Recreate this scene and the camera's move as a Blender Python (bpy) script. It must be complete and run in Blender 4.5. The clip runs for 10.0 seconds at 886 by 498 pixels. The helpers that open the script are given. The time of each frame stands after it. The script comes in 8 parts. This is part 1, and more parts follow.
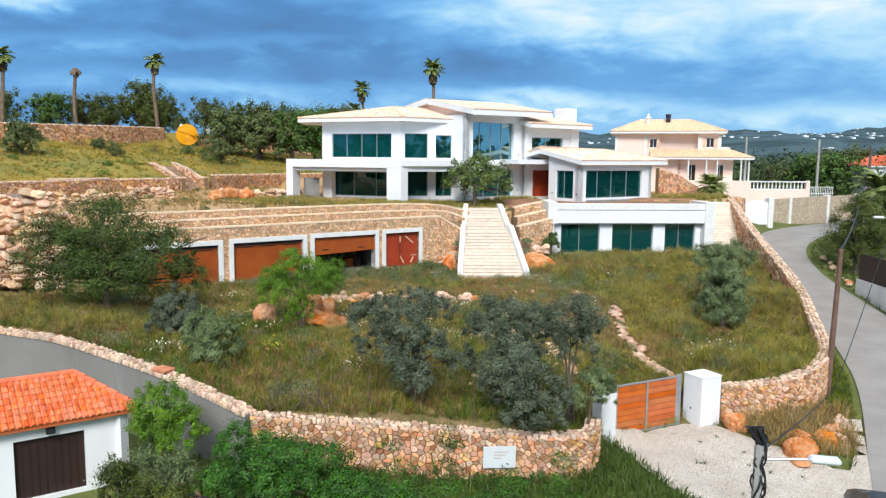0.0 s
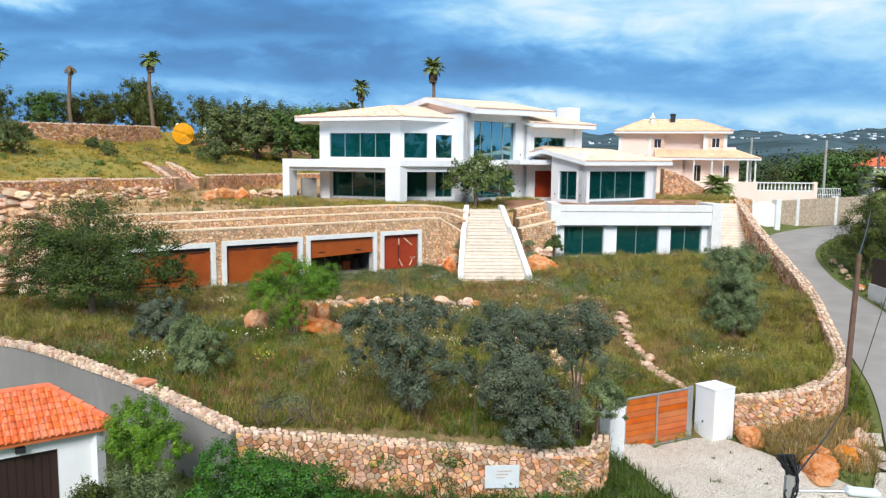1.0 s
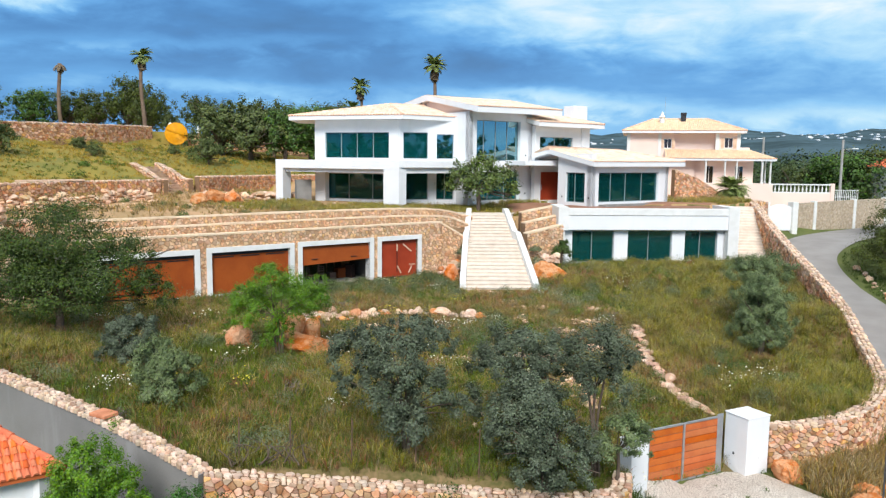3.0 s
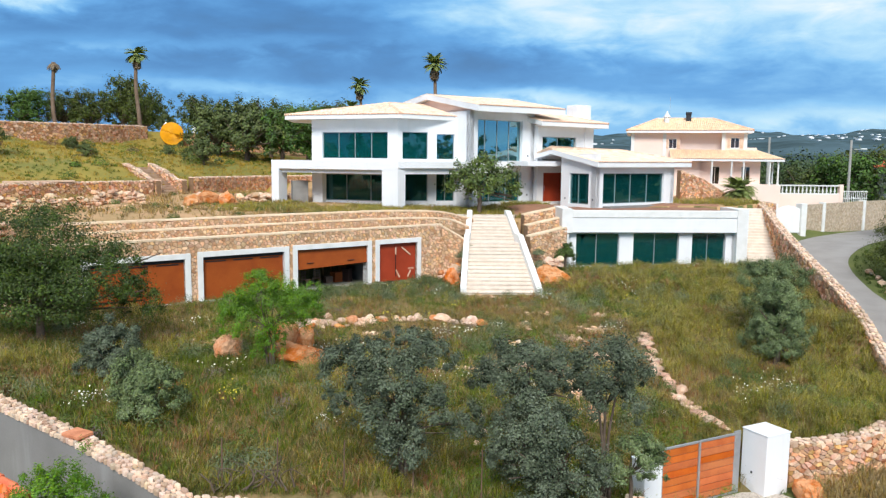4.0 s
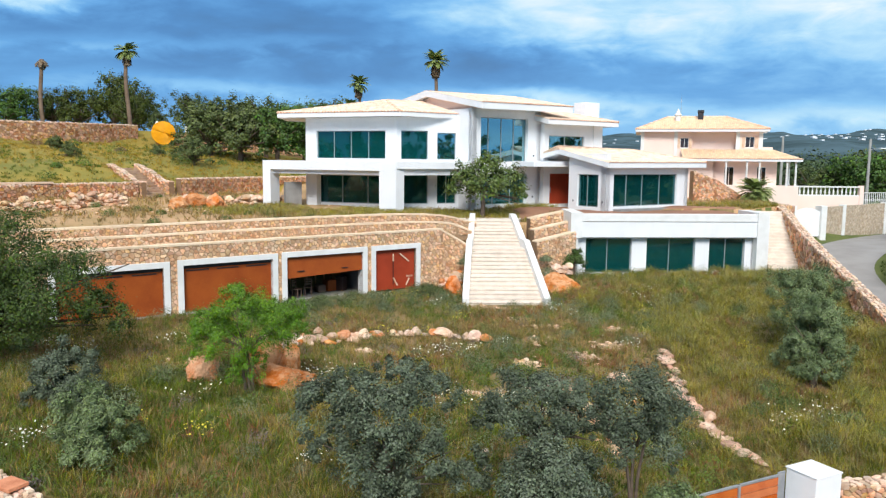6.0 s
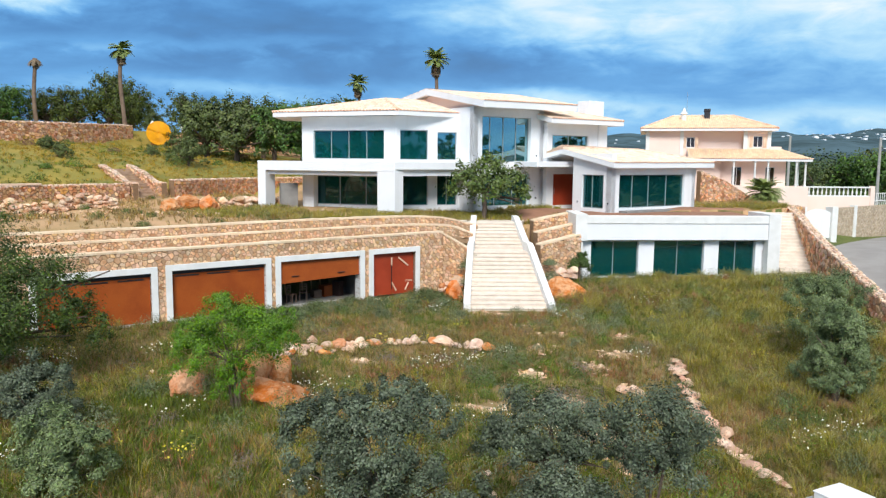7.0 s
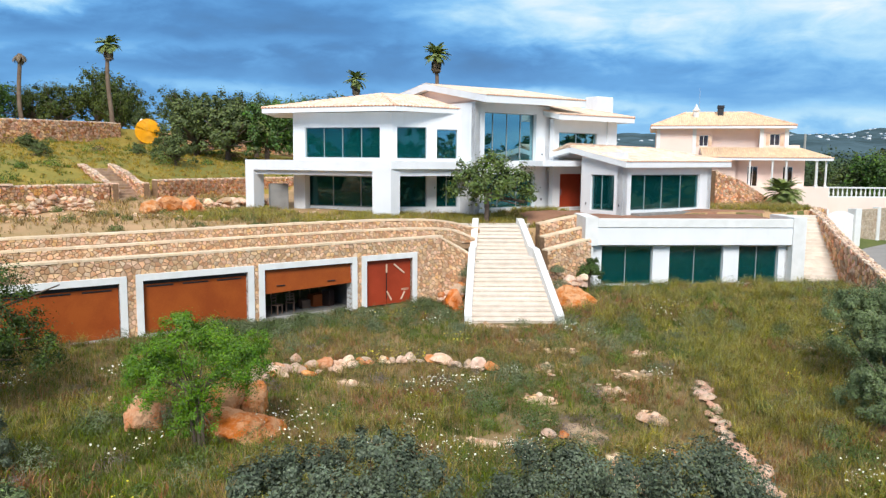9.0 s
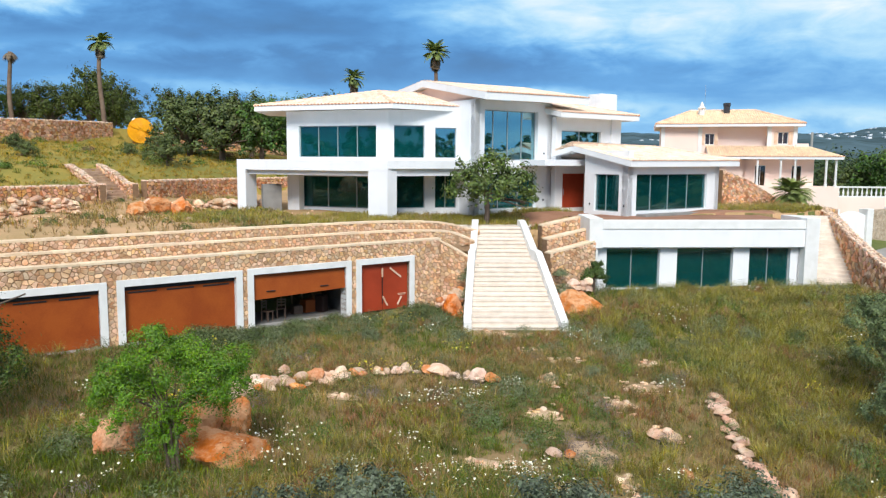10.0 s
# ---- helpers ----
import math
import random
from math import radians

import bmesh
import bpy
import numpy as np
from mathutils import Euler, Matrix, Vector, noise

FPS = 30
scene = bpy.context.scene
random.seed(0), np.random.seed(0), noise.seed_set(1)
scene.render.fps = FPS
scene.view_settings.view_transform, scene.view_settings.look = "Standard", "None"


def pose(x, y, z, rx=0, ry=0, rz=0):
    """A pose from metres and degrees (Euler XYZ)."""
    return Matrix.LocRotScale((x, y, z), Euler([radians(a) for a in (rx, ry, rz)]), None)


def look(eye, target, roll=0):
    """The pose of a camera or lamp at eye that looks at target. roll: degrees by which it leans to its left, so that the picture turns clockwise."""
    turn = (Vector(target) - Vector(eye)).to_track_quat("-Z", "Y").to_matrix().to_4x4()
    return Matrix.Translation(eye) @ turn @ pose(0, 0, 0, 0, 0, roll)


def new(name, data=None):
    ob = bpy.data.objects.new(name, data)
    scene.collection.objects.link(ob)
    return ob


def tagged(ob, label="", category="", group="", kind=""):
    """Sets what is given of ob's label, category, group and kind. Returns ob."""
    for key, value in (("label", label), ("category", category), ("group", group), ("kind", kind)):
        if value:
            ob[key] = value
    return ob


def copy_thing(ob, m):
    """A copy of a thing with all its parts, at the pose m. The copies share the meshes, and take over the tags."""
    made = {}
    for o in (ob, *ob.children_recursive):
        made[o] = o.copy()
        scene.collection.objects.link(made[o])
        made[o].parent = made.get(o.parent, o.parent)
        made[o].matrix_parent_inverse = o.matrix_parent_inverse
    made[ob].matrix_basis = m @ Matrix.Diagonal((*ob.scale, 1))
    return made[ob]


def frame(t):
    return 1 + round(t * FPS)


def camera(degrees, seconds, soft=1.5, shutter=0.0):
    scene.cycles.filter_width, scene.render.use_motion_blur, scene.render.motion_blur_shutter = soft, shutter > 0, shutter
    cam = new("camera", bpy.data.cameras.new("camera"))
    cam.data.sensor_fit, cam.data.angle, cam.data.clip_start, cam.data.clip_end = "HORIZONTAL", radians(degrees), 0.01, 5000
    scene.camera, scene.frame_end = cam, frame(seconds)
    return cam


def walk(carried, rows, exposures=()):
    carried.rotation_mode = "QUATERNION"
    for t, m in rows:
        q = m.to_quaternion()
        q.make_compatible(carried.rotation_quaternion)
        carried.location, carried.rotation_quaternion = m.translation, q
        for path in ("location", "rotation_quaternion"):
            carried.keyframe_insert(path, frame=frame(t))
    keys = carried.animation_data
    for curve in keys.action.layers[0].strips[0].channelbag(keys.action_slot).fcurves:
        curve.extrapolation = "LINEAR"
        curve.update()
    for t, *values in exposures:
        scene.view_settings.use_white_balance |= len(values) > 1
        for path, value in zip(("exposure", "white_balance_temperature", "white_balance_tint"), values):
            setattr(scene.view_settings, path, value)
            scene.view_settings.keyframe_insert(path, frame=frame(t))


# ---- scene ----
cam = camera(60.9, 10.0, 1.3)
PATH = [
    (0, (0.532, -1.795, 6.954), (0.493, 0.191, 6.718), 0.5),
    (0.5, (0.533, -1.073, 6.956), (0.494, 0.913, 6.72), 0.6),
    (1, (0.532, -0.349, 6.96), (0.492, 1.637, 6.724), 0.6),
    (1.5, (0.53, 0.378, 6.965), (0.489, 2.363, 6.729), 0.6),
    (2, (0.525, 1.107, 6.97), (0.484, 3.092, 6.735), 0.6),
    (2.5, (0.52, 1.839, 6.976), (0.477, 3.824, 6.741), 0.6),
    (4, (0.502, 4.055, 6.994), (0.456, 6.041, 6.76), 0.6),
    (4.5, (0.497, 4.803, 6.999), (0.45, 6.788, 6.765), 0.6),
    (5, (0.493, 5.555, 7.003), (0.444, 7.54, 6.769), 0.6),
    (5.5, (0.49, 6.312, 7.005), (0.44, 8.297, 6.771), 0.6),
    (7, (0.494, 8.618, 7.002), (0.44, 10.603, 6.769), 0.5),
    (7.5, (0.501, 9.399, 6.997), (0.445, 11.385, 6.763), 0.5),
    (8, (0.511, 10.188, 6.989), (0.454, 12.173, 6.755), 0.5),
    (8.5, (0.525, 10.983, 6.977), (0.467, 12.969, 6.744), 0.5),
    (9, (0.543, 11.787, 6.963), (0.484, 13.772, 6.729), 0.5),
    (9.5, (0.566, 12.599, 6.945), (0.506, 14.584, 6.71), 0.4),
    (10, (0.594, 13.419, 6.922), (0.534, 15.404, 6.688), 0.4),
]
walk(cam, [(t, look(eye, target, roll)) for t, eye, target, roll in PATH], exposures=((0, 0.23), (10, 0.23)))

# ---- world and light ----
world = bpy.data.worlds.new("sky")
scene.world = world
world.use_nodes = True
WN, WL = world.node_tree.nodes, world.node_tree.links
WN.clear()
SUN_EL, SUN_AZ = radians(40), radians(182)


def wnode(kind, **values):
    n = WN.new(kind)
    for key, value in values.items():
        n.inputs[key].default_value = value
    return n


def ramp_stops(node, stops):
    el = node.color_ramp.elements
    while len(el) > 1:
        el.remove(el[-1])
    el[0].position, el[0].color = stops[0][0], (*stops[0][1], 1)
    for p, c in stops[1:]:
        el.new(p).color = (*c, 1)


def wmath(op, a, b=0.0, c=0.0):
    n = WN.new("ShaderNodeMath")
    n.operation = op
    for k, v in enumerate((a, b, c)):
        if isinstance(v, (int, float)):
            n.inputs[k].default_value = v
        else:
            WL.new(v, n.inputs[k])
    return n.outputs[0]


# long cloud bars and breaks: side, height, length, depth, slope, strength (dark where negative)
CLOUDS = [
    (0.09, 0.079, 0.09, 0.009, -0.06, 0.24), (0.30, 0.064, 0.14, 0.009, -0.03, 0.09), (-0.28, 0.088, 0.13, 0.008, -0.02, 0.12),
    (-0.34, 0.138, 0.20, 0.009, 0.04, 0.11), (-0.53, 0.190, 0.08, 0.022, 0.00, 0.40), (0.27, 0.185, 0.22, 0.045, -0.10, 0.16),
    (0.10, 0.178, 0.13, 0.034, -0.05, 0.13), (0.48, 0.205, 0.10, 0.030, 0.00, 0.12), (0.575, 0.143, 0.045, 0.016, 0.30, 0.34), (0.555, 0.184, 0.022, 0.016, 0.00, 0.26),
    (0.18, 0.112, 0.26, 0.020, -0.13, -0.06), (-0.22, 0.185, 0.22, 0.026, 0.00, -0.05), (-0.40, 0.16, 0.14, 0.018, 0.00, -0.05), (-0.12, 0.115, 0.30, 0.014, 0.00, -0.04), (0.45, 0.055, 0.14, 0.010, 0.00, 0.09),
]


def build_sky():
    nish = WN.new("ShaderNodeTexSky")
    nish.sky_type = "NISHITA"
    nish.sun_disc = False
    nish.sun_elevation, nish.sun_rotation = SUN_EL, SUN_AZ
    co = WN.new("ShaderNodeTexCoord")
    sep = WN.new("ShaderNodeSeparateXYZ")
    WL.new(co.outputs["Generated"], sep.inputs[0])
    # soft cloud texture: noise stretched sideways, at two sizes
    noises = []
    for loc, scl, size, detail in (((7.7, 2.2, 0.35), (2.0, 2.0, 7.0), 1.7, 9.0), ((1.3, 4.1, 2.0), (2.2, 2.2, 6.0), 6.0, 6.0), ((3.1, 0.4, 1.0), (1.0, 1.0, 2.2), 7.0, 5.0)):
        mapn = WN.new("ShaderNodeMapping")
        mapn.inputs["Location"].default_value, mapn.inputs["Scale"].default_value = loc, scl
        WL.new(co.outputs["Generated"], mapn.inputs[0])
        tex = wnode("ShaderNodeTexNoise", Scale=size, Detail=detail, Roughness=0.56, Distortion=0.35)
        WL.new(mapn.outputs[0], tex.inputs["Vector"])
        noises.append(tex.outputs["Fac"])
    big, fine, warp = noises
    u = wmath("MULTIPLY_ADD", wmath("SUBTRACT", warp, 0.5), 0.22, sep.outputs[0])
    v = wmath("MULTIPLY_ADD", wmath("SUBTRACT", fine, 0.5), 0.045, sep.outputs[2])
    # the cover by height: mid blue at the skyline, a heavy blue band, lighter above
    cover = WN.new("ShaderNodeValToRGB")
    ramp_stops(cover, [(0.0, (0.47,) * 3), (0.045, (0.465,) * 3), (0.07, (0.44,) * 3), (0.10, (0.415,) * 3), (0.14, (0.405,) * 3), (0.18, (0.43,) * 3), (0.23, (0.47,) * 3), (0.6, (0.66,) * 3)])
    WL.new(sep.outputs[2], cover.inputs[0])
    level = wmath("MULTIPLY_ADD", wmath("SUBTRACT", big, 0.5), 0.46, cover.outputs[0])
    level = wmath("MULTIPLY_ADD", wmath("SUBTRACT", fine, 0.5), 0.16, level)
    # it thins towards one side
    level = wmath("MULTIPLY_ADD", sep.outputs[0], 0.12, level)
    ahead = wmath("GREATER_THAN", sep.outputs[1], 0.0)
    for u0, v0, su, sv, slope, amp in CLOUDS:
        du = wmath("SUBTRACT", u, u0)
        dv = wmath("SUBTRACT", wmath("MULTIPLY_ADD", du, -slope, v), v0)
        q = wmath("ADD", wmath("POWER", wmath("DIVIDE", du, su), 2.0), wmath("POWER", wmath("DIVIDE", dv, sv), 2.0))
        bell = wmath("MULTIPLY", wmath("POWER", 2.718, wmath("MULTIPLY", q, -0.5)), ahead)
        level = wmath("MULTIPLY_ADD", wmath("MULTIPLY", bell, wmath("MULTIPLY_ADD", fine, 1.1, 0.45)), amp, level)
    ramp = WN.new("ShaderNodeValToRGB")
    ramp_stops(ramp, [(0.22, (0.06, 0.17, 0.37)), (0.34, (0.075, 0.25, 0.56)), (0.44, (0.12, 0.37, 0.75)), (0.54, (0.24, 0.55, 0.90)), (0.66, (0.48, 0.76, 0.96)), (0.82, (0.90, 0.97, 1.0))])
    WL.new(level, ramp.inputs[0])
    # overhead and behind, the cloud sheet is brighter
    high = WN.new("ShaderNodeMapRange")
    high.inputs["From Min"].default_value, high.inputs["From Max"].default_value = 0.25, 0.75
    WL.new(sep.outputs[2], high.inputs["Value"])
    over = WN.new("ShaderNodeMixRGB")
    over.inputs["Color2"].default_value = (0.74, 0.77, 0.82, 1)
    WL.new(high.outputs[0], over.inputs[0])
    WL.new(ramp.outputs[0], over.inputs["Color1"])
    bg1 = wnode("ShaderNodeBackground", Strength=0.08)
    WL.new(nish.outputs[0], bg1.inputs[0])
    bg2 = wnode("ShaderNodeBackground", Strength=0.92)
    WL.new(over.outputs[0], bg2.inputs[0])
    mix = WN.new("ShaderNodeMixShader")
    mix.inputs[0].default_value = 0.9
    WL.new(bg1.outputs[0], mix.inputs[1])
    WL.new(bg2.outputs[0], mix.inputs[2])
    out = WN.new("ShaderNodeOutputWorld")
    WL.new(mix.outputs[0], out.inputs[0])


build_sky()
sun_data = bpy.data.lights.new("sun", "SUN")
sun_data.energy, sun_data.angle, sun_data.color = 3.0, radians(22), (1.0, 0.985, 0.965)
sun = new("sun", sun_data)
sun.matrix_world = look((math.sin(SUN_AZ) * 50, math.cos(SUN_AZ) * 50, 50 * math.tan(SUN_EL)), (0, 0, 0))

# ---- materials ----


def mat(name, base, other=None, rough=0.8, scale=3.0, fine=40.0, bump=0.3, dist=0.02, vary=0.0, metal=0.0, spec=0.3, mix=(0.35, 0.7), island=False, stain=None):
    """A surface of two colours mixed by a coarse and a fine noise, with relief, and a change of tone from piece to piece."""
    m = bpy.data.materials.new(name)
    m.use_nodes = True
    N, K = m.node_tree.nodes, m.node_tree.links
    bs = N["Principled BSDF"]
    bs.inputs["Roughness"].default_value = rough
    bs.inputs["Metallic"].default_value = metal
    bs.inputs["Specular IOR Level"].default_value = spec
    other = other or tuple(c * 0.75 for c in base)
    co = N.new("ShaderNodeTexCoord")
    geo = N.new("ShaderNodeNewGeometry")
    n1 = N.new("ShaderNodeTexNoise")
    n1.inputs["Scale"].default_value, n1.inputs["Detail"].default_value = scale, 5
    n2 = N.new("ShaderNodeTexNoise")
    n2.inputs["Scale"].default_value, n2.inputs["Detail"].default_value = fine, 4
    for n in (n1, n2):
        K.new(geo.outputs["Position"], n.inputs["Vector"])
    add = N.new("ShaderNodeMath")
    add.operation = "MULTIPLY_ADD"
    add.inputs[1].default_value, add.inputs[2].default_value = 0.4, -0.2
    K.new(n2.outputs["Fac"], add.inputs[0])
    tot = N.new("ShaderNodeMath")
    tot.operation = "ADD"
    K.new(n1.outputs["Fac"], tot.inputs[0])
    K.new(add.outputs[0], tot.inputs[1])
    rng = N.new("ShaderNodeMapRange")
    rng.inputs["From Min"].default_value, rng.inputs["From Max"].default_value = mix
    K.new(tot.outputs[0], rng.inputs["Value"])
    mx = N.new("ShaderNodeMixRGB")
    mx.inputs["Color1"].default_value, mx.inputs["Color2"].default_value = (*base, 1), (*other, 1)
    K.new(rng.outputs[0], mx.inputs[0])
    last = mx
    if vary:
        hsv = N.new("ShaderNodeHueSaturation")
        src = geo.outputs["Random Per Island"] if island else N.new("ShaderNodeObjectInfo").outputs["Random"]
        for key, lo, hi in (("Value", 1 - vary, 1 + vary), ("Hue", 0.5 - vary * 0.06, 0.5 + vary * 0.03), ("Saturation", 1 + vary * 0.6, 1 - vary * 0.6)):
            r = N.new("ShaderNodeMapRange")
            r.inputs["To Min"].default_value, r.inputs["To Max"].default_value = lo, hi
            if key == "Value":
                K.new(src, r.inputs["Value"])
            else:
                sh = N.new("ShaderNodeMath")
                sh.operation = "MULTIPLY"
                sh.inputs[1].default_value = 7.31 if key == "Hue" else 3.77
                fr = N.new("ShaderNodeMath")
                fr.operation = "FRACT"
                K.new(src, sh.inputs[0])
                K.new(sh.outputs[0], fr.inputs[0])
                K.new(fr.outputs[0], r.inputs["Value"])
            K.new(r.outputs[0], hsv.inputs[key])
        K.new(last.outputs[0], hsv.inputs["Color"])
        last = hsv
    if stain:
        ns = N.new("ShaderNodeTexNoise")
        ns.inputs["Scale"].default_value, ns.inputs["Detail"].default_value = 0.9, 6
        mp = N.new("ShaderNodeMapping")
        mp.inputs["Scale"].default_value = (2.2, 2.2, 0.35)
        K.new(geo.outputs["Position"], mp.inputs[0])
        K.new(mp.outputs[0], ns.inputs["Vector"])
        sr = N.new("ShaderNodeMapRange")
        sr.inputs["From Min"].default_value, sr.inputs["From Max"].default_value = 0.55, 0.8
        sr.inputs["To Max"].default_value = stain[1]
        K.new(ns.outputs["Fac"], sr.inputs["Value"])
        sm = N.new("ShaderNodeMixRGB")
        sm.inputs["Color2"].default_value = (*stain[0], 1)
        K.new(sr.outputs[0], sm.inputs[0])
        K.new(last.outputs[0], sm.inputs["Color1"])
        last = sm
    K.new(last.outputs[0], bs.inputs["Base Color"])
    if bump:
        b = N.new("ShaderNodeBump")
        b.inputs["Strength"].default_value, b.inputs["Distance"].default_value = bump, dist
        K.new(tot.outputs[0], b.inputs["Height"])
        K.new(b.outputs[0], bs.inputs["Normal"])
    return m


def glass(name, tint, gloss=0.22, film=0.3, body_tint=(0.004, 0.095, 0.095)):
    """Coated window glass: a tinted pane that mirrors part of the light."""
    m = bpy.data.materials.new(name)
    m.use_nodes = True
    N, K = m.node_tree.nodes, m.node_tree.links
    N.clear()
    tr = N.new("ShaderNodeBsdfTransparent")
    tr.inputs[0].default_value = (*tint, 1)
    gl = N.new("ShaderNodeBsdfGlossy")
    gl.inputs["Color"].default_value, gl.inputs["Roughness"].default_value = (0.60, 0.93, 1.0, 1), 0.02
    fr = N.new("ShaderNodeFresnel")
    fr.inputs[0].default_value = 1.5
    mx0 = N.new("ShaderNodeMath")
    mx0.operation = "ADD"
    mx0.inputs[1].default_value = gloss
    mx0.use_clamp = True
    K.new(fr.outputs[0], mx0.inputs[0])
    mix = N.new("ShaderNodeMixShader")
    K.new(mx0.outputs[0], mix.inputs[0])
    # diffuse body tint, so panes keep their colour before dark rooms
    tint_layer = N.new("ShaderNodeBsdfDiffuse")
    tint_layer.inputs[0].default_value = (*body_tint, 1)
    body = N.new("ShaderNodeMixShader")
    body.inputs[0].default_value = film
    K.new(tr.outputs[0], body.inputs[1])
    K.new(tint_layer.outputs[0], body.inputs[2])
    K.new(body.outputs[0], mix.inputs[1])
    K.new(gl.outputs[0], mix.inputs[2])
    out = N.new("ShaderNodeOutputMaterial")
    K.new(mix.outputs[0], out.inputs[0])
    return m


def leaf_mat(name, base, other, vary=0.35, rough=0.6, trans=0.25):
    m = mat(name, base, other, rough=rough, scale=1.2, fine=9, bump=0, vary=vary, island=True)
    m.node_tree.nodes["Principled BSDF"].inputs["Specular IOR Level"].default_value = 0.25
    return m


WHITE = mat("white_render", (0.86, 0.87, 0.88), (0.80, 0.81, 0.82), rough=0.85, scale=0.7, fine=60, bump=0.15, dist=0.01, stain=((0.62, 0.60, 0.56), 0.2))
WHITE_TRIM = mat("white_trim", (0.84, 0.84, 0.82), (0.74, 0.74, 0.71), rough=0.8, scale=1.5, fine=50, bump=0.15, dist=0.01, stain=((0.55, 0.52, 0.46), 0.25))
PINK = mat("peach_render", (0.95, 0.75, 0.65), (0.92, 0.70, 0.60), rough=0.85, scale=0.6, fine=50, bump=0.12, dist=0.01)
CREAM_TILE = mat("cream_tile", (0.92, 0.755, 0.60), (0.86, 0.65, 0.48), rough=0.75, scale=1.5, fine=14, bump=0.3, vary=0.16, island=True)
PALE_TILE = mat("pale_tile", (0.92, 0.72, 0.50), (0.88, 0.64, 0.42), rough=0.75, scale=1.5, fine=14, bump=0.3, vary=0.12, island=True)
ORANGE_TILE = mat("orange_tile", (0.80, 0.235, 0.09), (0.64, 0.155, 0.055), rough=0.75, scale=2.2, fine=30, bump=0.35, vary=0.14, stain=((0.42, 0.13, 0.06), 0.5))
STONE = mat("limestone", (0.72, 0.48, 0.30), (0.58, 0.32, 0.165), rough=0.9, scale=5, fine=34, bump=0.7, dist=0.02, vary=0.40)
TERRACE_STONE = mat("terrace_stone", (0.60, 0.37, 0.21), (0.47, 0.24, 0.115), rough=0.9, scale=5, fine=34, bump=0.7, dist=0.02, vary=0.36, island=True)
GARAGE_STONE_SINGLE = mat("garage_stone_single", (0.74, 0.52, 0.33), (0.62, 0.38, 0.205), rough=0.9, scale=5, fine=34, bump=0.7, dist=0.02, vary=0.27)
GARAGE_STONE = mat("garage_stone", (0.74, 0.52, 0.33), (0.62, 0.38, 0.205), rough=0.9, scale=5, fine=34, bump=0.7, dist=0.02, vary=0.27, island=True)
STONE_I = mat("limestone_joined", (0.72, 0.48, 0.30), (0.58, 0.32, 0.165), rough=0.9, scale=5, fine=34, bump=0.7, dist=0.02, vary=0.40, island=True)
COPING = mat("coping_stone", (0.74, 0.57, 0.43), (0.58, 0.40, 0.27), rough=0.9, scale=4, fine=35, bump=0.7, dist=0.03, vary=0.32, island=True)
PALE_COPING = mat("pale_coping", (0.84, 0.68, 0.49), (0.74, 0.55, 0.36), rough=0.9, scale=3, fine=30, bump=0.5, dist=0.02, vary=0.1, island=True)
PALE_MORTAR = mat("pale_mortar", (0.40, 0.26, 0.15), (0.30, 0.19, 0.11), rough=0.95, scale=6, fine=60, bump=0.6)
MORTAR = mat("mortar", (0.27, 0.165, 0.095), (0.19, 0.115, 0.065), rough=0.95, scale=6, fine=60, bump=0.6)
ROCK = mat("orange_rock", (0.69, 0.37, 0.19), (0.57, 0.19, 0.05), rough=0.9, scale=2.2, fine=14, bump=1.0, dist=0.08, vary=0.15, mix=(0.40, 0.62))
PALE_ROCK = mat("pale_rock", (0.75, 0.58, 0.44), (0.60, 0.37, 0.23), rough=0.9, scale=3.5, fine=22, bump=0.9, dist=0.05, vary=0.22)
PINK_ROCK = mat("pink_rock", (0.68, 0.46, 0.34), (0.54, 0.31, 0.20), rough=0.9, scale=3.5, fine=22, bump=0.9, dist=0.05, vary=0.22)
PALE_ROCK_I = mat("pale_rock_joined", (0.74, 0.57, 0.40), (0.60, 0.33, 0.17), rough=0.9, scale=3.5, fine=22, bump=0.9, dist=0.05, vary=0.28, island=True)
STEP = mat("travertine", (0.80, 0.71, 0.61), (0.69, 0.59, 0.49), rough=0.8, scale=2.5, fine=30, bump=0.3, vary=0.06)
ASPHALT = mat("asphalt", (0.34, 0.325, 0.31), (0.28, 0.265, 0.25), rough=0.9, scale=0.6, fine=70, bump=0.3, stain=((0.30, 0.28, 0.25), 0.5))
GREY_RENDER = mat("grey_render", (0.30, 0.285, 0.275), (0.235, 0.225, 0.215), rough=0.9, scale=0.5, fine=30, bump=0.15, stain=((0.36, 0.355, 0.35), 0.75))
OLD_CONCRETE = mat("old_concrete", (0.30, 0.29, 0.27), (0.22, 0.21, 0.20), rough=0.9, scale=1.5, fine=40, bump=0.3)
CONCRETE = mat("concrete", (0.42, 0.41, 0.39), (0.33, 0.32, 0.30), rough=0.9, scale=1.5, fine=40, bump=0.3)
RUST = mat("rust_door", (0.365, 0.082, 0.012), (0.285, 0.056, 0.009), rough=0.55, scale=1.2, fine=14, bump=0.12, dist=0.01)
RED_DOOR = mat("red_door", (0.40, 0.055, 0.02), (0.31, 0.04, 0.014), rough=0.5, scale=1.0, fine=20, bump=0.1, dist=0.005)
GATE_WOOD = mat("gate_board", (0.60, 0.165, 0.035), (0.48, 0.115, 0.025), rough=0.5, scale=2.0, fine=25, bump=0.15, vary=0.1)
DARK_BROWN = mat("dark_brown", (0.045, 0.024, 0.02), (0.035, 0.018, 0.015), rough=0.5, scale=2, fine=30, bump=0.1)
ALU = mat("grey_frame", (0.40, 0.43, 0.43), (0.33, 0.36, 0.36), rough=0.45, metal=0.4, bump=0)
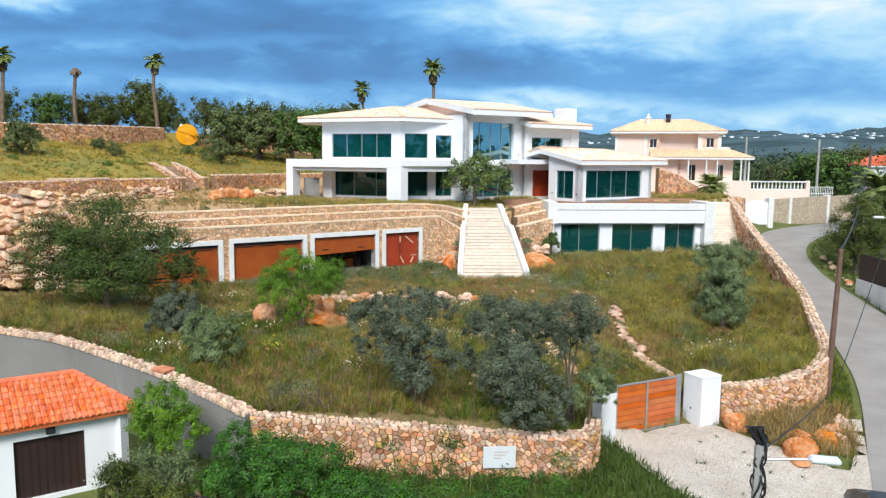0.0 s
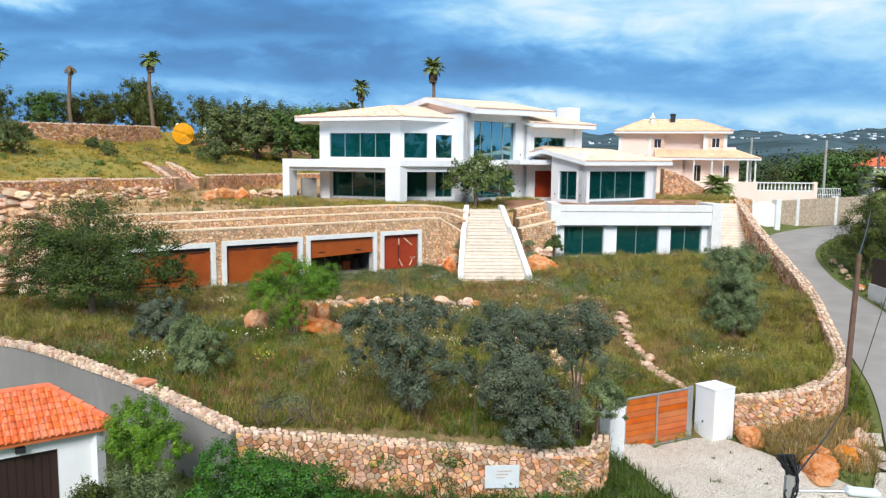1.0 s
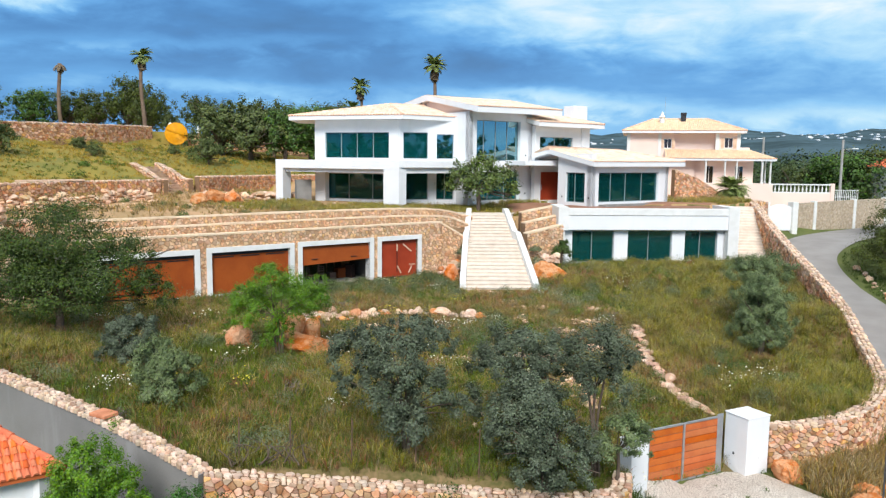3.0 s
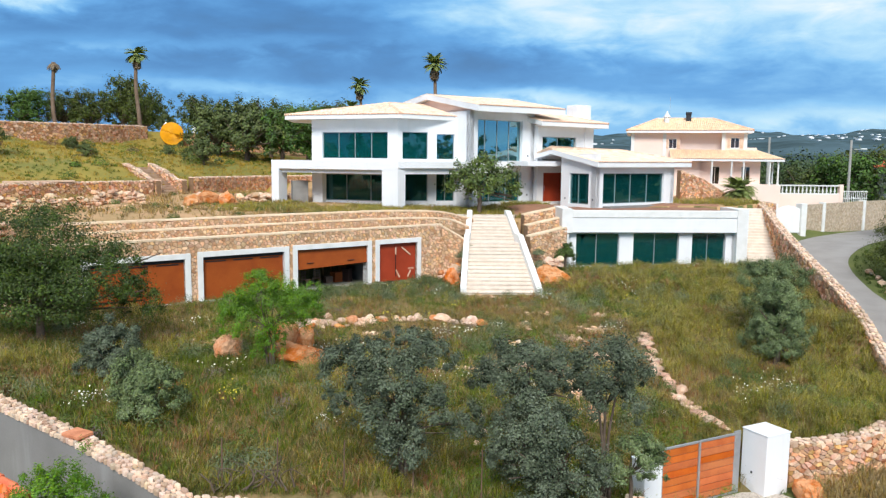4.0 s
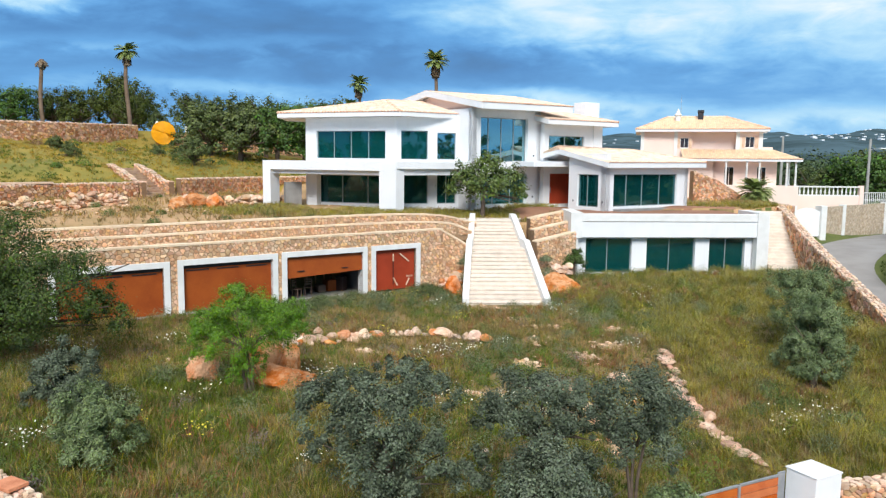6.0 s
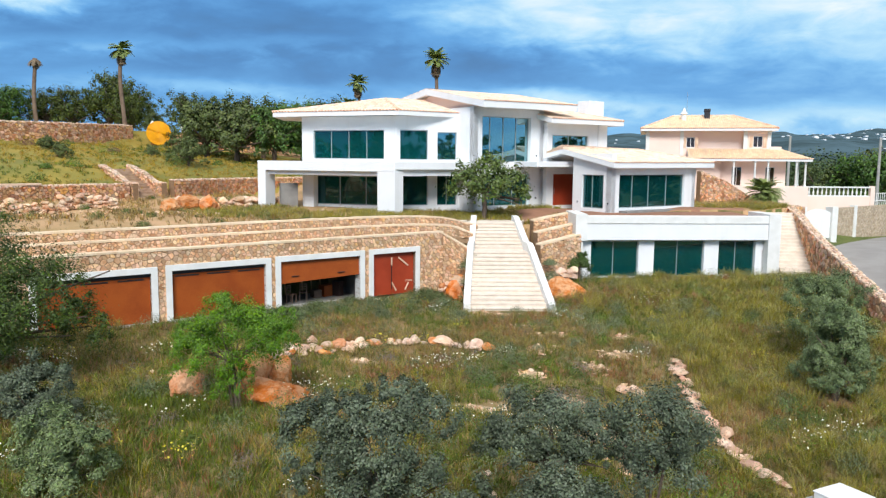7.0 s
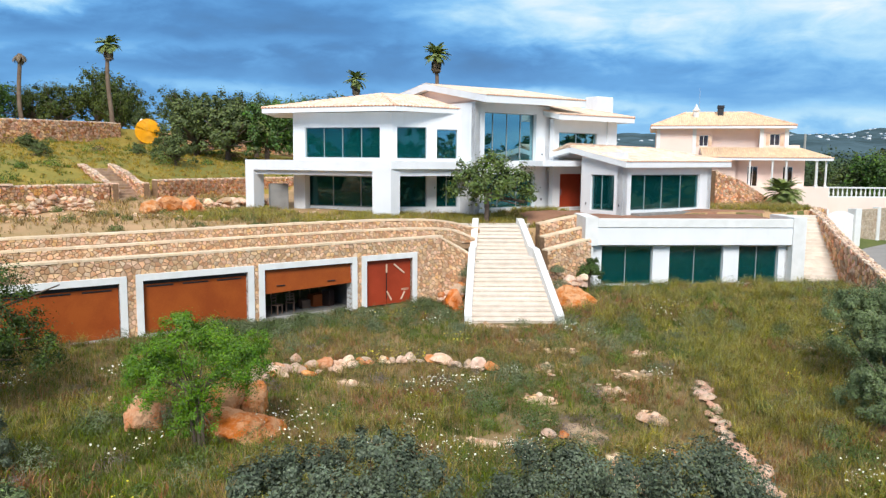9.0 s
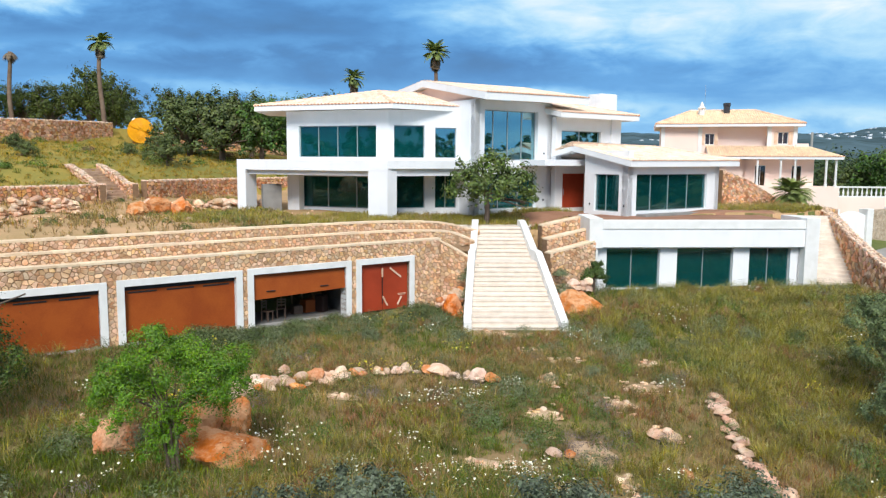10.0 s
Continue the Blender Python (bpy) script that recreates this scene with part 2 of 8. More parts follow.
DARK_METAL = mat("dark_metal", (0.05, 0.05, 0.055), (0.03, 0.03, 0.035), rough=0.5, metal=0.5, bump=0.1)
STEEL = mat("galvanised", (0.45, 0.46, 0.47), (0.36, 0.37, 0.38), rough=0.5, metal=0.6, scale=4, bump=0.1)
POLE_WOOD = mat("pole_wood", (0.20, 0.12, 0.085), (0.13, 0.08, 0.06), rough=0.85, scale=3, fine=25, bump=0.4)
BARK = mat("bark", (0.16, 0.12, 0.09), (0.09, 0.065, 0.05), rough=0.95, scale=5, fine=30, bump=0.9, dist=0.03)
PALM_BARK = mat("palm_bark", (0.24, 0.17, 0.12), (0.15, 0.10, 0.07), rough=0.95, scale=2, fine=14, bump=0.9, dist=0.06)
YELLOW = mat("yellow_plastic", (0.90, 0.42, 0.01), (0.82, 0.36, 0.01), rough=0.45, bump=0.05)
ROOM = mat("room_plaster", (0.55, 0.56, 0.55), (0.48, 0.49, 0.48), rough=0.9, bump=0.05)
GLASS = glass("teal_glass", (0.06, 0.46, 0.44), 0.06, 0.4)
# copy for panes that mirror sky: bluer tint and raised gloss strengthen the reflection
GLASS_UP = glass("sky_mirror_glass", (0.06, 0.36, 0.42), 0.38, 0.3)
BROWN_GLASS = glass("brown_glass", (0.25, 0.18, 0.14), 0.05, 0.5, (0.10, 0.06, 0.04))
TILE_END = mat("tile_end", (0.72, 0.30, 0.16), (0.55, 0.20, 0.10), rough=0.8, scale=3, fine=20, bump=0.2)
PATH_STONE = mat("path_stone", (0.44, 0.31, 0.21), (0.30, 0.20, 0.13), rough=0.95, scale=3, fine=20, bump=0.7, vary=0.12)
PLASTIC_WHITE = mat("white_board", (0.72, 0.76, 0.76), (0.66, 0.70, 0.71), rough=0.6, bump=0.05)

# ---- mesh helpers ----


def part(name, bm, material, parent=None, label="", smooth=False):
    me = bpy.data.meshes.new(name)
    bm.to_mesh(me)
    bm.free()
    me.materials.append(material)
    if smooth:
        me.shade_smooth()
    ob = new(name, me)
    ob.parent = parent
    if label:
        tagged(ob, label)
    return ob


def raw(name, verts, faces, material, parent=None, label="", smooth=False):
    me = bpy.data.meshes.new(name)
    me.from_pydata([tuple(v) for v in verts], [], faces)
    me.materials.append(material)
    if smooth:
        me.shade_smooth()
    ob = new(name, me)
    ob.parent = parent
    if label:
        tagged(ob, label)
    return ob


def empty(name, loc=(0, 0, 0), rz=0.0, label="", category="", group="", kind=""):
    ob = new(name)
    ob.matrix_basis = pose(*loc, 0, 0, rz)
    ob.empty_display_size = 0.2
    return tagged(ob, label, category, group, kind)


def box(bm, x0, x1, y0, y1, z0, z1, bevel=0.0):
    """A box, bevelled where asked, added to bm."""
    vs = [bm.verts.new((x, y, z)) for z in (z0, z1) for y in (y0, y1) for x in (x0, x1)]
    fs = [bm.faces.new([vs[i] for i in f]) for f in ((0, 2, 3, 1), (4, 5, 7, 6), (0, 1, 5, 4), (2, 6, 7, 3), (0, 4, 6, 2), (1, 3, 7, 5))]
    if bevel:
        es = list({e for f in fs for e in f.edges})
        bmesh.ops.bevel(bm, geom=es, offset=bevel, segments=1, affect="EDGES")
    return bm


def boxpart(name, b, material, parent=None, label="", bevel=0.01):
    return part(name, box(bmesh.new(), *b, bevel), material, parent, label)


def prism(bm, poly, z0, z1):
    """An upright prism over a plan polygon; z0 and z1 are numbers or functions of x, y."""
    f0 = z0 if callable(z0) else (lambda x, y: z0)
    f1 = z1 if callable(z1) else (lambda x, y: z1)
    lo = [bm.verts.new((x, y, f0(x, y))) for x, y in poly]
    hi = [bm.verts.new((x, y, f1(x, y))) for x, y in poly]
    n = len(poly)
    bm.faces.new(hi)
    bm.faces.new(lo[::-1])
    for i in range(n):
        bm.faces.new((lo[i], lo[(i + 1) % n], hi[(i + 1) % n], hi[i]))
    bmesh.ops.recalc_face_normals(bm, faces=bm.faces)
    return bm


def tube(bm, pts, radii, sides=8, cap=True):
    """A tapered tube along points."""
    rings = []
    up = Vector((0.0, 0.0, 1.0))
    for i, p in enumerate(pts):
        p = Vector(p)
        d = (Vector(pts[min(i + 1, len(pts) - 1)]) - Vector(pts[max(i - 1, 0)])).normalized()
        a = d.cross(up if abs(d.z) < 0.95 else Vector((1, 0, 0))).normalized()
        b = d.cross(a)
        rings.append([bm.verts.new(p + float(radii[i]) * (math.cos(k * math.tau / sides) * a + math.sin(k * math.tau / sides) * b)) for k in range(sides)])
    for r0, r1 in zip(rings, rings[1:]):
        for k in range(sides):
            bm.faces.new((r0[k], r0[(k + 1) % sides], r1[(k + 1) % sides], r1[k]))
    if cap:
        bm.faces.new(rings[0][::-1])
        bm.faces.new(rings[-1])
    return bm


def lathe(bm, profile, sides=12, at=(0, 0, 0)):
    rings = [[bm.verts.new((at[0] + r * math.cos(k * math.tau / sides), at[1] + r * math.sin(k * math.tau / sides), at[2] + z)) for k in range(sides)] for r, z in profile]
    for r0, r1 in zip(rings, rings[1:]):
        for k in range(sides):
            bm.faces.new((r0[k], r0[(k + 1) % sides], r1[(k + 1) % sides], r1[k]))
    bm.faces.new(rings[0][::-1])
    bm.faces.new(rings[-1])
    return bm


def lerp(a, b, t):
    return a + (b - a) * t


def along(path, s):
    """Point, height and direction at the length s of a path of (x, y, z)."""
    for a, b in zip(path, path[1:]):
        d = math.hypot(b[0] - a[0], b[1] - a[1])
        if s <= d or b is path[-1]:
            t = s / d
            return lerp(a[0], b[0], t), lerp(a[1], b[1], t), lerp(a[2], b[2], t), (b[0] - a[0]) / d, (b[1] - a[1]) / d
        s -= d


def length(path):
    return sum(math.hypot(b[0] - a[0], b[1] - a[1]) for a, b in zip(path, path[1:]))


def curve_through(pts, n=6):
    """A smooth (Catmull-Rom) path through points of any dimension."""
    P = [np.array(p, float) for p in pts]
    P = [2 * P[0] - P[1], *P, 2 * P[-1] - P[-2]]
    out = []
    for i in range(1, len(P) - 2):
        for k in range(n):
            t = k / n
            a, b, c, d = P[i - 1], P[i], P[i + 1], P[i + 2]
            out.append(tuple(0.5 * (2 * b + (c - a) * t + (2 * a - 5 * b + 4 * c - d) * t * t + (3 * b - a - 3 * c + d) * t**3)))
    return out + [tuple(P[-2])]


def inside(x, y, poly):
    hit = False
    for (x0, y0), (x1, y1) in zip(poly, poly[1:] + poly[:1]):
        if (y0 > y) != (y1 > y) and x < (x1 - x0) * (y - y0) / (y1 - y0) + x0:
            hit = not hit
    return hit


def to_path(x, y, path):
    """Distance to a path of (x, y, z), and its height there."""
    best = (1e9, 0)
    for a, b in zip(path, path[1:]):
        dx, dy = b[0] - a[0], b[1] - a[1]
        t = min(1, max(0, ((x - a[0]) * dx + (y - a[1]) * dy) / (dx * dx + dy * dy)))
        d = math.hypot(x - a[0] - t * dx, y - a[1] - t * dy)
        if d < best[0]:
            best = (d, lerp(a[2], b[2], t))
    return best


# ---- the plan ----
GD = radians(38)
GO = (-13.12, 41.45)  # corner of the garage front
gdir, gback = (math.cos(GD), math.sin(GD)), (-math.sin(GD), math.cos(GD))


def gpt(s, b):
    """A place s along the garage front and b behind it."""
    return GO[0] + s * gdir[0] + b * gback[0], GO[1] + s * gdir[1] + b * gback[1]


WALL_LEFT = curve_through([(-26, 31.2, 0.25), (-17.6, 27.1, 0.11), (-14.6, 25.8, 0.1), (-11.5, 23.8, 0.0), (-8.9, 22.2, -0.2), (-6.6, 20.9, -0.65), (-5.8, 20.5, -0.85)])
WALL_FRONT = curve_through([(-5.8, 20.5, -0.85), (-3.9, 20.85, -1.1), (-1.4, 21.15, -1.35), (1.6, 21.35, -1.62), (3.8, 21.6, -1.8), (4.9, 22.3, -1.9), (5.3, 23.6, -1.95)])
WALL_ARC = curve_through([(10.9, 27.4, -1.8), (12.7, 27.75, -1.78), (14.2, 28.3, -1.65), (15.7, 29.6, -1.5), (16.9, 31.3, -1.4), (17.7, 33.2, -1.2)])
WALL_ROAD = curve_through([(17.7, 33.2, -1.2), (18.6, 36.2, -0.75), (19.6, 40.4, 0.2), (20.9, 48.6, 1.65), (22.0, 55.0, 2.75), (22.6, 58.6, 3.6), (23.3, 62.0, 4.0)])
ROAD = curve_through([(6, -30, -5.5), (9.2, 0, -4.8), (13.3, 14, -4.2), (16.8, 22, -3.75), (20.35, 29.6, -3.25), (21.85, 34.0, -2.75), (23.1, 39.6, -2.2), (23.5, 47.4, -1.3), (23.8, 52.3, -0.55), (25.4, 57.8, 0.25), (29.1, 62.6, 0.9), (33.6, 66.6, 1.1), (39, 70.5, 1.2), (48, 77, 1.4), (90, 95, 0.0)])
GARDEN = [(p[0], p[1]) for p in WALL_LEFT + WALL_FRONT[1:]] + [(6.3, 25.1), (9.4, 26.8)] + [(p[0], p[1]) for p in WALL_ARC + WALL_ROAD[1:-2]] + [(21.0, 60.5), (7.3, 59.0), (7.2, 54.6), (4.8, 54.9), (1.5, 54.9), gpt(15.6, 3.2), gpt(-6.5, 3.2), gpt(-7.5, 0.5), (-24, 37), (-30, 36)]
COBBLE_POLY = [(6.2, 25.1), (9.5, 26.75), (10.6, 26.6), (12.0, 24.7), (14.2, 23.5), (15.6, 25.8), (16.3, 28.1), (17.2, 28.6), (14.4, 22.3), (11.4, 15.0), (9.0, 11.0), (7.2, 13.0), (8.2, 19.0), (7.0, 22.0)]
GARDEN_Z = [(-26, 33, 0.5), (-16, 29, 0.15), (-12, 26, 0.0), (-9, 24, -0.25), (-5, 22.6, -1.0), (-2, 22.6, -1.25), (2, 23, -1.5), (5, 25, -2.2), (6.2, 25.4, -3.0), (7.2, 26.0, -3.2), (8.4, 26.8, -3.2), (9.2, 27.4, -3.1), (7.8, 27.6, -2.9), (9.2, 30, -2.0), (12, 30.7, -1.45), (14, 30, -1.6), (12.5, 34, -1.0), (8.6, 40.8, -0.7), (3.6, 37.2, -0.95), (-0.8, 38.7, -0.9), (-10, 35, -0.4), (-11.3, 31.3, -0.45), (-6, 29, -0.55), (0, 30, -1.05), (6.6, 33, -1.7), (-8.3, 32, -0.3), (3, 46, -0.6), (-5, 47.5, -0.4), (-13, 41.5, -0.3), (-20, 36.5, -0.1), (8, 52, 0.15), (13, 53, 0.2), (19, 53, 0.25), (18, 40, -0.4), (17, 34, -1.7), (20.4, 50, 0.4), (3, 53, -0.3), (20.5, 58, 0.6), (15, 58, 0.2)]
UPPER_Z = [(-45, 28, 1.6), (-24, 38, 2.6), (-19, 39, 2.7), (-13, 44, 3.2), (-6, 50, 3.35), (0, 55, 3.15), (3, 56, 3.0), (3, 57.5, 3.3), (-4, 55, 3.6), (-10, 58, 3.7), (-14, 56, 3.6), (-18, 50, 3.75), (-22, 53.5, 4.0), (-27.5, 48.2, 3.55), (-24, 50.4, 3.65), (-20.6, 53.8, 3.7), (5, 60, 3.75), (12, 57, 3.7), (18, 62, 3.8), (22, 64, 3.9), (-6, 66, 3.8), (-15, 66, 4.0), (-30, 45, 3.4), (-38, 42, 3.6), (-26, 54.5, 4.2), (-20, 62, 4.3), (24, 70, 4.0), (8, 80, 5.0), (-10, 80, 5.0), (20, 90, 5.0), (-60, 40, 4.5)]
OUT_Z = [(-40, 30, -2.4), (-22, 28.3, -2.4), (-17.6, 26.5, -2.4), (-14, 24.9, -2.4), (-10.5, 22.7, -2.5), (-8, 21.1, -2.55), (-6.5, 20.2, -2.6), (-10, 18.0, -2.55), (-11.5, 17.0, -2.6), (-9.0, 17.6, -2.7), (-13, 15.5, -2.8), (-10.5, 16.5, -2.75), (-3, 18.5, -2.8), (0, 19, -3.1), (3, 19.5, -3.3), (6.6, 24.5, -3.25), (9.5, 26, -3.2), (10, 23, -3.4), (12.6, 21, -3.55), (13.5, 25.5, -3.2), (15.5, 28.2, -3.2), (17.8, 30, -3.3), (-12, 15, -3.0), (-20, 10, -3.2), (0, 10, -3.9), (5, 0, -4.6), (-15, -10, -4.6), (30, 30, -3.2), (40, 60, 0.0), (30, 50, -1.0), (60, 80, 0.0), (25.4, 66, 2.0), (27, 72, 2.6), (32, 78, 2.6), (80, 40, -3.0), (50, 0, -5.0), (-60, -40, -6.0), (60, -40, -6.0)]
TERR2 = [(-70, 28), (-36, 44), (-30, 50), (-26, 56), (-21.2, 60.6), (-18, 70), (-12.5, 78), (10, 92), (30, 110), (30, 400), (-400, 400), (-400, 28)]
TERR3 = [(-90, 40), (-52, 62), (-38.5, 76.5), (-34.4, 87.2), (-30, 100), (-20, 140), (-20, 400), (-400, 400), (-400, 40)]


def spread(x, y, pts):
    """Height from control points, by the inverse square of the distance."""
    w = z = 0.0
    for a, b, c in pts:
        k = 1.0 / ((x - a) ** 2 + (y - b) ** 2 + 1.2) ** 1.6
        w += k
        z += k * c
    return z / w


def height(x, y):
    """The ground's height."""
    if inside(x, y, GARDEN):
        return spread(x, y, GARDEN_Z) + 0.10 * noise.noise((x * 0.35, y * 0.35, 0))
    if inside(x, y, TERR3):
        return 9.9 + 0.2 * noise.noise((x * 0.1, y * 0.1, 3))
    if inside(x, y, TERR2):
        d, _ = to_path(x, y, T3P)
        e = min(1.0, to_path(x, y, T2P)[0] / 6.0)
        z = 5.12 + 1.0 * e * e * (3 - 2 * e) + 2.3 * max(0.0, 1 - d / 20.0) + (0.1 + 0.25 * e) * noise.noise((x * 0.2, y * 0.2, 5))
        across, up = steps_frame(x, y)
        if abs(across) < 1.15 and -0.6 < up < 6.4:
            z = min(z, 4.0 + 0.36 * max(0.0, up) - 0.12)
        return z
    if inside(x, y, UPPER):
        return spread(x, y, UPPER_Z) + 0.12 * noise.noise((x * 0.4, y * 0.4, 9))
    d, zr = to_path(x, y, ROAD)
    z = spread(x, y, OUT_Z)
    w = min(1.0, max(0.0, (d - 2.9) / 2.5))
    return lerp(zr - 0.03, z, w * w * (3 - 2 * w))


UPPER = [(-400, 33), (-30, 36), (-24, 37), gpt(-7.5, 0.5), gpt(-6.5, 3.2), gpt(15.6, 3.2), (1.5, 54.9), (4.8, 54.9), (7.2, 54.6), (7.3, 59), (21, 60.5), (23.4, 61.5), (24.5, 66), (25, 70), (22, 90), (30, 110), (-400, 110)]
T3P = [(a, b, 0.0) for a, b in TERR3[:6]]
T2P = [(a, b, 0.0) for a, b in TERR2[:9]]
HILL_STEPS = (-20.95, 60.1, 4.0, 47)


def steps_frame(x, y):
    """How far a place lies to the side of the hill steps and up along them."""
    r = radians(HILL_STEPS[3])
    dx, dy = x - HILL_STEPS[0], y - HILL_STEPS[1]
    return dx * math.cos(r) + dy * math.sin(r), -dx * math.sin(r) + dy * math.cos(r)



# ---- ground ----


def bisect(a, x):
    lo, hi = 0, len(a)
    while lo < hi:
        mid = (lo + hi) // 2
        if x < a[mid]:
            hi = mid
        else:
            lo = mid + 1
    return lo


SOIL_GARDEN = mat("garden_soil", (0.30, 0.20, 0.10), (0.11, 0.105, 0.032), rough=1, scale=0.5, fine=9, bump=0.8, dist=0.06, mix=(0.35, 0.62))
SOIL_UPPER = mat("terrace_soil", (0.56, 0.35, 0.19), (0.38, 0.26, 0.12), rough=1, scale=0.45, fine=10, bump=0.8, dist=0.06, mix=(0.35, 0.65))
SOIL_MEADOW = mat("dry_meadow", (0.34, 0.25, 0.05), (0.20, 0.19, 0.045), rough=1, scale=0.22, fine=8, bump=0.8, dist=0.06, mix=(0.4, 0.62))
SOIL_OUT = mat("verge", (0.15, 0.17, 0.05), (0.08, 0.11, 0.03), rough=1, scale=0.4, fine=8, bump=0.8, dist=0.05)


def build_ground():
    def axis(lo, hi, fine_lo, fine_hi, step):
        out = list(np.arange(fine_lo, fine_hi + 1e-6, step))
        a, d = fine_lo, step
        while a > lo:
            d *= 1.28
            a -= d
            out.insert(0, a)
        a, d = fine_hi, step
        while a < hi:
            d *= 1.28
            a += d
            out.append(a)
        return out

    xs, ys = axis(-2600, 2600, -28, 28, 0.42), axis(-900, 4200, 15, 68, 0.42)
    verts, faces, slots, level = [], [], [], []
    for y in ys:
        for x in xs:
            far = math.hypot(x, y - 30)
            z = height(x, y) if far < 260 else 0.0
            if far > 110:
                back = min(1.0, (far - 110) / 150.0)
                z = lerp(z, -4.0, back)
            level.append(z)
            if inside(x, y, COBBLE_POLY):
                z -= 0.12
            # the wall itself holds back the bank
            if -30 < x < 7 and 19 < y < 34 and inside(x, y, GARDEN) and to_path(x, y, BANK_WALLS)[0] < 0.32:
                z = spread(x, y, OUT_Z)
            verts.append((x, y, z))
    nx = len(xs)
    for j in range(len(ys) - 1):
        for i in range(nx - 1):
            faces.append((j * nx + i, j * nx + i + 1, (j + 1) * nx + i + 1, (j + 1) * nx + i))
            cx, cy = (xs[i] + xs[i + 1]) / 2, (ys[j] + ys[j + 1]) / 2
            if inside(cx, cy, GARDEN):
                slots.append(0)
            elif inside(cx, cy, TERR2):
                slots.append(2)
            elif inside(cx, cy, UPPER):
                slots.append(1)
            else:
                slots.append(3)
    ob = raw("ground", verts, faces, SOIL_GARDEN, smooth=True)
    for m in (SOIL_UPPER, SOIL_MEADOW, SOIL_OUT):
        ob.data.materials.append(m)
    ob.data.polygons.foreach_set("material_index", slots)
    tagged(ob, "sloping ground of soil, weeds and dry grass", "ground", kind="structure")
    return xs, ys, level


BANK_WALLS = WALL_LEFT + WALL_FRONT[1:]
GX, GY, GZ = build_ground()


def ground_z(x, y):
    """The ground's height read from its grid."""
    i, j = min(max(bisect(GX, x) - 1, 0), len(GX) - 2), min(max(bisect(GY, y) - 1, 0), len(GY) - 2)
    u, v = (x - GX[i]) / (GX[i + 1] - GX[i]), (y - GY[j]) / (GY[j + 1] - GY[j])
    k = j * len(GX) + i
    return lerp(lerp(GZ[k], GZ[k + 1], u), lerp(GZ[k + len(GX)], GZ[k + len(GX) + 1], u), v)



def draped(name, poly, material, lift, label, category, step=0.5):
    """A paved sheet laid over the ground inside a plan polygon."""
    xs, ys = [p[0] for p in poly], [p[1] for p in poly]
    bm = bmesh.new()
    vs = {}
    nx, ny = int((max(xs) - min(xs)) / step) + 1, int((max(ys) - min(ys)) / step) + 1
    for j in range(ny + 1):
        for i in range(nx + 1):
            x, y = min(xs) + i * step, min(ys) + j * step
            vs[i, j] = bm.verts.new((x, y, height(x, y) + lift))
    for j in range(ny):
        for i in range(nx):
            if inside(min(xs) + (i + 0.5) * step, min(ys) + (j + 0.5) * step, poly):
                bm.faces.new((vs[i, j], vs[i + 1, j], vs[i + 1, j + 1], vs[i, j + 1]))
    bmesh.ops.delete(bm, geom=[v for v in bm.verts if not v.link_faces], context="VERTS")
    for v in bm.verts:
        if v.is_boundary:
            best = None
            for a, b in zip(poly, poly[1:] + poly[:1]):
                dx, dy = b[0] - a[0], b[1] - a[1]
                t = min(1, max(0, ((v.co.x - a[0]) * dx + (v.co.y - a[1]) * dy) / (dx * dx + dy * dy)))
                q = (a[0] + t * dx, a[1] + t * dy)
                d = math.hypot(v.co.x - q[0], v.co.y - q[1])
                if best is None or d < best[0]:
                    best = (d, q)
            v.co = (*best[1], height(*best[1]) + lift)
    return tagged(part(name, bm, material, smooth=True), label, category, kind="structure")


def ribbon(name, path, half, material, lift, label, category, across=6, thick=0.0):
    bm = bmesh.new()
    rows = []
    n = int(length(path) / 1.2)
    L = length(path)
    for k in range(n + 1):
        x, y, z, dx, dy = along(path, L * k / n)
        rows.append([bm.verts.new((x + dy * o, y - dx * o, z + lift)) for o in np.linspace(-half, half, across)])
    for a, b in zip(rows, rows[1:]):
        for i in range(across - 1):
            bm.faces.new((a[i], a[i + 1], b[i + 1], b[i]))
    bmesh.ops.recalc_face_normals(bm, faces=bm.faces)
    return tagged(part(name, bm, material, smooth=True), label, category, kind="structure")


ribbon("road", ROAD, 2.35, ASPHALT, 0.03, "worn grey asphalt lane beside the stone wall", "road")


def cobble_mat():
    m = mat("white_cobbles", (0.80, 0.73, 0.64), (0.66, 0.58, 0.49), rough=0.85, scale=1.0, fine=20, bump=0, vary=0)
    N, K = m.node_tree.nodes, m.node_tree.links
    geo = N.new("ShaderNodeNewGeometry")
    vo = N.new("ShaderNodeTexVoronoi")
    vo.inputs["Scale"].default_value = 12.0
    vo.feature = "DISTANCE_TO_EDGE"
    K.new(geo.outputs["Position"], vo.inputs["Vector"])
    r = N.new("ShaderNodeMapRange")
    r.inputs["From Max"].default_value = 0.11
    K.new(vo.outputs["Distance"], r.inputs["Value"])
    bs = N["Principled BSDF"]
    col = bs.inputs["Base Color"].links[0].from_socket
    mx = N.new("ShaderNodeMixRGB")
    mx.inputs["Color1"].default_value = (0.36, 0.30, 0.24, 1)
    K.new(r.outputs[0], mx.inputs[0])
    K.new(col, mx.inputs["Color2"])
    K.new(mx.outputs[0], bs.inputs["Base Color"])
    b = N.new("ShaderNodeBump")
    b.inputs["Strength"].default_value, b.inputs["Distance"].default_value = 0.8, 0.03
    K.new(r.outputs[0], b.inputs["Height"])
    K.new(b.outputs[0], bs.inputs["Normal"])
    return m


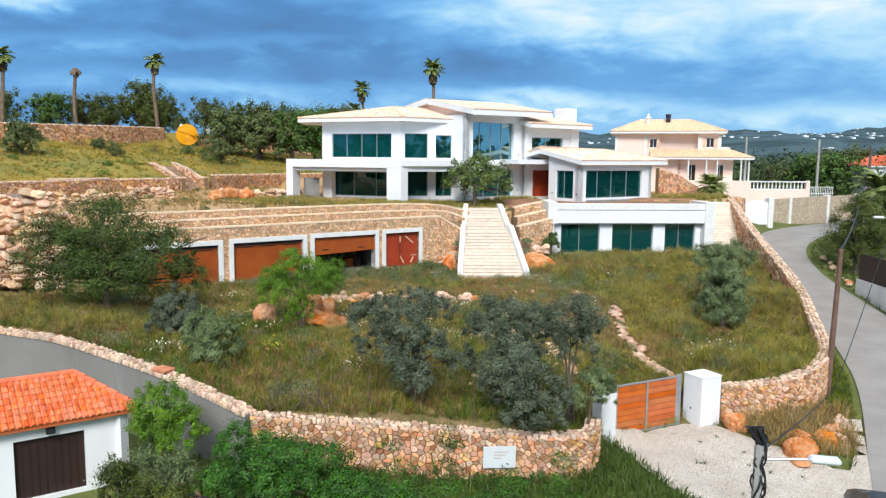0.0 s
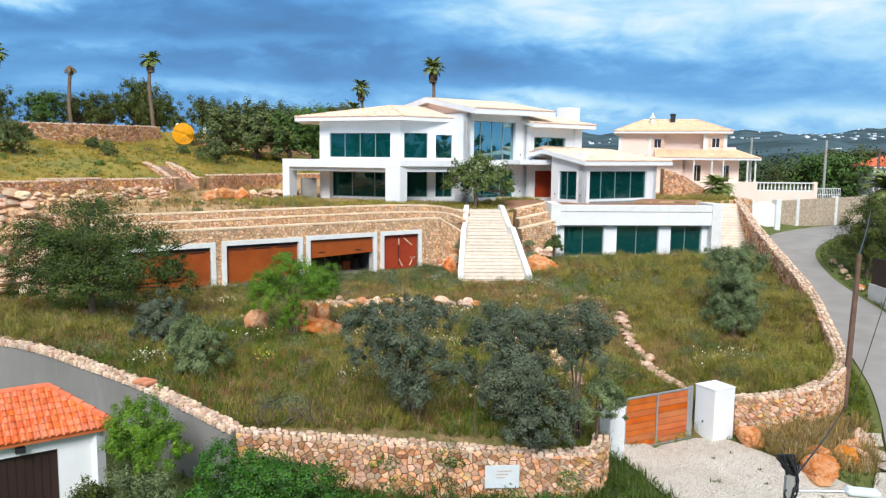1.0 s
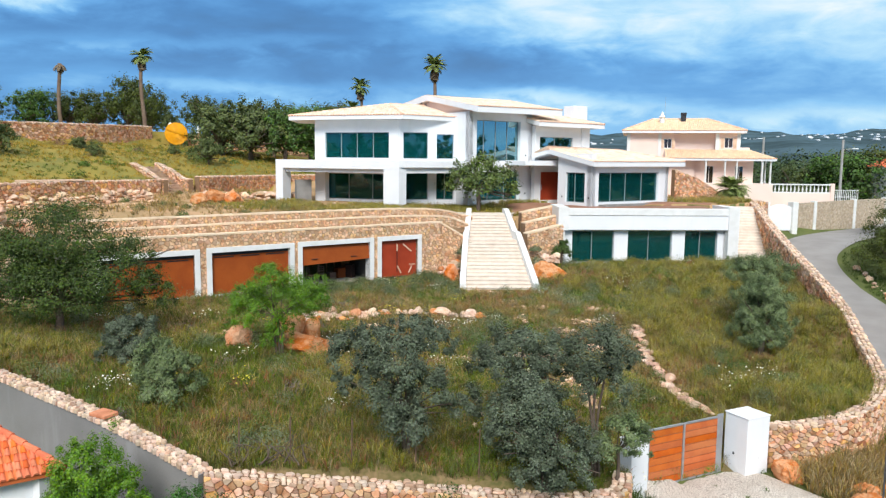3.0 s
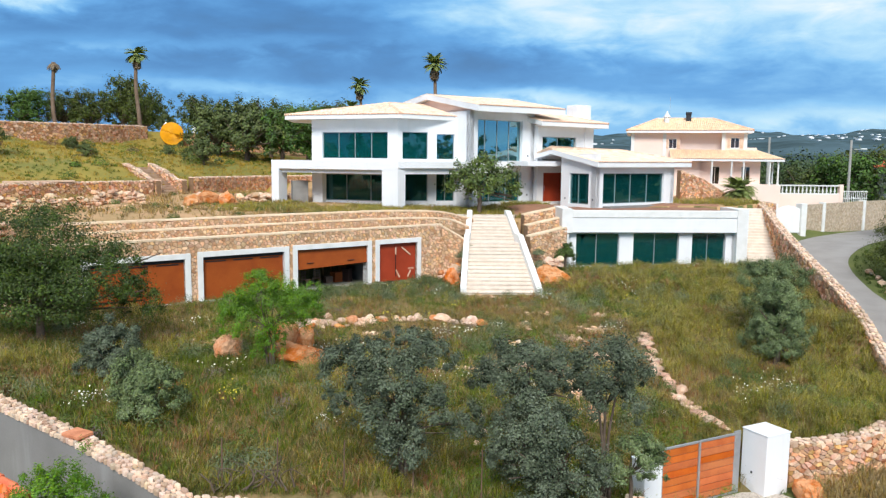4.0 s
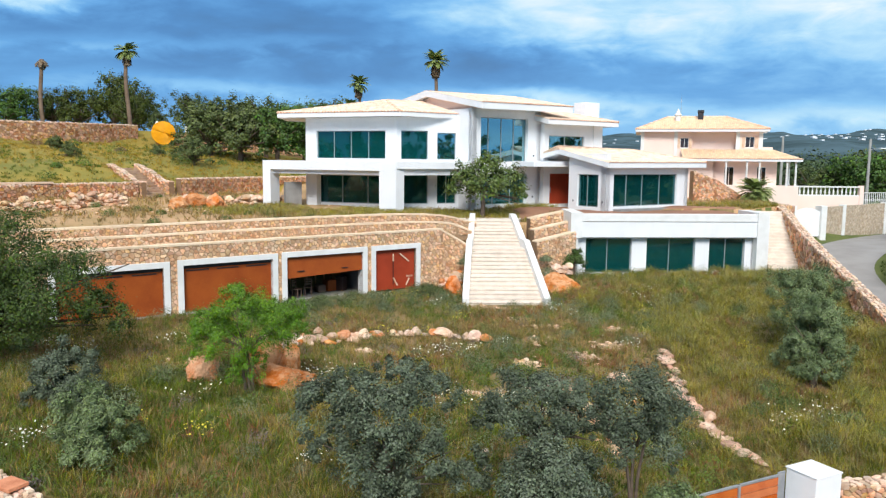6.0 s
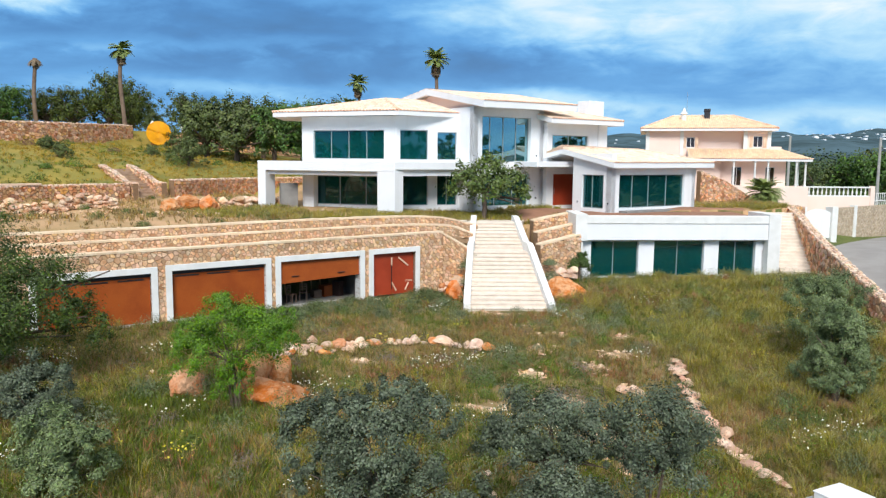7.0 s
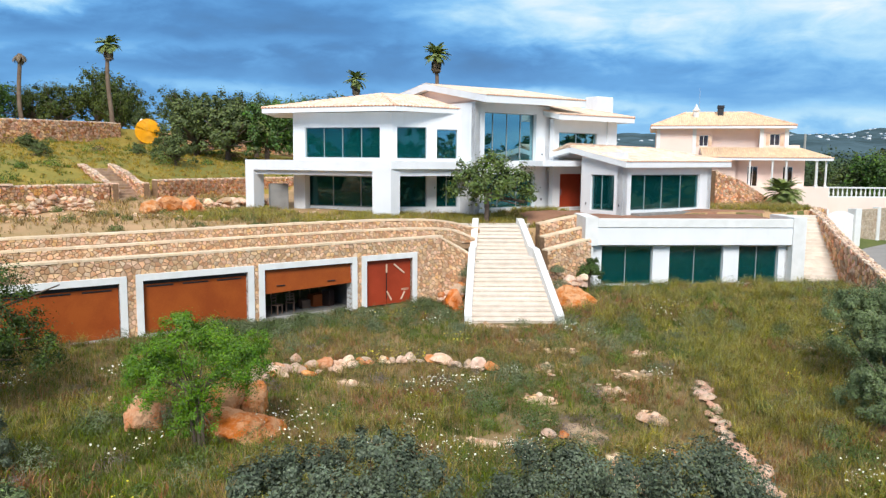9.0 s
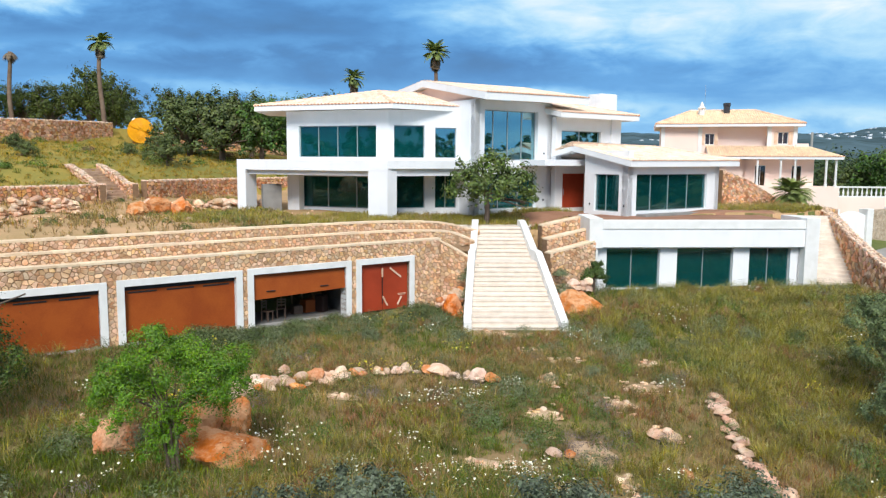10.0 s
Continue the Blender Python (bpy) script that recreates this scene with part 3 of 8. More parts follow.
draped("terrace_paving", [(4.3, 56.2), (7.1, 58.9), (19.6, 60.3), (20.2, 62.2), (17.2, 63.3), (10.5, 59.4), (6.8, 62.4), (4.0, 60.0)], mat("terrace_clay", (0.37, 0.19, 0.115), (0.27, 0.135, 0.08), scale=0.9, fine=20, bump=0.3), 0.05, "reddish clay terrace before the villa's entrance", "terrace", 0.4)
draped("cobbled_forecourt", COBBLE_POLY, cobble_mat(), 0.04, "pale limestone cobbles before the entrance gate", "pavement", 0.4)

# ---- rubble walls ----


def voronoi_cells(w, h, size, rng, keep=None):
    """Cells of a jittered pattern of stones on a w by h strip, as polygons."""
    seeds = []
    nj = max(2, int(round(h / (size * 0.74))))
    ni = max(2, int(round(w / size)))
    for j in range(-1, nj + 1):
        for i in range(-1, ni + 1):
            if rng.random() < 0.17:
                continue
            seeds.append(((i + 0.5 + 0.5 * (j % 2) + rng.uniform(-0.46, 0.46)) * w / ni, (j + 0.5 + rng.uniform(-0.44, 0.44)) * h / nj))
    grid = {}
    for k, (x, y) in enumerate(seeds):
        grid.setdefault((int(x // size), int(y // size)), []).append(k)
    out = []
    for k, (x, y) in enumerate(seeds):
        if not (0 <= x <= w and 0 <= y <= h) or (keep and not keep(x, y)):
            continue
        poly = [(max(0, x - size * 1.3), max(0, y - size * 1.3)), (min(w, x + size * 1.3), max(0, y - size * 1.3)), (min(w, x + size * 1.3), min(h, y + size * 1.3)), (max(0, x - size * 1.3), min(h, y + size * 1.3))]
        gx, gy = int(x // size), int(y // size)
        for a in range(gx - 2, gx + 3):
            for b in range(gy - 2, gy + 3):
                for m in grid.get((a, b), ()):
                    if m == k:
                        continue
                    ox, oy = seeds[m]
                    mx, my, nx, ny = (x + ox) / 2, (y + oy) / 2, ox - x, oy - y
                    cut = []
                    for p, q in zip(poly, poly[1:] + poly[:1]):
                        dp, dq = (p[0] - mx) * nx + (p[1] - my) * ny, (q[0] - mx) * nx + (q[1] - my) * ny
                        if dp <= 0:
                            cut.append(p)
                        if (dp < 0) != (dq < 0) and dp != dq:
                            t = dp / (dp - dq)
                            cut.append((lerp(p[0], q[0], t), lerp(p[1], q[1], t)))
                    poly = cut
                    if len(poly) < 3:
                        break
                if len(poly) < 3:
                    break
        if len(poly) >= 3:
            out.append(((x, y), poly))
    return out


def stone_mesh(poly, place, rng, proud, plain=False):
    """One stone: its outline set in from the joint, rounded towards a proud face."""
    if not plain:
        poly = [(lerp(p[0], q[0], t), lerp(p[1], q[1], t)) for p, q in zip(poly, poly[1:] + poly[:1]) for t in (0.11, 0.89)]
    cx, cy = sum(p[0] for p in poly) / len(poly), sum(p[1] for p in poly) / len(poly)
    rad = max(0.03, min(math.hypot(p[0] - cx, p[1] - cy) for p in poly))
    verts, faces = [], []
    n = len(poly)
    out = proud * rng.uniform(0.6, 1.3)
    tilt = rng.uniform(-0.2, 0.2), rng.uniform(-0.2, 0.2)
    rings = ((0.005, -0.02), (0.010 + rng.uniform(0.08, 0.22) * rad, out))
    for ring, (inset, depth) in enumerate(rings):
        for x, y in poly:
            d = math.hypot(x - cx, y - cy) or 1
            k = max(0.2, 1 - inset / d * 1.2)
            px_, py_ = cx + (x - cx) * k, cy + (y - cy) * k
            verts.append(place(px_, py_, depth + (tilt[0] * (px_ - cx) + tilt[1] * (py_ - cy) if ring else 0)))
    last = len(rings) - 1
    for r in range(last):
        for i in range(n):
            faces.append((r * n + i, r * n + (i + 1) % n, (r + 1) * n + (i + 1) % n, (r + 1) * n + i))
    verts.append(place(cx, cy, out * rng.uniform(0.85, 1.2)))
    for i in range(n):
        faces.append((last * n + i, last * n + (i + 1) % n, (last + 1) * n))
    return verts, faces


def rubble_face(owner, path, base, side, size, seed, thick, near=None, most=300, keep=None, proud=0.05, plain=False, material=None):
    """Stones on one face of a wall. near(s): which stretch is built stone by stone; the rest is joined."""
    rng = random.Random(seed)
    L = length(path)
    hmax = max(along(path, L * k / 40)[2] - base(*along(path, L * k / 40)[:2]) for k in range(41))
    jv, jf = [], []
    count = 0

    def place(s, h, d):
        x, y, z, dx, dy = along(path, min(max(s, 0), L - 1e-4))
        b = base(x, y)
        o = side * (thick / 2 + d)
        return (x + dy * o, y - dx * o, b + h * (z - b) / hmax)

    for (sx, sy), poly in voronoi_cells(L, hmax, size, rng, keep):
        v, f = stone_mesh(poly, place, rng, proud, plain)
        if side < 0:
            f = [q[::-1] for q in f]
        if near and near(sx) and count < most:
            raw("stone", v, f, STONE if material is None else GARAGE_STONE_SINGLE, owner)
            count += 1
        else:
            o = len(jv)
            jv += v
            jf += [tuple(i + o for i in q) for q in f]
    if jf:
        tagged(raw("stonework", jv, jf, material or STONE_I, owner), "joined rubble stones", kind="stuff")


def coping(owner, path, thick, seed, size=0.22, rise=0.05, material=None, rows=0):
    """Rough flat stones along the top of a wall, in uneven lanes."""
    rng = random.Random(seed)
    L = length(path)
    jv, jf = [], []
    lanes = rows or (3 if thick > 0.42 else 2)
    for k in range(lanes):
        s = -rng.uniform(0, size)
        while s < L - 0.04:
            w = size * rng.choice((0.6, 0.8, 1.0, 1.3)) * rng.uniform(0.8, 1.25)
            a0, a1 = max(0.0, s), min(L, s + w)
            s += w
            if a1 - a0 < 0.05:
                continue
            c = (k + 0.5) / lanes - 0.5 + rng.uniform(-0.03, 0.03)
            hw = 0.5 / lanes * rng.uniform(0.85, 1.12)
            top, skew = rise * rng.uniform(0.1, 1.8), rng.uniform(-0.25, 0.25)
            n = rng.choice((5, 6, 7))
            ring = []
            for m in range(n):
                an = math.tau * (m + rng.uniform(-0.25, 0.25)) / n
                ca, sa = math.cos(an), math.sin(an)
                g = 1 / max(abs(ca), abs(sa)) ** 0.7
                ring.append(((a0 + a1) / 2 + ca * g * (a1 - a0) * 0.47, (c + sa * g * hw * 0.95) * (thick + 0.08)))
            ca, cb = (a0 + a1) / 2, c * (thick + 0.08)
            o = len(jv)
            for inset, h in ((1.0, -0.08), (0.98, top * 0.55), (0.76, top)):
                for a, b in ring:
                    x, y, z, dx, dy = along(path, min(max(ca + (a - ca) * inset, 0), L - 1e-4))
                    off = cb + (b - cb) * inset
                    jv.append((x + dy * off, y - dx * off, z + h + (skew * (a - ca) * 0.4 if h > 0 else 0)))
            for r in (0, 1):
                for i in range(n):
                    jf.append((o + r * n + i, o + r * n + (i + 1) % n, o + (r + 1) * n + (i + 1) % n, o + (r + 1) * n + i))
            jf.append(tuple(o + 2 * n + i for i in range(n)))
    return raw("coping", jv, jf, material or COPING, owner, "pale rough coping stones")


def coping_band(owner, path, thick, seed, deep=0.07):
    """A thin level course of pale flat slabs, butted end to end."""
    rng = random.Random(seed)
    L = length(path)
    bm = bmesh.new()
    s0 = 0.0
    while s0 < L - 0.02:
        s1 = min(L, s0 + rng.uniform(0.5, 1.0))
        rise, out = rng.uniform(-0.012, 0.012), rng.uniform(0.03, 0.06)
        ends = []
        for q in (s0 + 0.004, s1 - 0.004):
            x, y, z, dx, dy = along(path, min(q, L - 1e-4))
            ends.append([bm.verts.new((x + dy * o, y - dx * o, z + h)) for o, h in ((-thick / 2, -0.02), (-thick / 2, deep + rise), (thick / 2 + out, deep + rise), (thick / 2 + out, -0.02))])
        for k in range(4):
            bm.faces.new((ends[0][k], ends[0][(k + 1) % 4], ends[1][(k + 1) % 4], ends[1][k]))
        bm.faces.new(ends[0][::-1])
        bm.faces.new(ends[1])
        s0 = s1
    bmesh.ops.recalc_face_normals(bm, faces=bm.faces)
    return part("coping", bm, PALE_COPING, owner, "thin pale coping slabs")


def wall_core(name, path, base, thick, material, owner, drop=0.35):
    bm = bmesh.new()
    n = max(2, int(length(path) / 0.6))
    L = length(path)
    rows = []
    for k in range(n + 1):
        x, y, z, dx, dy = along(path, L * k / n)
        b = base(x, y) - drop
        rows.append([bm.verts.new((x + dy * o, y - dx * o, h)) for o, h in ((-thick / 2, b), (-thick / 2, z), (thick / 2, z), (thick / 2, b))])
    for a, b in zip(rows, rows[1:]):
        for i in range(4):
            bm.faces.new((a[i], a[(i + 1) % 4], b[(i + 1) % 4], b[i]))
    bm.faces.new(rows[0][::-1])
    bm.faces.new(rows[-1])
    bmesh.ops.recalc_face_normals(bm, faces=bm.faces)
    return part(name, bm, material, owner)


def outside_z(x, y):
    d, zr = to_path(x, y, ROAD)
    w = min(1.0, max(0.0, (d - 2.9) / 2.5))
    return lerp(zr, spread(x, y, OUT_Z), w)


def rubble_wall(name, label, path, base, seed, sides, size=0.3, thick=0.45, near=None, most=300, cope=True, plain=False, material=None):
    owner = empty(name, label=label, category="wall", kind="structure")
    wall_core("core", path, base, thick, MORTAR, owner)
    for side in sides:
        rubble_face(owner, path, base, side, size, seed + side, thick, near if side == sides[0] else None, most, plain=plain, material=material)
    if cope:
        coping(owner, path, thick, seed + 5)
    return owner


rubble_wall("wall_front", "rubble limestone garden wall facing the road", WALL_FRONT, outside_z, 11, (1,), 0.195, near=lambda s: True, most=300)
left_wall = empty("wall_left", label="grey cement-rendered retaining wall with a rough stone top", category="wall", kind="structure")
wall_core("face", WALL_LEFT, lambda x, y: -2.7, 0.44, GREY_RENDER, left_wall)
coping(left_wall, [(x, y, z + 0.02) for x, y, z in WALL_LEFT], 0.5, 17, 0.15, 0.05, rows=4)
x, y, z, dx, dy = along(WALL_LEFT, length(WALL_LEFT) - 3.9)
brick = boxpart("clay_slab", (-0.3, 0.3, -0.24, 0.24, 0.0, 0.09), TILE_END, bevel=0.012)
brick.matrix_basis = pose(x, y, z + 0.08, 0, 2, math.degrees(math.atan2(dy, dx)) + 6)
tagged(brick, "flat terracotta slab lying on the wall's stone top", "slab")
rubble_wall("wall_gate_side", "curved rubble limestone wall beside the gate", WALL_ARC, outside_z, 13, (1, -1), 0.205, near=lambda s: True, most=300)
rubble_wall("wall_road_side", "long rubble limestone wall along the lane", WALL_ROAD, lambda x, y: outside_z(x, y) - 0.1, 14, (-1, 1), 0.32, near=lambda s: s < 9, most=150)

# ---- stepped garage wall ----
GARAGES = [(-5.1, 0.0, 2.2), (0.35, 5.38, 2.24), (5.6, 10.64, 2.27), (10.9, 14.17, 2.28)]
GFLOOR = -0.32


def garage_wall():
    owner = empty("wall_garages", label="stepped rubble limestone retaining wall over the garages", category="wall", kind="structure")
    T = 0.5
    path = [(*gpt(-6.4, T / 2), 2.92), (*gpt(15.8, T / 2), 3.05), (1.35, 51.6, 2.2)]
    # the front leaf is cut by the openings
    cuts = [(a + 0.28 + 6.4, b - 0.28 + 6.4, t - 0.28) for a, b, t in GARAGES]
    bm = bmesh.new()
    edges = [0.0] + [e for a, b, _ in cuts for e in (a, b)] + [22.2]
    for k in range(0, len(edges), 2):
        a, b = edges[k], edges[k + 1]
        prism(bm, [gpt(a - 6.4, 0), gpt(b - 6.4, 0), gpt(b - 6.4, T), gpt(a - 6.4, T)], -0.8, 2.9)
    for a, b, t in cuts:
        prism(bm, [gpt(a - 6.4, 0), gpt(b - 6.4, 0), gpt(b - 6.4, T), gpt(a - 6.4, T)], t, 2.9)
    prism(bm, [gpt(15.8, 0), (0.9, 51.2), (0.9, 51.7), gpt(15.8, T)], -0.8, lambda x, y: 2.95 - 1.0 * (x - gpt(15.8, 0)[0]) / (0.9 - gpt(15.8, 0)[0]))
    part("core", bm, PALE_MORTAR, owner)
    face = [(*gpt(-6.4, 0), 2.92), (*gpt(15.8, 0), 3.0)]

    def keep(s, h):
        z = -0.6 + h * 3.5 / 3.6
        return not any(a - 0.12 < s < b + 0.12 and z < t + 0.13 for a, b, t in cuts)

    rubble_face(owner, face, lambda x, y: -0.6, 1, 0.2, 31, 0.0, near=lambda s: s > 6, most=300, keep=keep, proud=0.03, plain=True, material=GARAGE_STONE)
    rubble_face(owner, [(*gpt(15.8, 0), 3.0), (0.9, 51.2, 1.95)], lambda x, y: -0.6, 1, 0.2, 32, 0.0, plain=True, material=GARAGE_STONE)
    coping_band(owner, [(*gpt(-6.4, T / 2), 2.90), (*gpt(15.8, T / 2), 2.96)], T, 33)
    coping_band(owner, [(*gpt(15.8, T / 2), 2.95), (0.9, 51.45, 1.95)], T, 34)
    for n, (b, z, end) in enumerate(((1.15, 3.35, (1.0, 52.8)), (1.85, 3.78, (1.25, 54.2)))):
        p = [(*gpt(-6.4 + n * 0.2, b), z - 0.04), (*gpt(14.6 - n * 0.4, b), z), (*end, z - 0.62)]
        p = curve_through(p, 8)
        wall_core("core", p, lambda x, y: 2.5, 0.4, PALE_MORTAR, owner, 0.3)
        rubble_face(owner, p, lambda x, y: 2.5, 1, 0.17, 35 + n, 0.4, proud=0.03, plain=True, material=GARAGE_STONE)
        coping_band(owner, p, 0.4, 40 + n)
    # soil between the tiers and over the garages
    bm = bmesh.new()
    for b0, b1, z in ((0.4, 1.0, 2.86), (1.3, 1.7, 3.3)):
        prism(bm, [gpt(-6.4, b0), gpt(16.2, b0), gpt(16.2, b1), gpt(-6.4, b1)], 2.5, z)
    prism(bm, [gpt(-6.6, 2.0), gpt(17, 2.0), gpt(17, 3.9), gpt(-6.6, 3.9)], 2.5, lambda x, y: spread(x, y, UPPER_Z) + 0.02)
    part("soil_strip", bm, SOIL_UPPER, owner)
    # the rooms behind the openings
    bm = bmesh.new()
    prism(bm, [gpt(-6.4, 0.5), gpt(15.8, 0.5), gpt(15.8, 6.0), gpt(-6.4, 6.0)], GFLOOR - 0.3, GFLOOR)
    prism(bm, [gpt(-6.4, 0.5), gpt(15.8, 0.5), gpt(15.8, 6.0), gpt(-6.4, 6.0)], 2.3, 2.48)
    prism(bm, [gpt(-6.4, 5.8), gpt(15.8, 5.8), gpt(15.8, 6.0), gpt(-6.4, 6.0)], GFLOOR, 2.3)
    for s in (-6.4, 0.1, 5.42, 10.7, 15.6):
        prism(bm, [gpt(s, 0.5), gpt(s + 0.15, 0.5), gpt(s + 0.15, 5.8), gpt(s, 5.8)], GFLOOR, 2.3)
    part("garage_room", bm, mat("dark_concrete", (0.20, 0.19, 0.18), (0.13, 0.125, 0.12), rough=0.95, scale=1.2, fine=20, bump=0.2), owner)
    return owner


garage_wall()


def framed(name, s0, s1, top, label, material):
    """A white opening frame with its door, standing on the garage front."""
    g = empty(name, (*gpt(s0, 0), GFLOOR), 38, label, "garage door", "garage doors")
    w, h, t = s1 - s0, top - GFLOOR, 0.28
    bm = bmesh.new()
    for b in ((0, t, -0.09, 0.5, -0.3, h), (w - t, w, -0.09, 0.5, -0.3, h), (t, w - t, -0.09, 0.5, h - t, h)):
        box(bm, *b, 0.008)
    part("surround", bm, WHITE_TRIM, g, "white painted surround")
    return g, w, h, t


for k, (s0, s1, top) in enumerate(GARAGES):
    if k < 2:
        g, w, h, t = framed("garage_door", s0, s1, top, "closed rust-red garage door in a white surround", RUST)
        d = boxpart("door_panel", (t, w - t, 0.16, 0.22, 0.02, h - t - 0.18), RUST, g)
        for j in range(3):
            x = t + (w - 2 * t) * (0.04 + 0.33 * j)
            boxpart("slat_vent", (x, x + 1.1, 0.13, 0.16, h - t - 0.30, h - t - 0.24), DARK_METAL, g)
        boxpart("threshold", (0, w, -0.25, 0.5, -0.12, 0.02), CONCRETE, g, "pale concrete sill")
        boxpart("guide", (t, w - t, 0.14, 0.24, h - t - 0.18, h - t), DARK_METAL, g)
    elif k == 2:
        g, w, h, t = framed("garage_door", s0, s1, top, "half-open tilted garage door, dark cluttered room behind", RUST)
        bm = bmesh.new()
        vs = [(t, 0.12, h - t - 0.05), (w - t, 0.12, h - t - 0.05), (w - t, 0.05, h - t - 0.98), (t, 0.05, h - t - 1.12)]
        lo = [bm.verts.new(v) for v in vs]
        hi = [bm.verts.new((v[0], v[1] + 0.07, v[2])) for v in vs]
        bm.faces.new(lo)
        bm.faces.new(hi[::-1])
        for i in range(4):
            bm.faces.new((lo[i], hi[i], hi[(i + 1) % 4], lo[(i + 1) % 4]))
        bmesh.ops.recalc_face_normals(bm, faces=bm.faces)
        part("door_panel", bm, RUST, g, "raised, sagging panel")
        for x in (t + 0.6, w - t - 1.3):
            boxpart("handle", (x, x + 0.42, 0.0, 0.05, h - t - 0.8, h - t - 0.76), DARK_METAL, g)
        boxpart("threshold", (0, w, -0.25, 0.5, -0.12, 0.02), CONCRETE, g)
    else:
        g, w, h, t = framed("boarded_door", s0, s1, top, "red double door with loose battens, in a white surround", RED_DOOR)
        m = w / 2 - 0.35
        for x0, x1 in ((t, m + t - 0.01), (m + t + 0.01, w - t)):
            d = boxpart("leaf", (x0, x1, 0.16, 0.22, 0.02, h - t), RED_DOOR, g)
        boxpart("lock_rail", (m + t - 0.05, m + t - 0.0, 0.13, 0.17, 0.3, h - t - 0.3), DARK_BROWN, g)
        for (x, z, ln, ang) in ((m + t - 0.03, h - 0.75, 0.42, 90), (m + t + 0.72, h - 0.8, 0.8, -38), (m + t + 0.12, 0.45, 0.55, -60), (m + t + 0.95, 0.4, 0.45, 60)):
            bat = part("batten", box(bmesh.new(), -ln / 2, ln / 2, -0.02, 0.02, -0.04, 0.04, 0.005), COPING, g, "bare wooden batten")
            bat.matrix_basis = pose(x, 0.13, z, 0, -ang, 0)
        for zz in (0.72, 0.66):
            boxpart("mail_slot", (w - t - 0.55, w - t - 0.1, 0.14, 0.17, zz, zz + 0.03), COPING, g)

# ---- stairs ----


def stairway():
    owner = empty("garden_stairs", (2.85, 46.45, -0.62), 3.0, "broad pale stone garden stairs between white kerbs", "stairs")

    def half(y):
        return 1.98 - 0.1 * y if y > 5.2 else 1.98 - 0.092 * y

    runs = [(0.0, 4.9, 0.0, 2.5, 14), (5.75, 8.35, 2.5, 3.87, 8)]
    for y0, y1, z0, z1, n in runs:
        for k in range(n):
            a, b, z = lerp(y0, y1, k / n), lerp(y0, y1, (k + 1) / n), lerp(z0, z1, (k + 1) / n)
            bm = bmesh.new()
            prism(bm, [(-half(a), a), (half(a), a), (half(b), b + 0.02), (-half(b), b + 0.02)], z0 - 0.5, z - 0.05)
            prism(bm, [(-half(a), a - 0.05), (half(a), a - 0.05), (half(b), b - 0.004), (-half(b), b - 0.004)], z - 0.04, z)
            part("step", bm, STEP, owner)
    bm = prism(bmesh.new(), [(-half(4.9), 4.9), (half(4.9), 4.9), (half(5.8), 5.75), (-half(5.8), 5.75)], 1.8, 2.5)
    part("landing", bm, STEP, owner)
    bm = prism(bmesh.new(), [(-half(8.35) - 0.3, 8.35), (half(8.35) + 0.5, 8.35), (half(8.35) + 0.9, 9.9), (-half(8.35) - 1.9, 9.5)], 3.2, 3.93)
    part("top_landing", bm, STEP, owner)
    for sgn in (-1, 1):
        bm = bmesh.new()
        pts = [(-0.35, 0.45), (0.0, 0.55), (4.9, 2.98), (5.75, 3.02), (8.45, 4.25), (9.0, 4.28)]
        lo = []
        hi = []
        for y, z in pts:
            i, o = sgn * half(max(0, y)), sgn * (half(max(0, y)) + 0.34)
            lo.append((bm.verts.new((i, y, z - 1.3 if y > 0 else -0.4)), bm.verts.new((o, y, z - 1.9 if y > 0 else -0.4))))
            hi.append((bm.verts.new((i, y, z)), bm.verts.new((o, y, z))))
        for k in range(len(pts) - 1):
            bm.faces.new((hi[k][0], hi[k][1], hi[k + 1][1], hi[k + 1][0]))
            bm.faces.new((lo[k][0], lo[k + 1][0], hi[k + 1][0], hi[k][0]))
            bm.faces.new((lo[k][1], hi[k][1], hi[k + 1][1], lo[k + 1][1]))
        for k in (0, -1):
            bm.faces.new((lo[k][0], hi[k][0], hi[k][1], lo[k][1]))
        bmesh.ops.recalc_face_normals(bm, faces=bm.faces)
        part("kerb", bm, WHITE_TRIM, owner, "white painted kerb")
    return owner


stairway()


def tiers_right():
    owner = empty("wall_tiers", label="stepped rubble limestone walls beside the garden stairs", category="wall", kind="structure")
    for n, (p, z) in enumerate((([(4.75, 51.5), (6.0, 52.3), (7.3, 53.1)], 2.25), ([(4.7, 52.7), (6.0, 53.4), (7.3, 54.0)], 2.85), ([(4.6, 54.2), (6.0, 54.8), (7.3, 55.2)], 3.45))):
        path = [(a, b, z + 0.5 * (a - 4.7) / 2.6) for a, b in p]
        wall_core("core", path, lambda x, y: -0.6, 0.45, MORTAR, owner, 0.2)
        rubble_face(owner, path, lambda x, y: -0.6 + n * 1.5, 1, 0.2, 51 + n, 0.45, plain=True, material=GARAGE_STONE)
        coping_band(owner, path, 0.45, 55 + n)
    bm = bmesh.new()
    prism(bm, [(4.7, 51.6), (7.3, 53.2), (7.3, 54.0), (4.7, 52.7)], -0.5, 2.2)
    prism(bm, [(4.7, 52.8), (7.3, 54.0), (7.3, 55.2), (4.6, 54.2)], -0.5, 2.85)
    part("soil_strip", bm, SOIL_UPPER, owner)


tiers_right()

# ---- building helpers ----


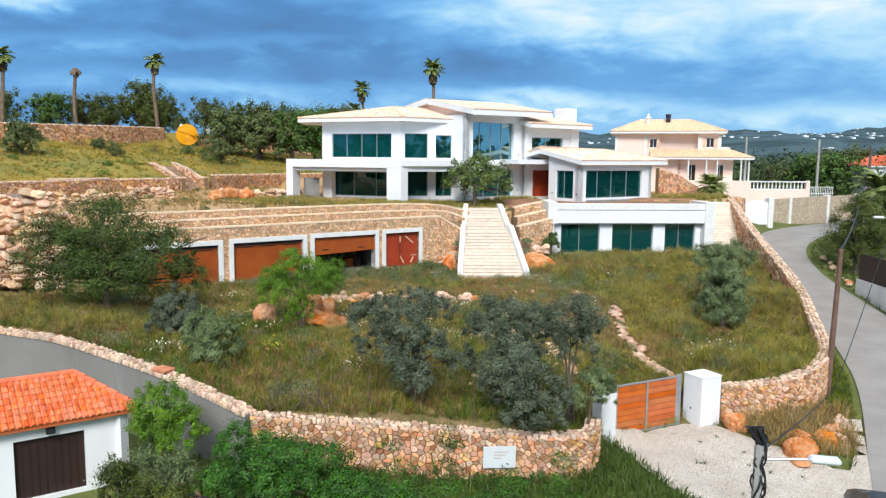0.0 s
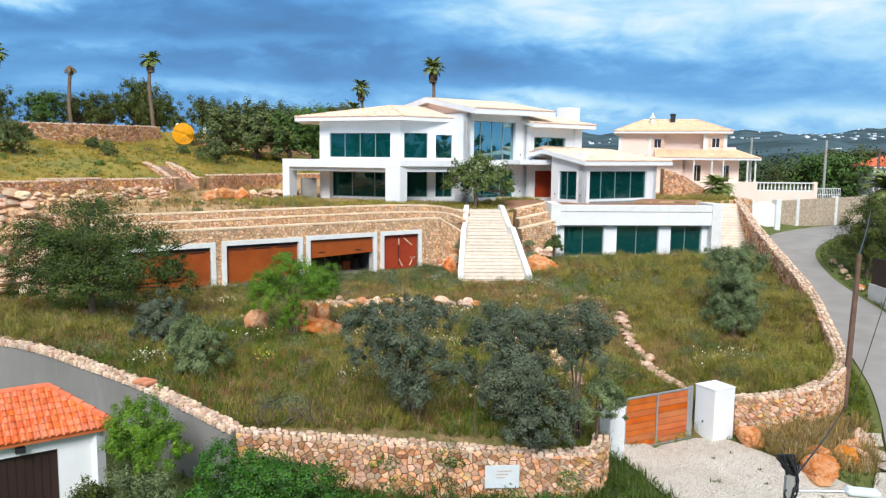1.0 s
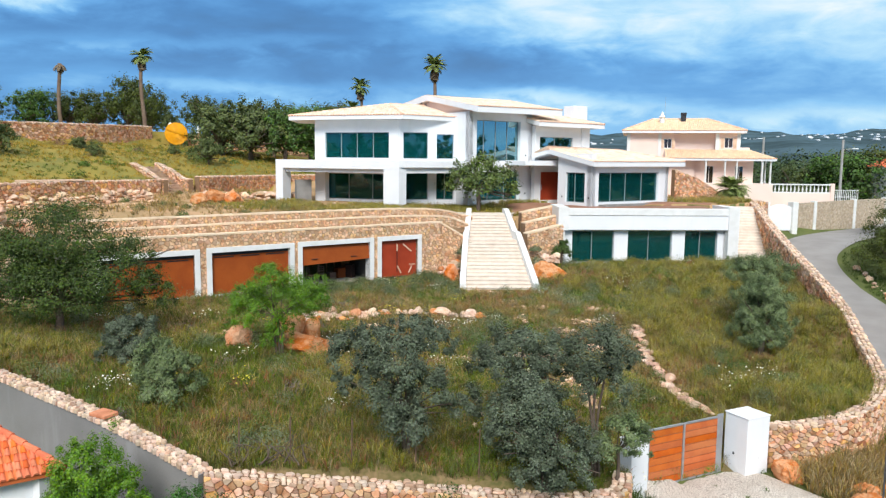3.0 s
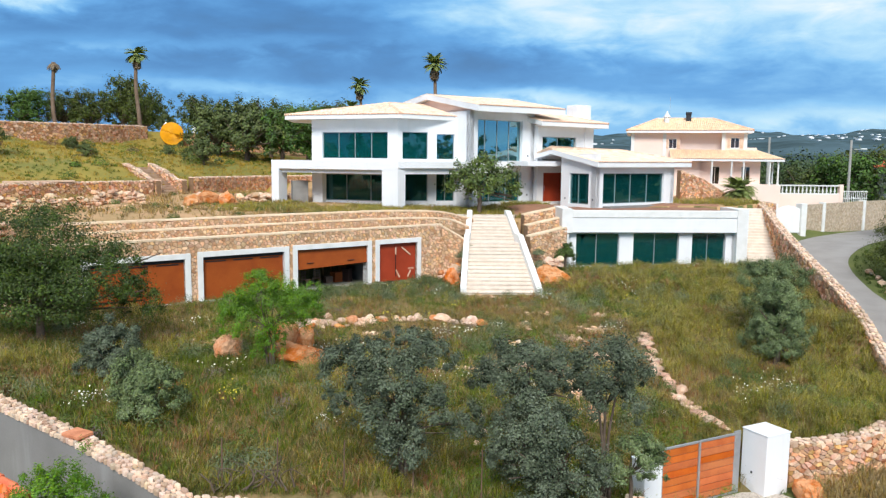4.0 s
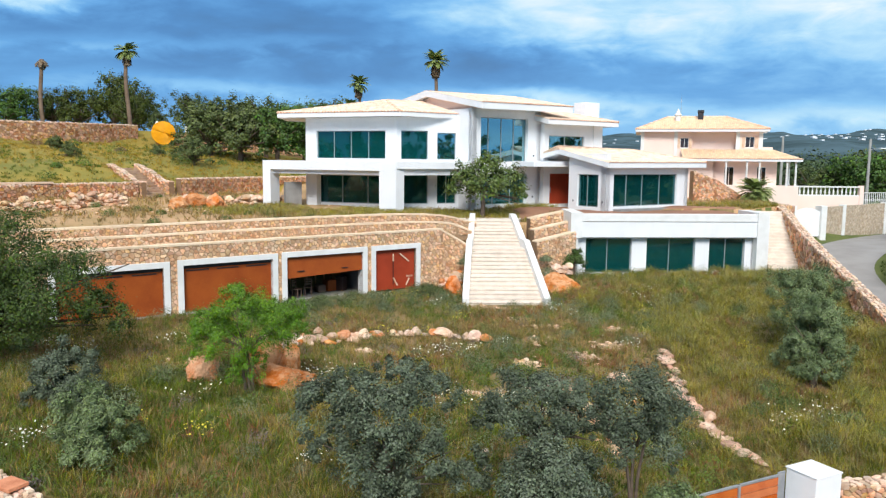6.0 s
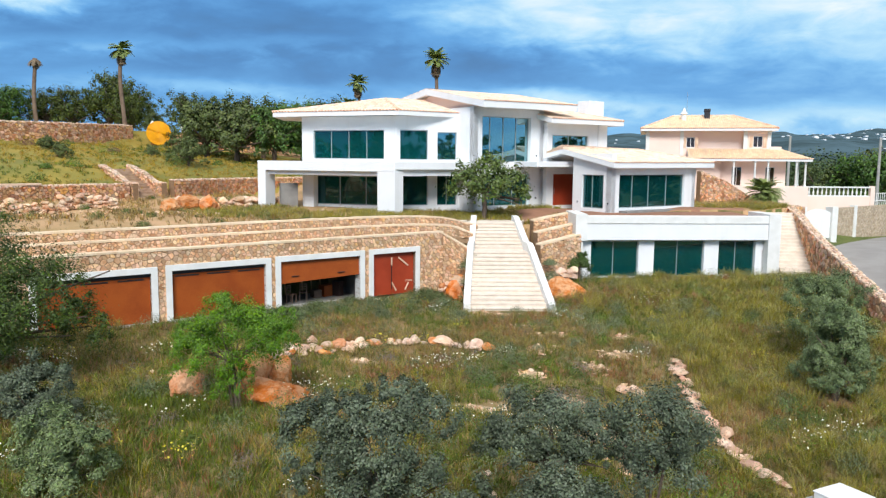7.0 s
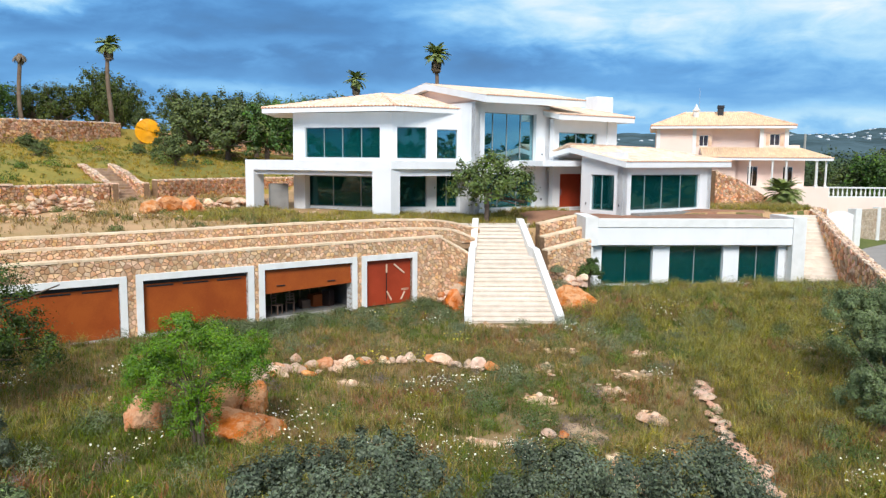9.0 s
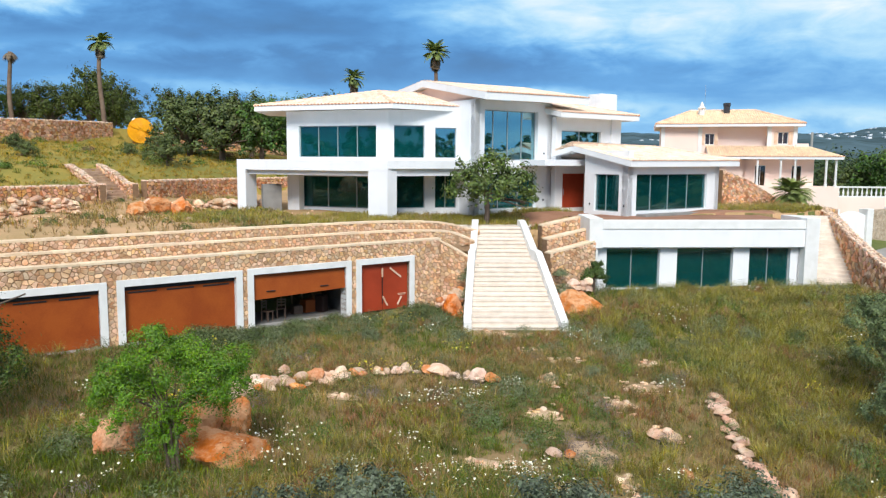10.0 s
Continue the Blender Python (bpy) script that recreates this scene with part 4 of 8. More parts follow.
def wall(name, owner, p0, p1, z0, z1, t, holes=(), material=None, label=""):
    """A wall from p0 to p1 (outside on the right hand) with real openings (s0, s1, zb, zt)."""
    L = math.hypot(p1[0] - p0[0], p1[1] - p0[1])
    dx, dy = (p1[0] - p0[0]) / L, (p1[1] - p0[1]) / L

    def q(s, b):
        return p0[0] + dx * s - dy * b, p0[1] + dy * s + dx * b

    bm = bmesh.new()
    cols = sorted({0.0, L, *(h[0] for h in holes), *(h[1] for h in holes)})
    for a, b in zip(cols, cols[1:]):
        mid = (a + b) / 2
        gaps = sorted((h[2], h[3]) for h in holes if h[0] < mid < h[1])
        z = z0
        for lo, hi in gaps + [(z1, z1)]:
            if lo > z + 1e-4:
                prism(bm, [q(a, 0), q(b, 0), q(b, t), q(a, t)], z, lo)
            z = hi
    bmesh.ops.remove_doubles(bm, verts=bm.verts, dist=0.0005)
    return part(name, bm, material or WHITE, owner, label), q


def window(owner, q, s0, s1, zb, zt, panes, glazing=None, depth=0.16, bar=0.05, frame_mat=None, sill=False):
    """A window in a wall opening: frame, bars and panes. panes: number, or the cuts as parts of the width."""
    cuts = [k / panes for k in range(1, panes)] if isinstance(panes, int) else list(panes)
    rim = [0.0, *cuts, 1.0]
    w = s1 - s0
    bm = bmesh.new()
    # one ring for the outer frame
    ring = []
    for d in (depth - 0.02, depth + 0.07):
        for m in (0.0, bar):
            ring.append([bm.verts.new((*q(a, d), z)) for a, z in ((s0 + m, zb + m), (s1 - m, zb + m), (s1 - m, zt - m), (s0 + m, zt - m))])
    for a, b in ((0, 1), (1, 3), (3, 2), (2, 0)):
        for k in range(4):
            bm.faces.new((ring[a][k], ring[a][(k + 1) % 4], ring[b][(k + 1) % 4], ring[b][k]))
    bmesh.ops.recalc_face_normals(bm, faces=bm.faces)
    fr = part("window", bm, frame_mat or ALU, owner)
    for r in cuts:
        c = s0 + r * w
        bm = prism(bmesh.new(), [q(c - bar / 2, depth - 0.02), q(c + bar / 2, depth - 0.02), q(c + bar / 2, depth + 0.07), q(c - bar / 2, depth + 0.07)], zb + bar, zt - bar)
        part("mullion", bm, frame_mat or ALU, fr)
    for a, b in zip(rim, rim[1:]):
        bm = bmesh.new()
        prism(bm, [q(s0 + a * w + bar / 2, depth + 0.02), q(s0 + b * w - bar / 2, depth + 0.02), q(s0 + b * w - bar / 2, depth + 0.03), q(s0 + a * w + bar / 2, depth + 0.03)], zb + bar, zt - bar)
        pane = part("pane", bm, glazing or GLASS, fr)
        pane.visible_shadow = False
    if sill:
        bm = bmesh.new()
        prism(bm, [q(s0 - 0.05, -0.04), q(s1 + 0.05, -0.04), q(s1 + 0.05, depth), q(s0 - 0.05, depth)], zb - 0.05, zb)
        part("sill", bm, STEP, fr)
    return fr


def tiled(name, owner, poly, eave, material, pitch=0.24, lift=0.05, fascia=None, thick=0.3, label=""):
    """A roof plane: a slab under rows of barrel tiles that run down to the eave edge (indices of its two corners)."""
    P = [Vector(p) for p in poly]
    a, b = P[eave[0]], P[eave[1]]
    ex = (b - a).normalized()
    nrm = (P[1] - P[0]).cross(P[2] - P[0]).normalized()
    if nrm.z < 0:
        nrm = -nrm
    ey = nrm.cross(ex).normalized()
    if sum((p - a).dot(ey) for p in P) < 0:
        ey = -ey
    flat = [((p - a).dot(ex), (p - a).dot(ey)) for p in P]
    bm = bmesh.new()
    top = [bm.verts.new(p) for p in P]
    low = [bm.verts.new(p - Vector((0, 0, thick))) for p in P]
    bm.faces.new(top)
    bm.faces.new(low[::-1])
    for i in range(len(P)):
        bm.faces.new((top[i], low[i], low[(i + 1) % len(P)], top[(i + 1) % len(P)]))
    bmesh.ops.recalc_face_normals(bm, faces=bm.faces)
    slab = part(name, bm, fascia or WHITE, owner, label)
    verts, faces, caps = [], [], []
    x0, x1 = min(p[0] for p in flat), max(p[0] for p in flat)
    n = max(1, int((x1 - x0) / pitch))
    for k in range(n):
        x = x0 + (k + 0.5) * (x1 - x0) / n
        ys = []
        for (ax, ay), (bx, by) in zip(flat, flat[1:] + flat[:1]):
            if (ax > x) != (bx > x):
                ys.append(lerp(ay, by, (x - ax) / (bx - ax)))
        if len(ys) < 2:
            continue
        y0, y1 = min(ys), max(ys)
        y0 -= 0.05 if y0 < 0.05 else 0
        rows = max(1, int((y1 - y0) / 0.45))
        for r in range(rows):
            ya, yb = lerp(y0, y1, r / rows), lerp(y0, y1, (r + 1) / rows)
            o = len(verts)
            for y, grow, h in ((ya, 1.0, 0.02), (yb, 0.86, 0.0)):
                for ang in (0, 45, 90, 135, 180):
                    c, s_ = math.cos(radians(ang)), math.sin(radians(ang))
                    verts.append(a + ex * (x + c * pitch * 0.36 * grow) + ey * y + nrm * (0.008 + h + s_ * pitch * 0.3 * grow))
            for i in range(4):
                faces.append((o + i, o + i + 1, o + 6 + i, o + 5 + i))
            if r == 0 and y0 < 0.02:
                caps.append(len(faces))
            faces.append((o, o + 4, o + 3, o + 2, o + 1))
        # the flat channel between the rows
    if faces:
        rows_ob = tagged(raw("roof_tiles", verts, faces, material, slab), "rows of barrel tiles", kind="stuff")
        rows_ob.data.materials.append(TILE_END)
        for c in caps:
            rows_ob.data.polygons[c].material_index = 1
    bm = bmesh.new()
    vs = [bm.verts.new(p + nrm * 0.012 + ey * (0.0)) for p in P]
    bm.faces.new(vs)
    part("tile_bed", bm, material, slab)
    return slab


def hip(owner, *pts, rad=0.1, material=None):
    """Ridge tiles laid along a hip or ridge."""
    bm = bmesh.new()
    for a, b in zip(pts, pts[1:]):
        a, b = Vector(a), Vector(b)
        n = max(1, int((b - a).length / 0.42))
        for k in range(n):
            p, q = a.lerp(b, k / n), a.lerp(b, (k + 1.1) / n)
            tube(bm, [p + Vector((0, 0, 0.05)), q + Vector((0, 0, 0.03))], [rad, rad * 0.85], 7)
    return part("ridge_tiles", bm, material or RIDGE, owner)


RIDGE = mat("ridge_tile", (0.90, 0.66, 0.49), (0.82, 0.54, 0.37), rough=0.8, scale=2, fine=14, bump=0.3, vary=0.15, island=True)

# ---- the white villa ----
C0 = (-4.14, 59.44)
villa = empty("villa", (*C0, 3.85), 36, "large modern white rendered villa with teal glazing and low tiled roofs", "house")
Z0 = 3.85


def H(z):
    return z - Z0


LFL = (-4.05, 6.01)
lf_len = math.hypot(*LFL)
hole_l = (0.9, 6.4, H(7.06), H(9.02))
hole_ll = (0.95, 6.3, H(3.9), H(5.9))
_, q = wall("left_wall", villa, LFL, (0, 0), -0.3, H(9.95), 0.4, (hole_l, hole_ll))
window(villa, q, *hole_l, (0.25, 0.5, 0.75), GLASS)
window(villa, q, *hole_ll, (0.37, 0.75), GLASS)
holes = ((0.33, 2.27, H(7.04), H(9.03)), (2.93, 4.31, H(7.05), H(8.92)), (0.33, 2.28, H(3.95), H(6.12)), (2.93, 4.33, H(3.95), H(6.12)))
_, q = wall("corner_wall", villa, (0, 0), (4.6 * math.cos(radians(18)), -4.6 * math.sin(radians(18))), -0.3, H(9.95), 0.4, holes)
for h, p in zip(holes, (1, 1, 1, 2)):
    window(villa, q, *h, p, GLASS_UP if h[2] > 2 and h[0] > 2 else GLASS)
# the block with the tall window
_, q = wall("block_side_wall", villa, (4.3, 3.0), (4.3, -2.95), -0.3, H(10.6), 0.4)
big = (0.75, 5.05, H(6.95), H(10.02))
bigl = (0.8, 5.0, H(3.9), H(6.12))
_, q = wall("block_wall", villa, (4.3, -2.95), (10.55, -2.95), -0.3, H(10.62), 0.4, (big, bigl))
window(villa, q, *big, (0.2, 0.47, 0.735), GLASS_UP, 0.3)
window(villa, q, *bigl, (0.3, 0.68), GLASS, 0.3)
_, q = wall("block_return_wall", villa, (10.55, -2.95), (10.55, 3.0), -0.3, H(10.6), 0.4)
# the upper storey over the entrance
up = (0.5, 4.1, H(7.08), H(8.9))
_, q = wall("upper_wall", villa, (10.5, -3.4), (16.3, -3.4), H(6.2), H(9.75), 0.4, (up, (1.6 + 2.0, 4.1, H(7.0), H(7.08))))
window(villa, q, *up, (0.47,), GLASS_UP)
boxpart("pilaster", (15.5, 16.42, -3.52, -3.0, H(6.8), H(9.75)), WHITE, villa)
wall("upper_side_wall", villa, (16.3, -3.4), (16.3, 5.0), -0.3, H(9.75), 0.4)
# the entrance
door_hole = (0.66, 2.75, 0.0, H(6.1))
_, q = wall("entrance_wall", villa, (10.5, -3.42), (16.0, -3.42), -0.3, H(6.2), 0.4, (door_hole,))
dm = bmesh.new()
box(dm, 11.16, 13.25, -3.25, -3.18, 0.0, H(6.1), 0.006)
dr = part("entrance_door", dm, RED_DOOR, villa, "plain rust-red front door")
boxpart("handle", (11.35, 11.39, -3.32, -3.26, 0.85, 1.25), STEEL, dr)
boxpart("canopy", (7.9, 11.4, -5.3, -2.9, H(6.62), H(7.0)), WHITE, villa, bevel=0.015)
# the low wing
side = (0.85, 2.85, 0.06, H(6.15))
_, q = wall("wing_side_wall", villa, (10.7, -5.9), (10.7, -9.45), -0.3, H(7.55), 0.4, (side,))
# sloping head: cut by the roof slab above it
window(villa, q, *side, (0.42,), GLASS)
front = (0.75, 7.35, 0.12, H(6.18))
_, q = wall("wing_front_wall", villa, (10.7, -9.45), (19.25, -9.45), -0.3, H(6.75), 0.45, (front,))
window(villa, q, *front, (0.21, 0.455, 0.73), GLASS)
wall("wing_end_wall", villa, (19.25, -9.45), (19.25, -3.2), -0.3, H(6.9), 0.4)
wall("wing_back_wall", villa, (16.0, -3.0), (10.7, -5.9), -0.3, H(6.9), 0.3)
# back of the house
for a, b in (((16.3, 5.0), (6.0, 9.5)), ((6.0, 9.5), (-1.5, 10.5)), ((-1.5, 10.5), LFL)):
    wall("back_wall", villa, a, b, -0.3, H(9.7), 0.35)
foot = [LFL, (0, 0), (4.3, -1.35), (4.3, -2.95), (10.55, -2.95), (10.55, -3.4), (16.3, -3.4), (16.3, 5), (6, 9.5), (-1.5, 10.5)]
cen = (6.0, 3.0)
inner = [(lerp(x, cen[0], 0.045), lerp(y, cen[1], 0.05)) for x, y in foot]
part("ground_floor", prism(bmesh.new(), inner, -0.25, 0.03), STEP, villa)
part("upper_floor", prism(bmesh.new(), inner, H(6.35), H(6.98)), ROOM, villa)
top = [(x, max(y, 0.3)) if 4 < x < 10.6 else (x, y) for x, y in inner]
part("upper_ceiling", prism(bmesh.new(), top, H(9.5), H(9.7)), ROOM, villa)
part("block_ceiling", prism(bmesh.new(), [(4.7, -2.55), (10.2, -2.55), (10.2, 0.28), (4.7, 0.28)], H(10.3), H(10.5)), ROOM, villa)
part("wing_floor", prism(bmesh.new(), [(10.75, -9.4), (19.2, -9.4), (19.2, -3.5), (16, -3.5), (10.75, -5.9)], -0.25, 0.03), STEP, villa)
for a, b in (((1.0, 5.5), (4.5, 5.0)), ((5.0, 1.5), (10.0, 1.5)), ((11.0, 0.5), (16.0, 0.5)), ((-2.6, 7.5), (1.0, 4.5))):
    wall("partition", villa, a, b, 0.03, H(6.35), 0.15, material=ROOM)
    wall("partition", villa, a, b, H(6.98), H(9.5), 0.15, material=ROOM)
# balcony: slab, beam and posts


def world_to_villa(x, y):
    r = radians(36)
    dx, dy = x - C0[0], y - C0[1]
    return dx * math.cos(r) + dy * math.sin(r), -dx * math.sin(r) + dy * math.cos(r)


BL, BC = world_to_villa(-13.46, 59.43), world_to_villa(-3.85, 55.93)
bd = ((BC[0] - BL[0]), (BC[1] - BL[1]))
bn = math.hypot(*bd)
bd = (bd[0] / bn, bd[1] / bn)
bi = (-bd[1], bd[0])


def bq(s, b):
    return BL[0] + bd[0] * s + bi[0] * b, BL[1] + bd[1] * s + bi[1] * b


part("balcony_slab", prism(bmesh.new(), [bq(0.3, 0.3), bq(bn - 0.1, 0.3), (0.0, -2.7), (4.3, -2.7), (4.3, -1.34), (0, 0.0), (LFL[0] + 0.02, LFL[1] - 0.02), bq(2.2, 3.1), bq(0.3, 3.0)], H(6.0), H(6.86)), WHITE, villa)
part("balcony_beam", prism(bmesh.new(), [bq(0, 0), bq(bn, 0), bq(bn + 0.1, 0.42), bq(0, 0.42)], H(6.28), H(6.9)), WHITE, villa)
part("balcony_beam", prism(bmesh.new(), [BC, (4.3, -2.96), (4.3, -2.55), (BC[0] + 0.1, -2.5)], H(6.42), H(6.9)), WHITE, villa)
part("balcony_side_beam", prism(bmesh.new(), [bq(0, 0.42), bq(0.4, 0.42), bq(0.4, 3.2), bq(0, 3.2)], H(6.28), H(6.9)), WHITE, villa)
part("post", prism(bmesh.new(), [bq(0, 0), bq(0.62, 0), bq(0.62, 1.1), bq(0, 1.1)], -0.4, H(6.28)), WHITE, villa)
part("post", prism(bmesh.new(), [bq(bn - 1.22, 0), bq(bn, 0), bq(bn + 0.25, 0.7), bq(bn - 0.9, 0.75)], -0.4, H(6.3)), WHITE, villa)
part("post", prism(bmesh.new(), [bq(1.9, 2.6), bq(2.75, 2.6), bq(2.75, 3.2), bq(1.9, 3.2)], -0.4, H(6.05)), WHITE, villa)
# roofs
E1, E2, E3, PK, PK2 = (-5.9, 6.75), (-0.5, -1.27), (5.2, -1.27), (1.0, 3.05), (5.2, 3.05)
zE, zP = H(10.22), H(11.25)
tiled("left_roof", villa, [(*E1, zE), (*E2, zE), (*PK, zP)], (0, 1), CREAM_TILE, label="low hipped roof of pale barrel tiles")
tiled("corner_roof", villa, [(*E2, zE), (*E3, zE), (*PK2, zP), (*PK, zP)], (0, 1), CREAM_TILE)
tiled("back_roof", villa, [(*PK, zP), (*PK2, zP), (5.2, 10.5, zE), (-3.2, 11.2, zE)], (2, 3), CREAM_TILE)
tiled("back_roof", villa, [(*E1, zE), (*PK, zP), (-3.2, 11.2, zE)], (0, 2), CREAM_TILE)
tiled("block_roof", villa, [(4.0, -4.4, H(10.9)), (12.4, -4.4, H(10.96)), (12.4, 2.4, H(12.1)), (4.0, 2.4, H(12.1))], (0, 1), CREAM_TILE, thick=0.42, label="raised gable roof over the tall window")
tiled("block_roof", villa, [(4.0, 2.4, H(12.1)), (12.4, 2.4, H(12.1)), (12.4, 6.5, H(11.5)), (4.0, 6.5, H(11.5))], (2, 3), CREAM_TILE, thick=0.42)
wall("gable_wall", villa, (4.45, 6.0), (4.45, -2.9), H(9.7), H(10.75), 0.3, material=PINK)
part("gable_wall", prism(bmesh.new(), [(4.45, -2.9), (4.75, -2.9), (4.75, 2.4), (4.45, 2.4)], H(10.5), lambda x, y: lerp(H(10.7), H(11.65), (y + 2.9) / 5.3)), PINK, villa)
part("gable_wall", prism(bmesh.new(), [(4.45, 2.4), (4.75, 2.4), (4.75, 6.0), (4.45, 6.0)], H(10.5), lambda x, y: lerp(H(11.65), H(11.1), (y - 2.4) / 3.6)), PINK, villa)
tiled("right_roof", villa, [(9.9, -4.5, H(9.98)), (17.1, -4.5, H(9.98)), (15.0, 0.4, H(10.95)), (9.9, 0.4, H(10.95))], (0, 1), CREAM_TILE, thick=0.32)
tiled("right_roof", villa, [(17.1, -4.5, H(9.98)), (17.1, 5.8, H(9.98)), (15.0, 0.4, H(10.95))], (0, 1), CREAM_TILE, thick=0.32)
tiled("right_roof", villa, [(9.9, 0.4, H(10.95)), (15.0, 0.4, H(10.95)), (17.1, 5.8, H(9.98)), (9.9, 5.8, H(9.98))], (2, 3), CREAM_TILE, thick=0.32)
tiled("wing_roof", villa, [(10.3, -10.0, H(6.95)), (20.6, -10.0, H(7.0)), (18.0, -5.2, H(7.88)), (10.3, -5.2, H(7.88))], (0, 1), CREAM_TILE, thick=0.34, label="low sloping roof of pale tiles over the wing")
tiled("wing_roof", villa, [(20.6, -10.0, H(7.0)), (20.6, -2.6, H(7.0)), (18.0, -5.2, H(7.88))], (0, 1), CREAM_TILE, thick=0.34)
tiled("wing_roof", villa, [(10.3, -5.2, H(7.88)), (18.0, -5.2, H(7.88)), (20.6, -2.6, H(7.0)), (10.3, -3.3, H(7.5))], (2, 3), CREAM_TILE, thick=0.3)
hip(villa, (*E1, zE), (*PK, zP), (*PK2, zP))
hip(villa, (*E2, zE), (*PK, zP))
hip(villa, (17.1, -4.5, H(9.98)), (15.0, 0.4, H(10.95)), (9.9, 0.4, H(10.95)))
hip(villa, (20.6, -10.0, H(7.0)), (18.0, -5.2, H(7.88)), (10.3, -5.2, H(7.88)))
bm = box(bmesh.new(), 16.6, 18.2, -1.4, -0.1, H(9.4), H(11.7), 0.02)
part("chimney", bm, WHITE, villa, "plain white rendered chimney")
boxpart("wing_step", (11.3, 19.4, -10.35, -9.62, -0.16, -0.02), OLD_CONCRETE, villa, "grey concrete step along the wing", bevel=0.01)
# small wall lamps' boxes and outlets
for x, y, z in ((0.2, -0.01, H(7.5)), (2.95, -0.01, H(7.5)), (9.9, -2.96, H(7.4)), (9.9, -2.96, H(4.4)), (10.68, -6.4, H(4.3)), (10.68, -9.2, H(4.3))):
    boxpart("outlet", (x - 0.05, x + 0.05, y - 0.02, y + 0.01, z - 0.06, z + 0.06), DARK_METAL, villa, bevel=0.0)

# ---- the pool house ----
pool = empty("pool_house", (7.2, 52.9, 0.0), 6, "low flat-roofed white annex with dark sliding windows, built into the slope", "building")
pw = ((0.65, 3.55, 0.15, 2.32), (4.5, 7.6, 0.15, 2.34), (8.5, 10.8, 0.15, 2.34))
_, q = wall("front_wall", pool, (0.3, 0.45), (11.6, 0.45), -0.6, 2.5, 0.35, pw)
for h in pw:
    window(pool, q, *h, (0.48,), GLASS, 0.2)
bm = bmesh.new()
box(bm, 0.0, 12.2, 0.0, 0.4, 2.42, 3.42, 0.02)
box(bm, 0.02, 12.18, 0.38, 6.5, 2.44, 3.28, 0.0)
part("roof_slab", bm, WHITE, pool)
bm = bmesh.new()
box(bm, 0.55, 11.6, -0.06, 0.5, 3.40, 3.86, 0.02)
part("parapet", bm, WHITE_TRIM, pool, "white parapet")
bm = prism(bmesh.new(), [(-0.15, -0.1), (0.55, -0.1), (0.55, 2.4), (-0.15, 2.4)], 2.4, lambda x, y: 3.95 + 0.03 * y)
part("end_parapet", bm, WHITE_TRIM, pool)
bm = prism(bmesh.new(), [(11.6, -0.1), (12.35, -0.1), (12.35, 2.6), (11.6, 2.6)], -0.5, 3.98)
part("end_pier", bm, WHITE_TRIM, pool)
bm = prism(bmesh.new(), [(0.0, 0.0), (0.34, 0.0), (0.34, 0.5), (0.0, 0.5)], -0.6, 2.45)
part("end_pier", bm, WHITE_TRIM, pool)
part("deck", prism(bmesh.new(), [(0.6, 0.5), (11.6, 0.5), (12.2, 6.5), (0.0, 6.5)], 3.3, 3.7), mat("deck_clay", (0.36, 0.19, 0.12), (0.27, 0.13, 0.08), scale=0.8, fine=20, bump=0.3), pool, "reddish clay terrace deck")
part("room", prism(bmesh.new(), [(0.3, 0.8), (11.9, 0.8), (11.9, 6.3), (0.3, 6.3)], -0.6, 0.1), ROOM, pool)
wall("room_back", pool, (0.3, 5.8), (11.9, 5.8), 0.1, 2.4, 0.2, material=ROOM)
wall("room_end", pool, (0.3, 5.8), (0.3, 0.45), -0.6, 2.4, 0.2, material=WHITE)
wall("room_end", pool, (11.7, 0.45), (11.7, 5.8), -0.6, 2.4, 0.2, material=WHITE)

# side stairs up to the terrace
sst = empty("side_stairs", (20.0, 54.6, 0.3), -8, "narrow pale stone stairs against the lane wall", "stairs")
for k in range(19):
    boxpart("step", (-0.15, 2.1, 0.30 * k, 0.30 * k + 0.34, -0.4, 0.18 * (k + 1)), STEP, sst, bevel=0.008)

# ---- entrance gate ----


def entrance_gate():
    g = empty("entrance_gate", (6.42, 25.15, -3.18), 28.5, "closed sliding gate of orange-brown boards in a grey steel frame", "gate")
    W, Hh = 2.95, 1.95
    for name, b in (("rail", (0, W + 0.25, 0.0, 0.06, Hh - 0.06, Hh)), ("rail", (0, W, 0.0, 0.06, 0.02, 0.08)), ("stile", (0, 0.06, 0, 0.06, 0.08, Hh - 0.06)), ("stile", (W / 2 - 0.04, W / 2 + 0.04, -0.02, 0.06, 0.0, Hh)), ("post", (W, W + 0.27, 0.02, 0.06, 0.0, Hh + 0.05))):
        boxpart(name, b, STEEL, g, bevel=0.004)
    boxpart("back_panel", (0.06, W, 0.046, 0.055, 0.08, Hh - 0.06), COPING, g, "pale backing seen between the boards", bevel=0)
    for x0, x1 in ((0.06, W / 2 - 0.04), (W / 2 + 0.04, W)):
        for k in range(8):
            z = 0.09 + k * 0.225
            boxpart("board", (x0 + 0.005, x1 - 0.005, 0.01, 0.045, z, z + 0.2), GATE_WOOD, g, bevel=0.004)
    return g


entrance_gate()


def gate_pillar(x, y, rz, w, d, h, z, label):
    p = empty("gate_pillar", (x, y, z), rz, label, "pillar", "gate pillars")
    boxpart("shaft", (0, w, 0, d, -0.4, h), WHITE, p, bevel=0.02)
    boxpart("cap", (-0.02, w + 0.02, -0.02, d + 0.02, h, h + 0.035), WHITE, p, bevel=0.01)
    return p


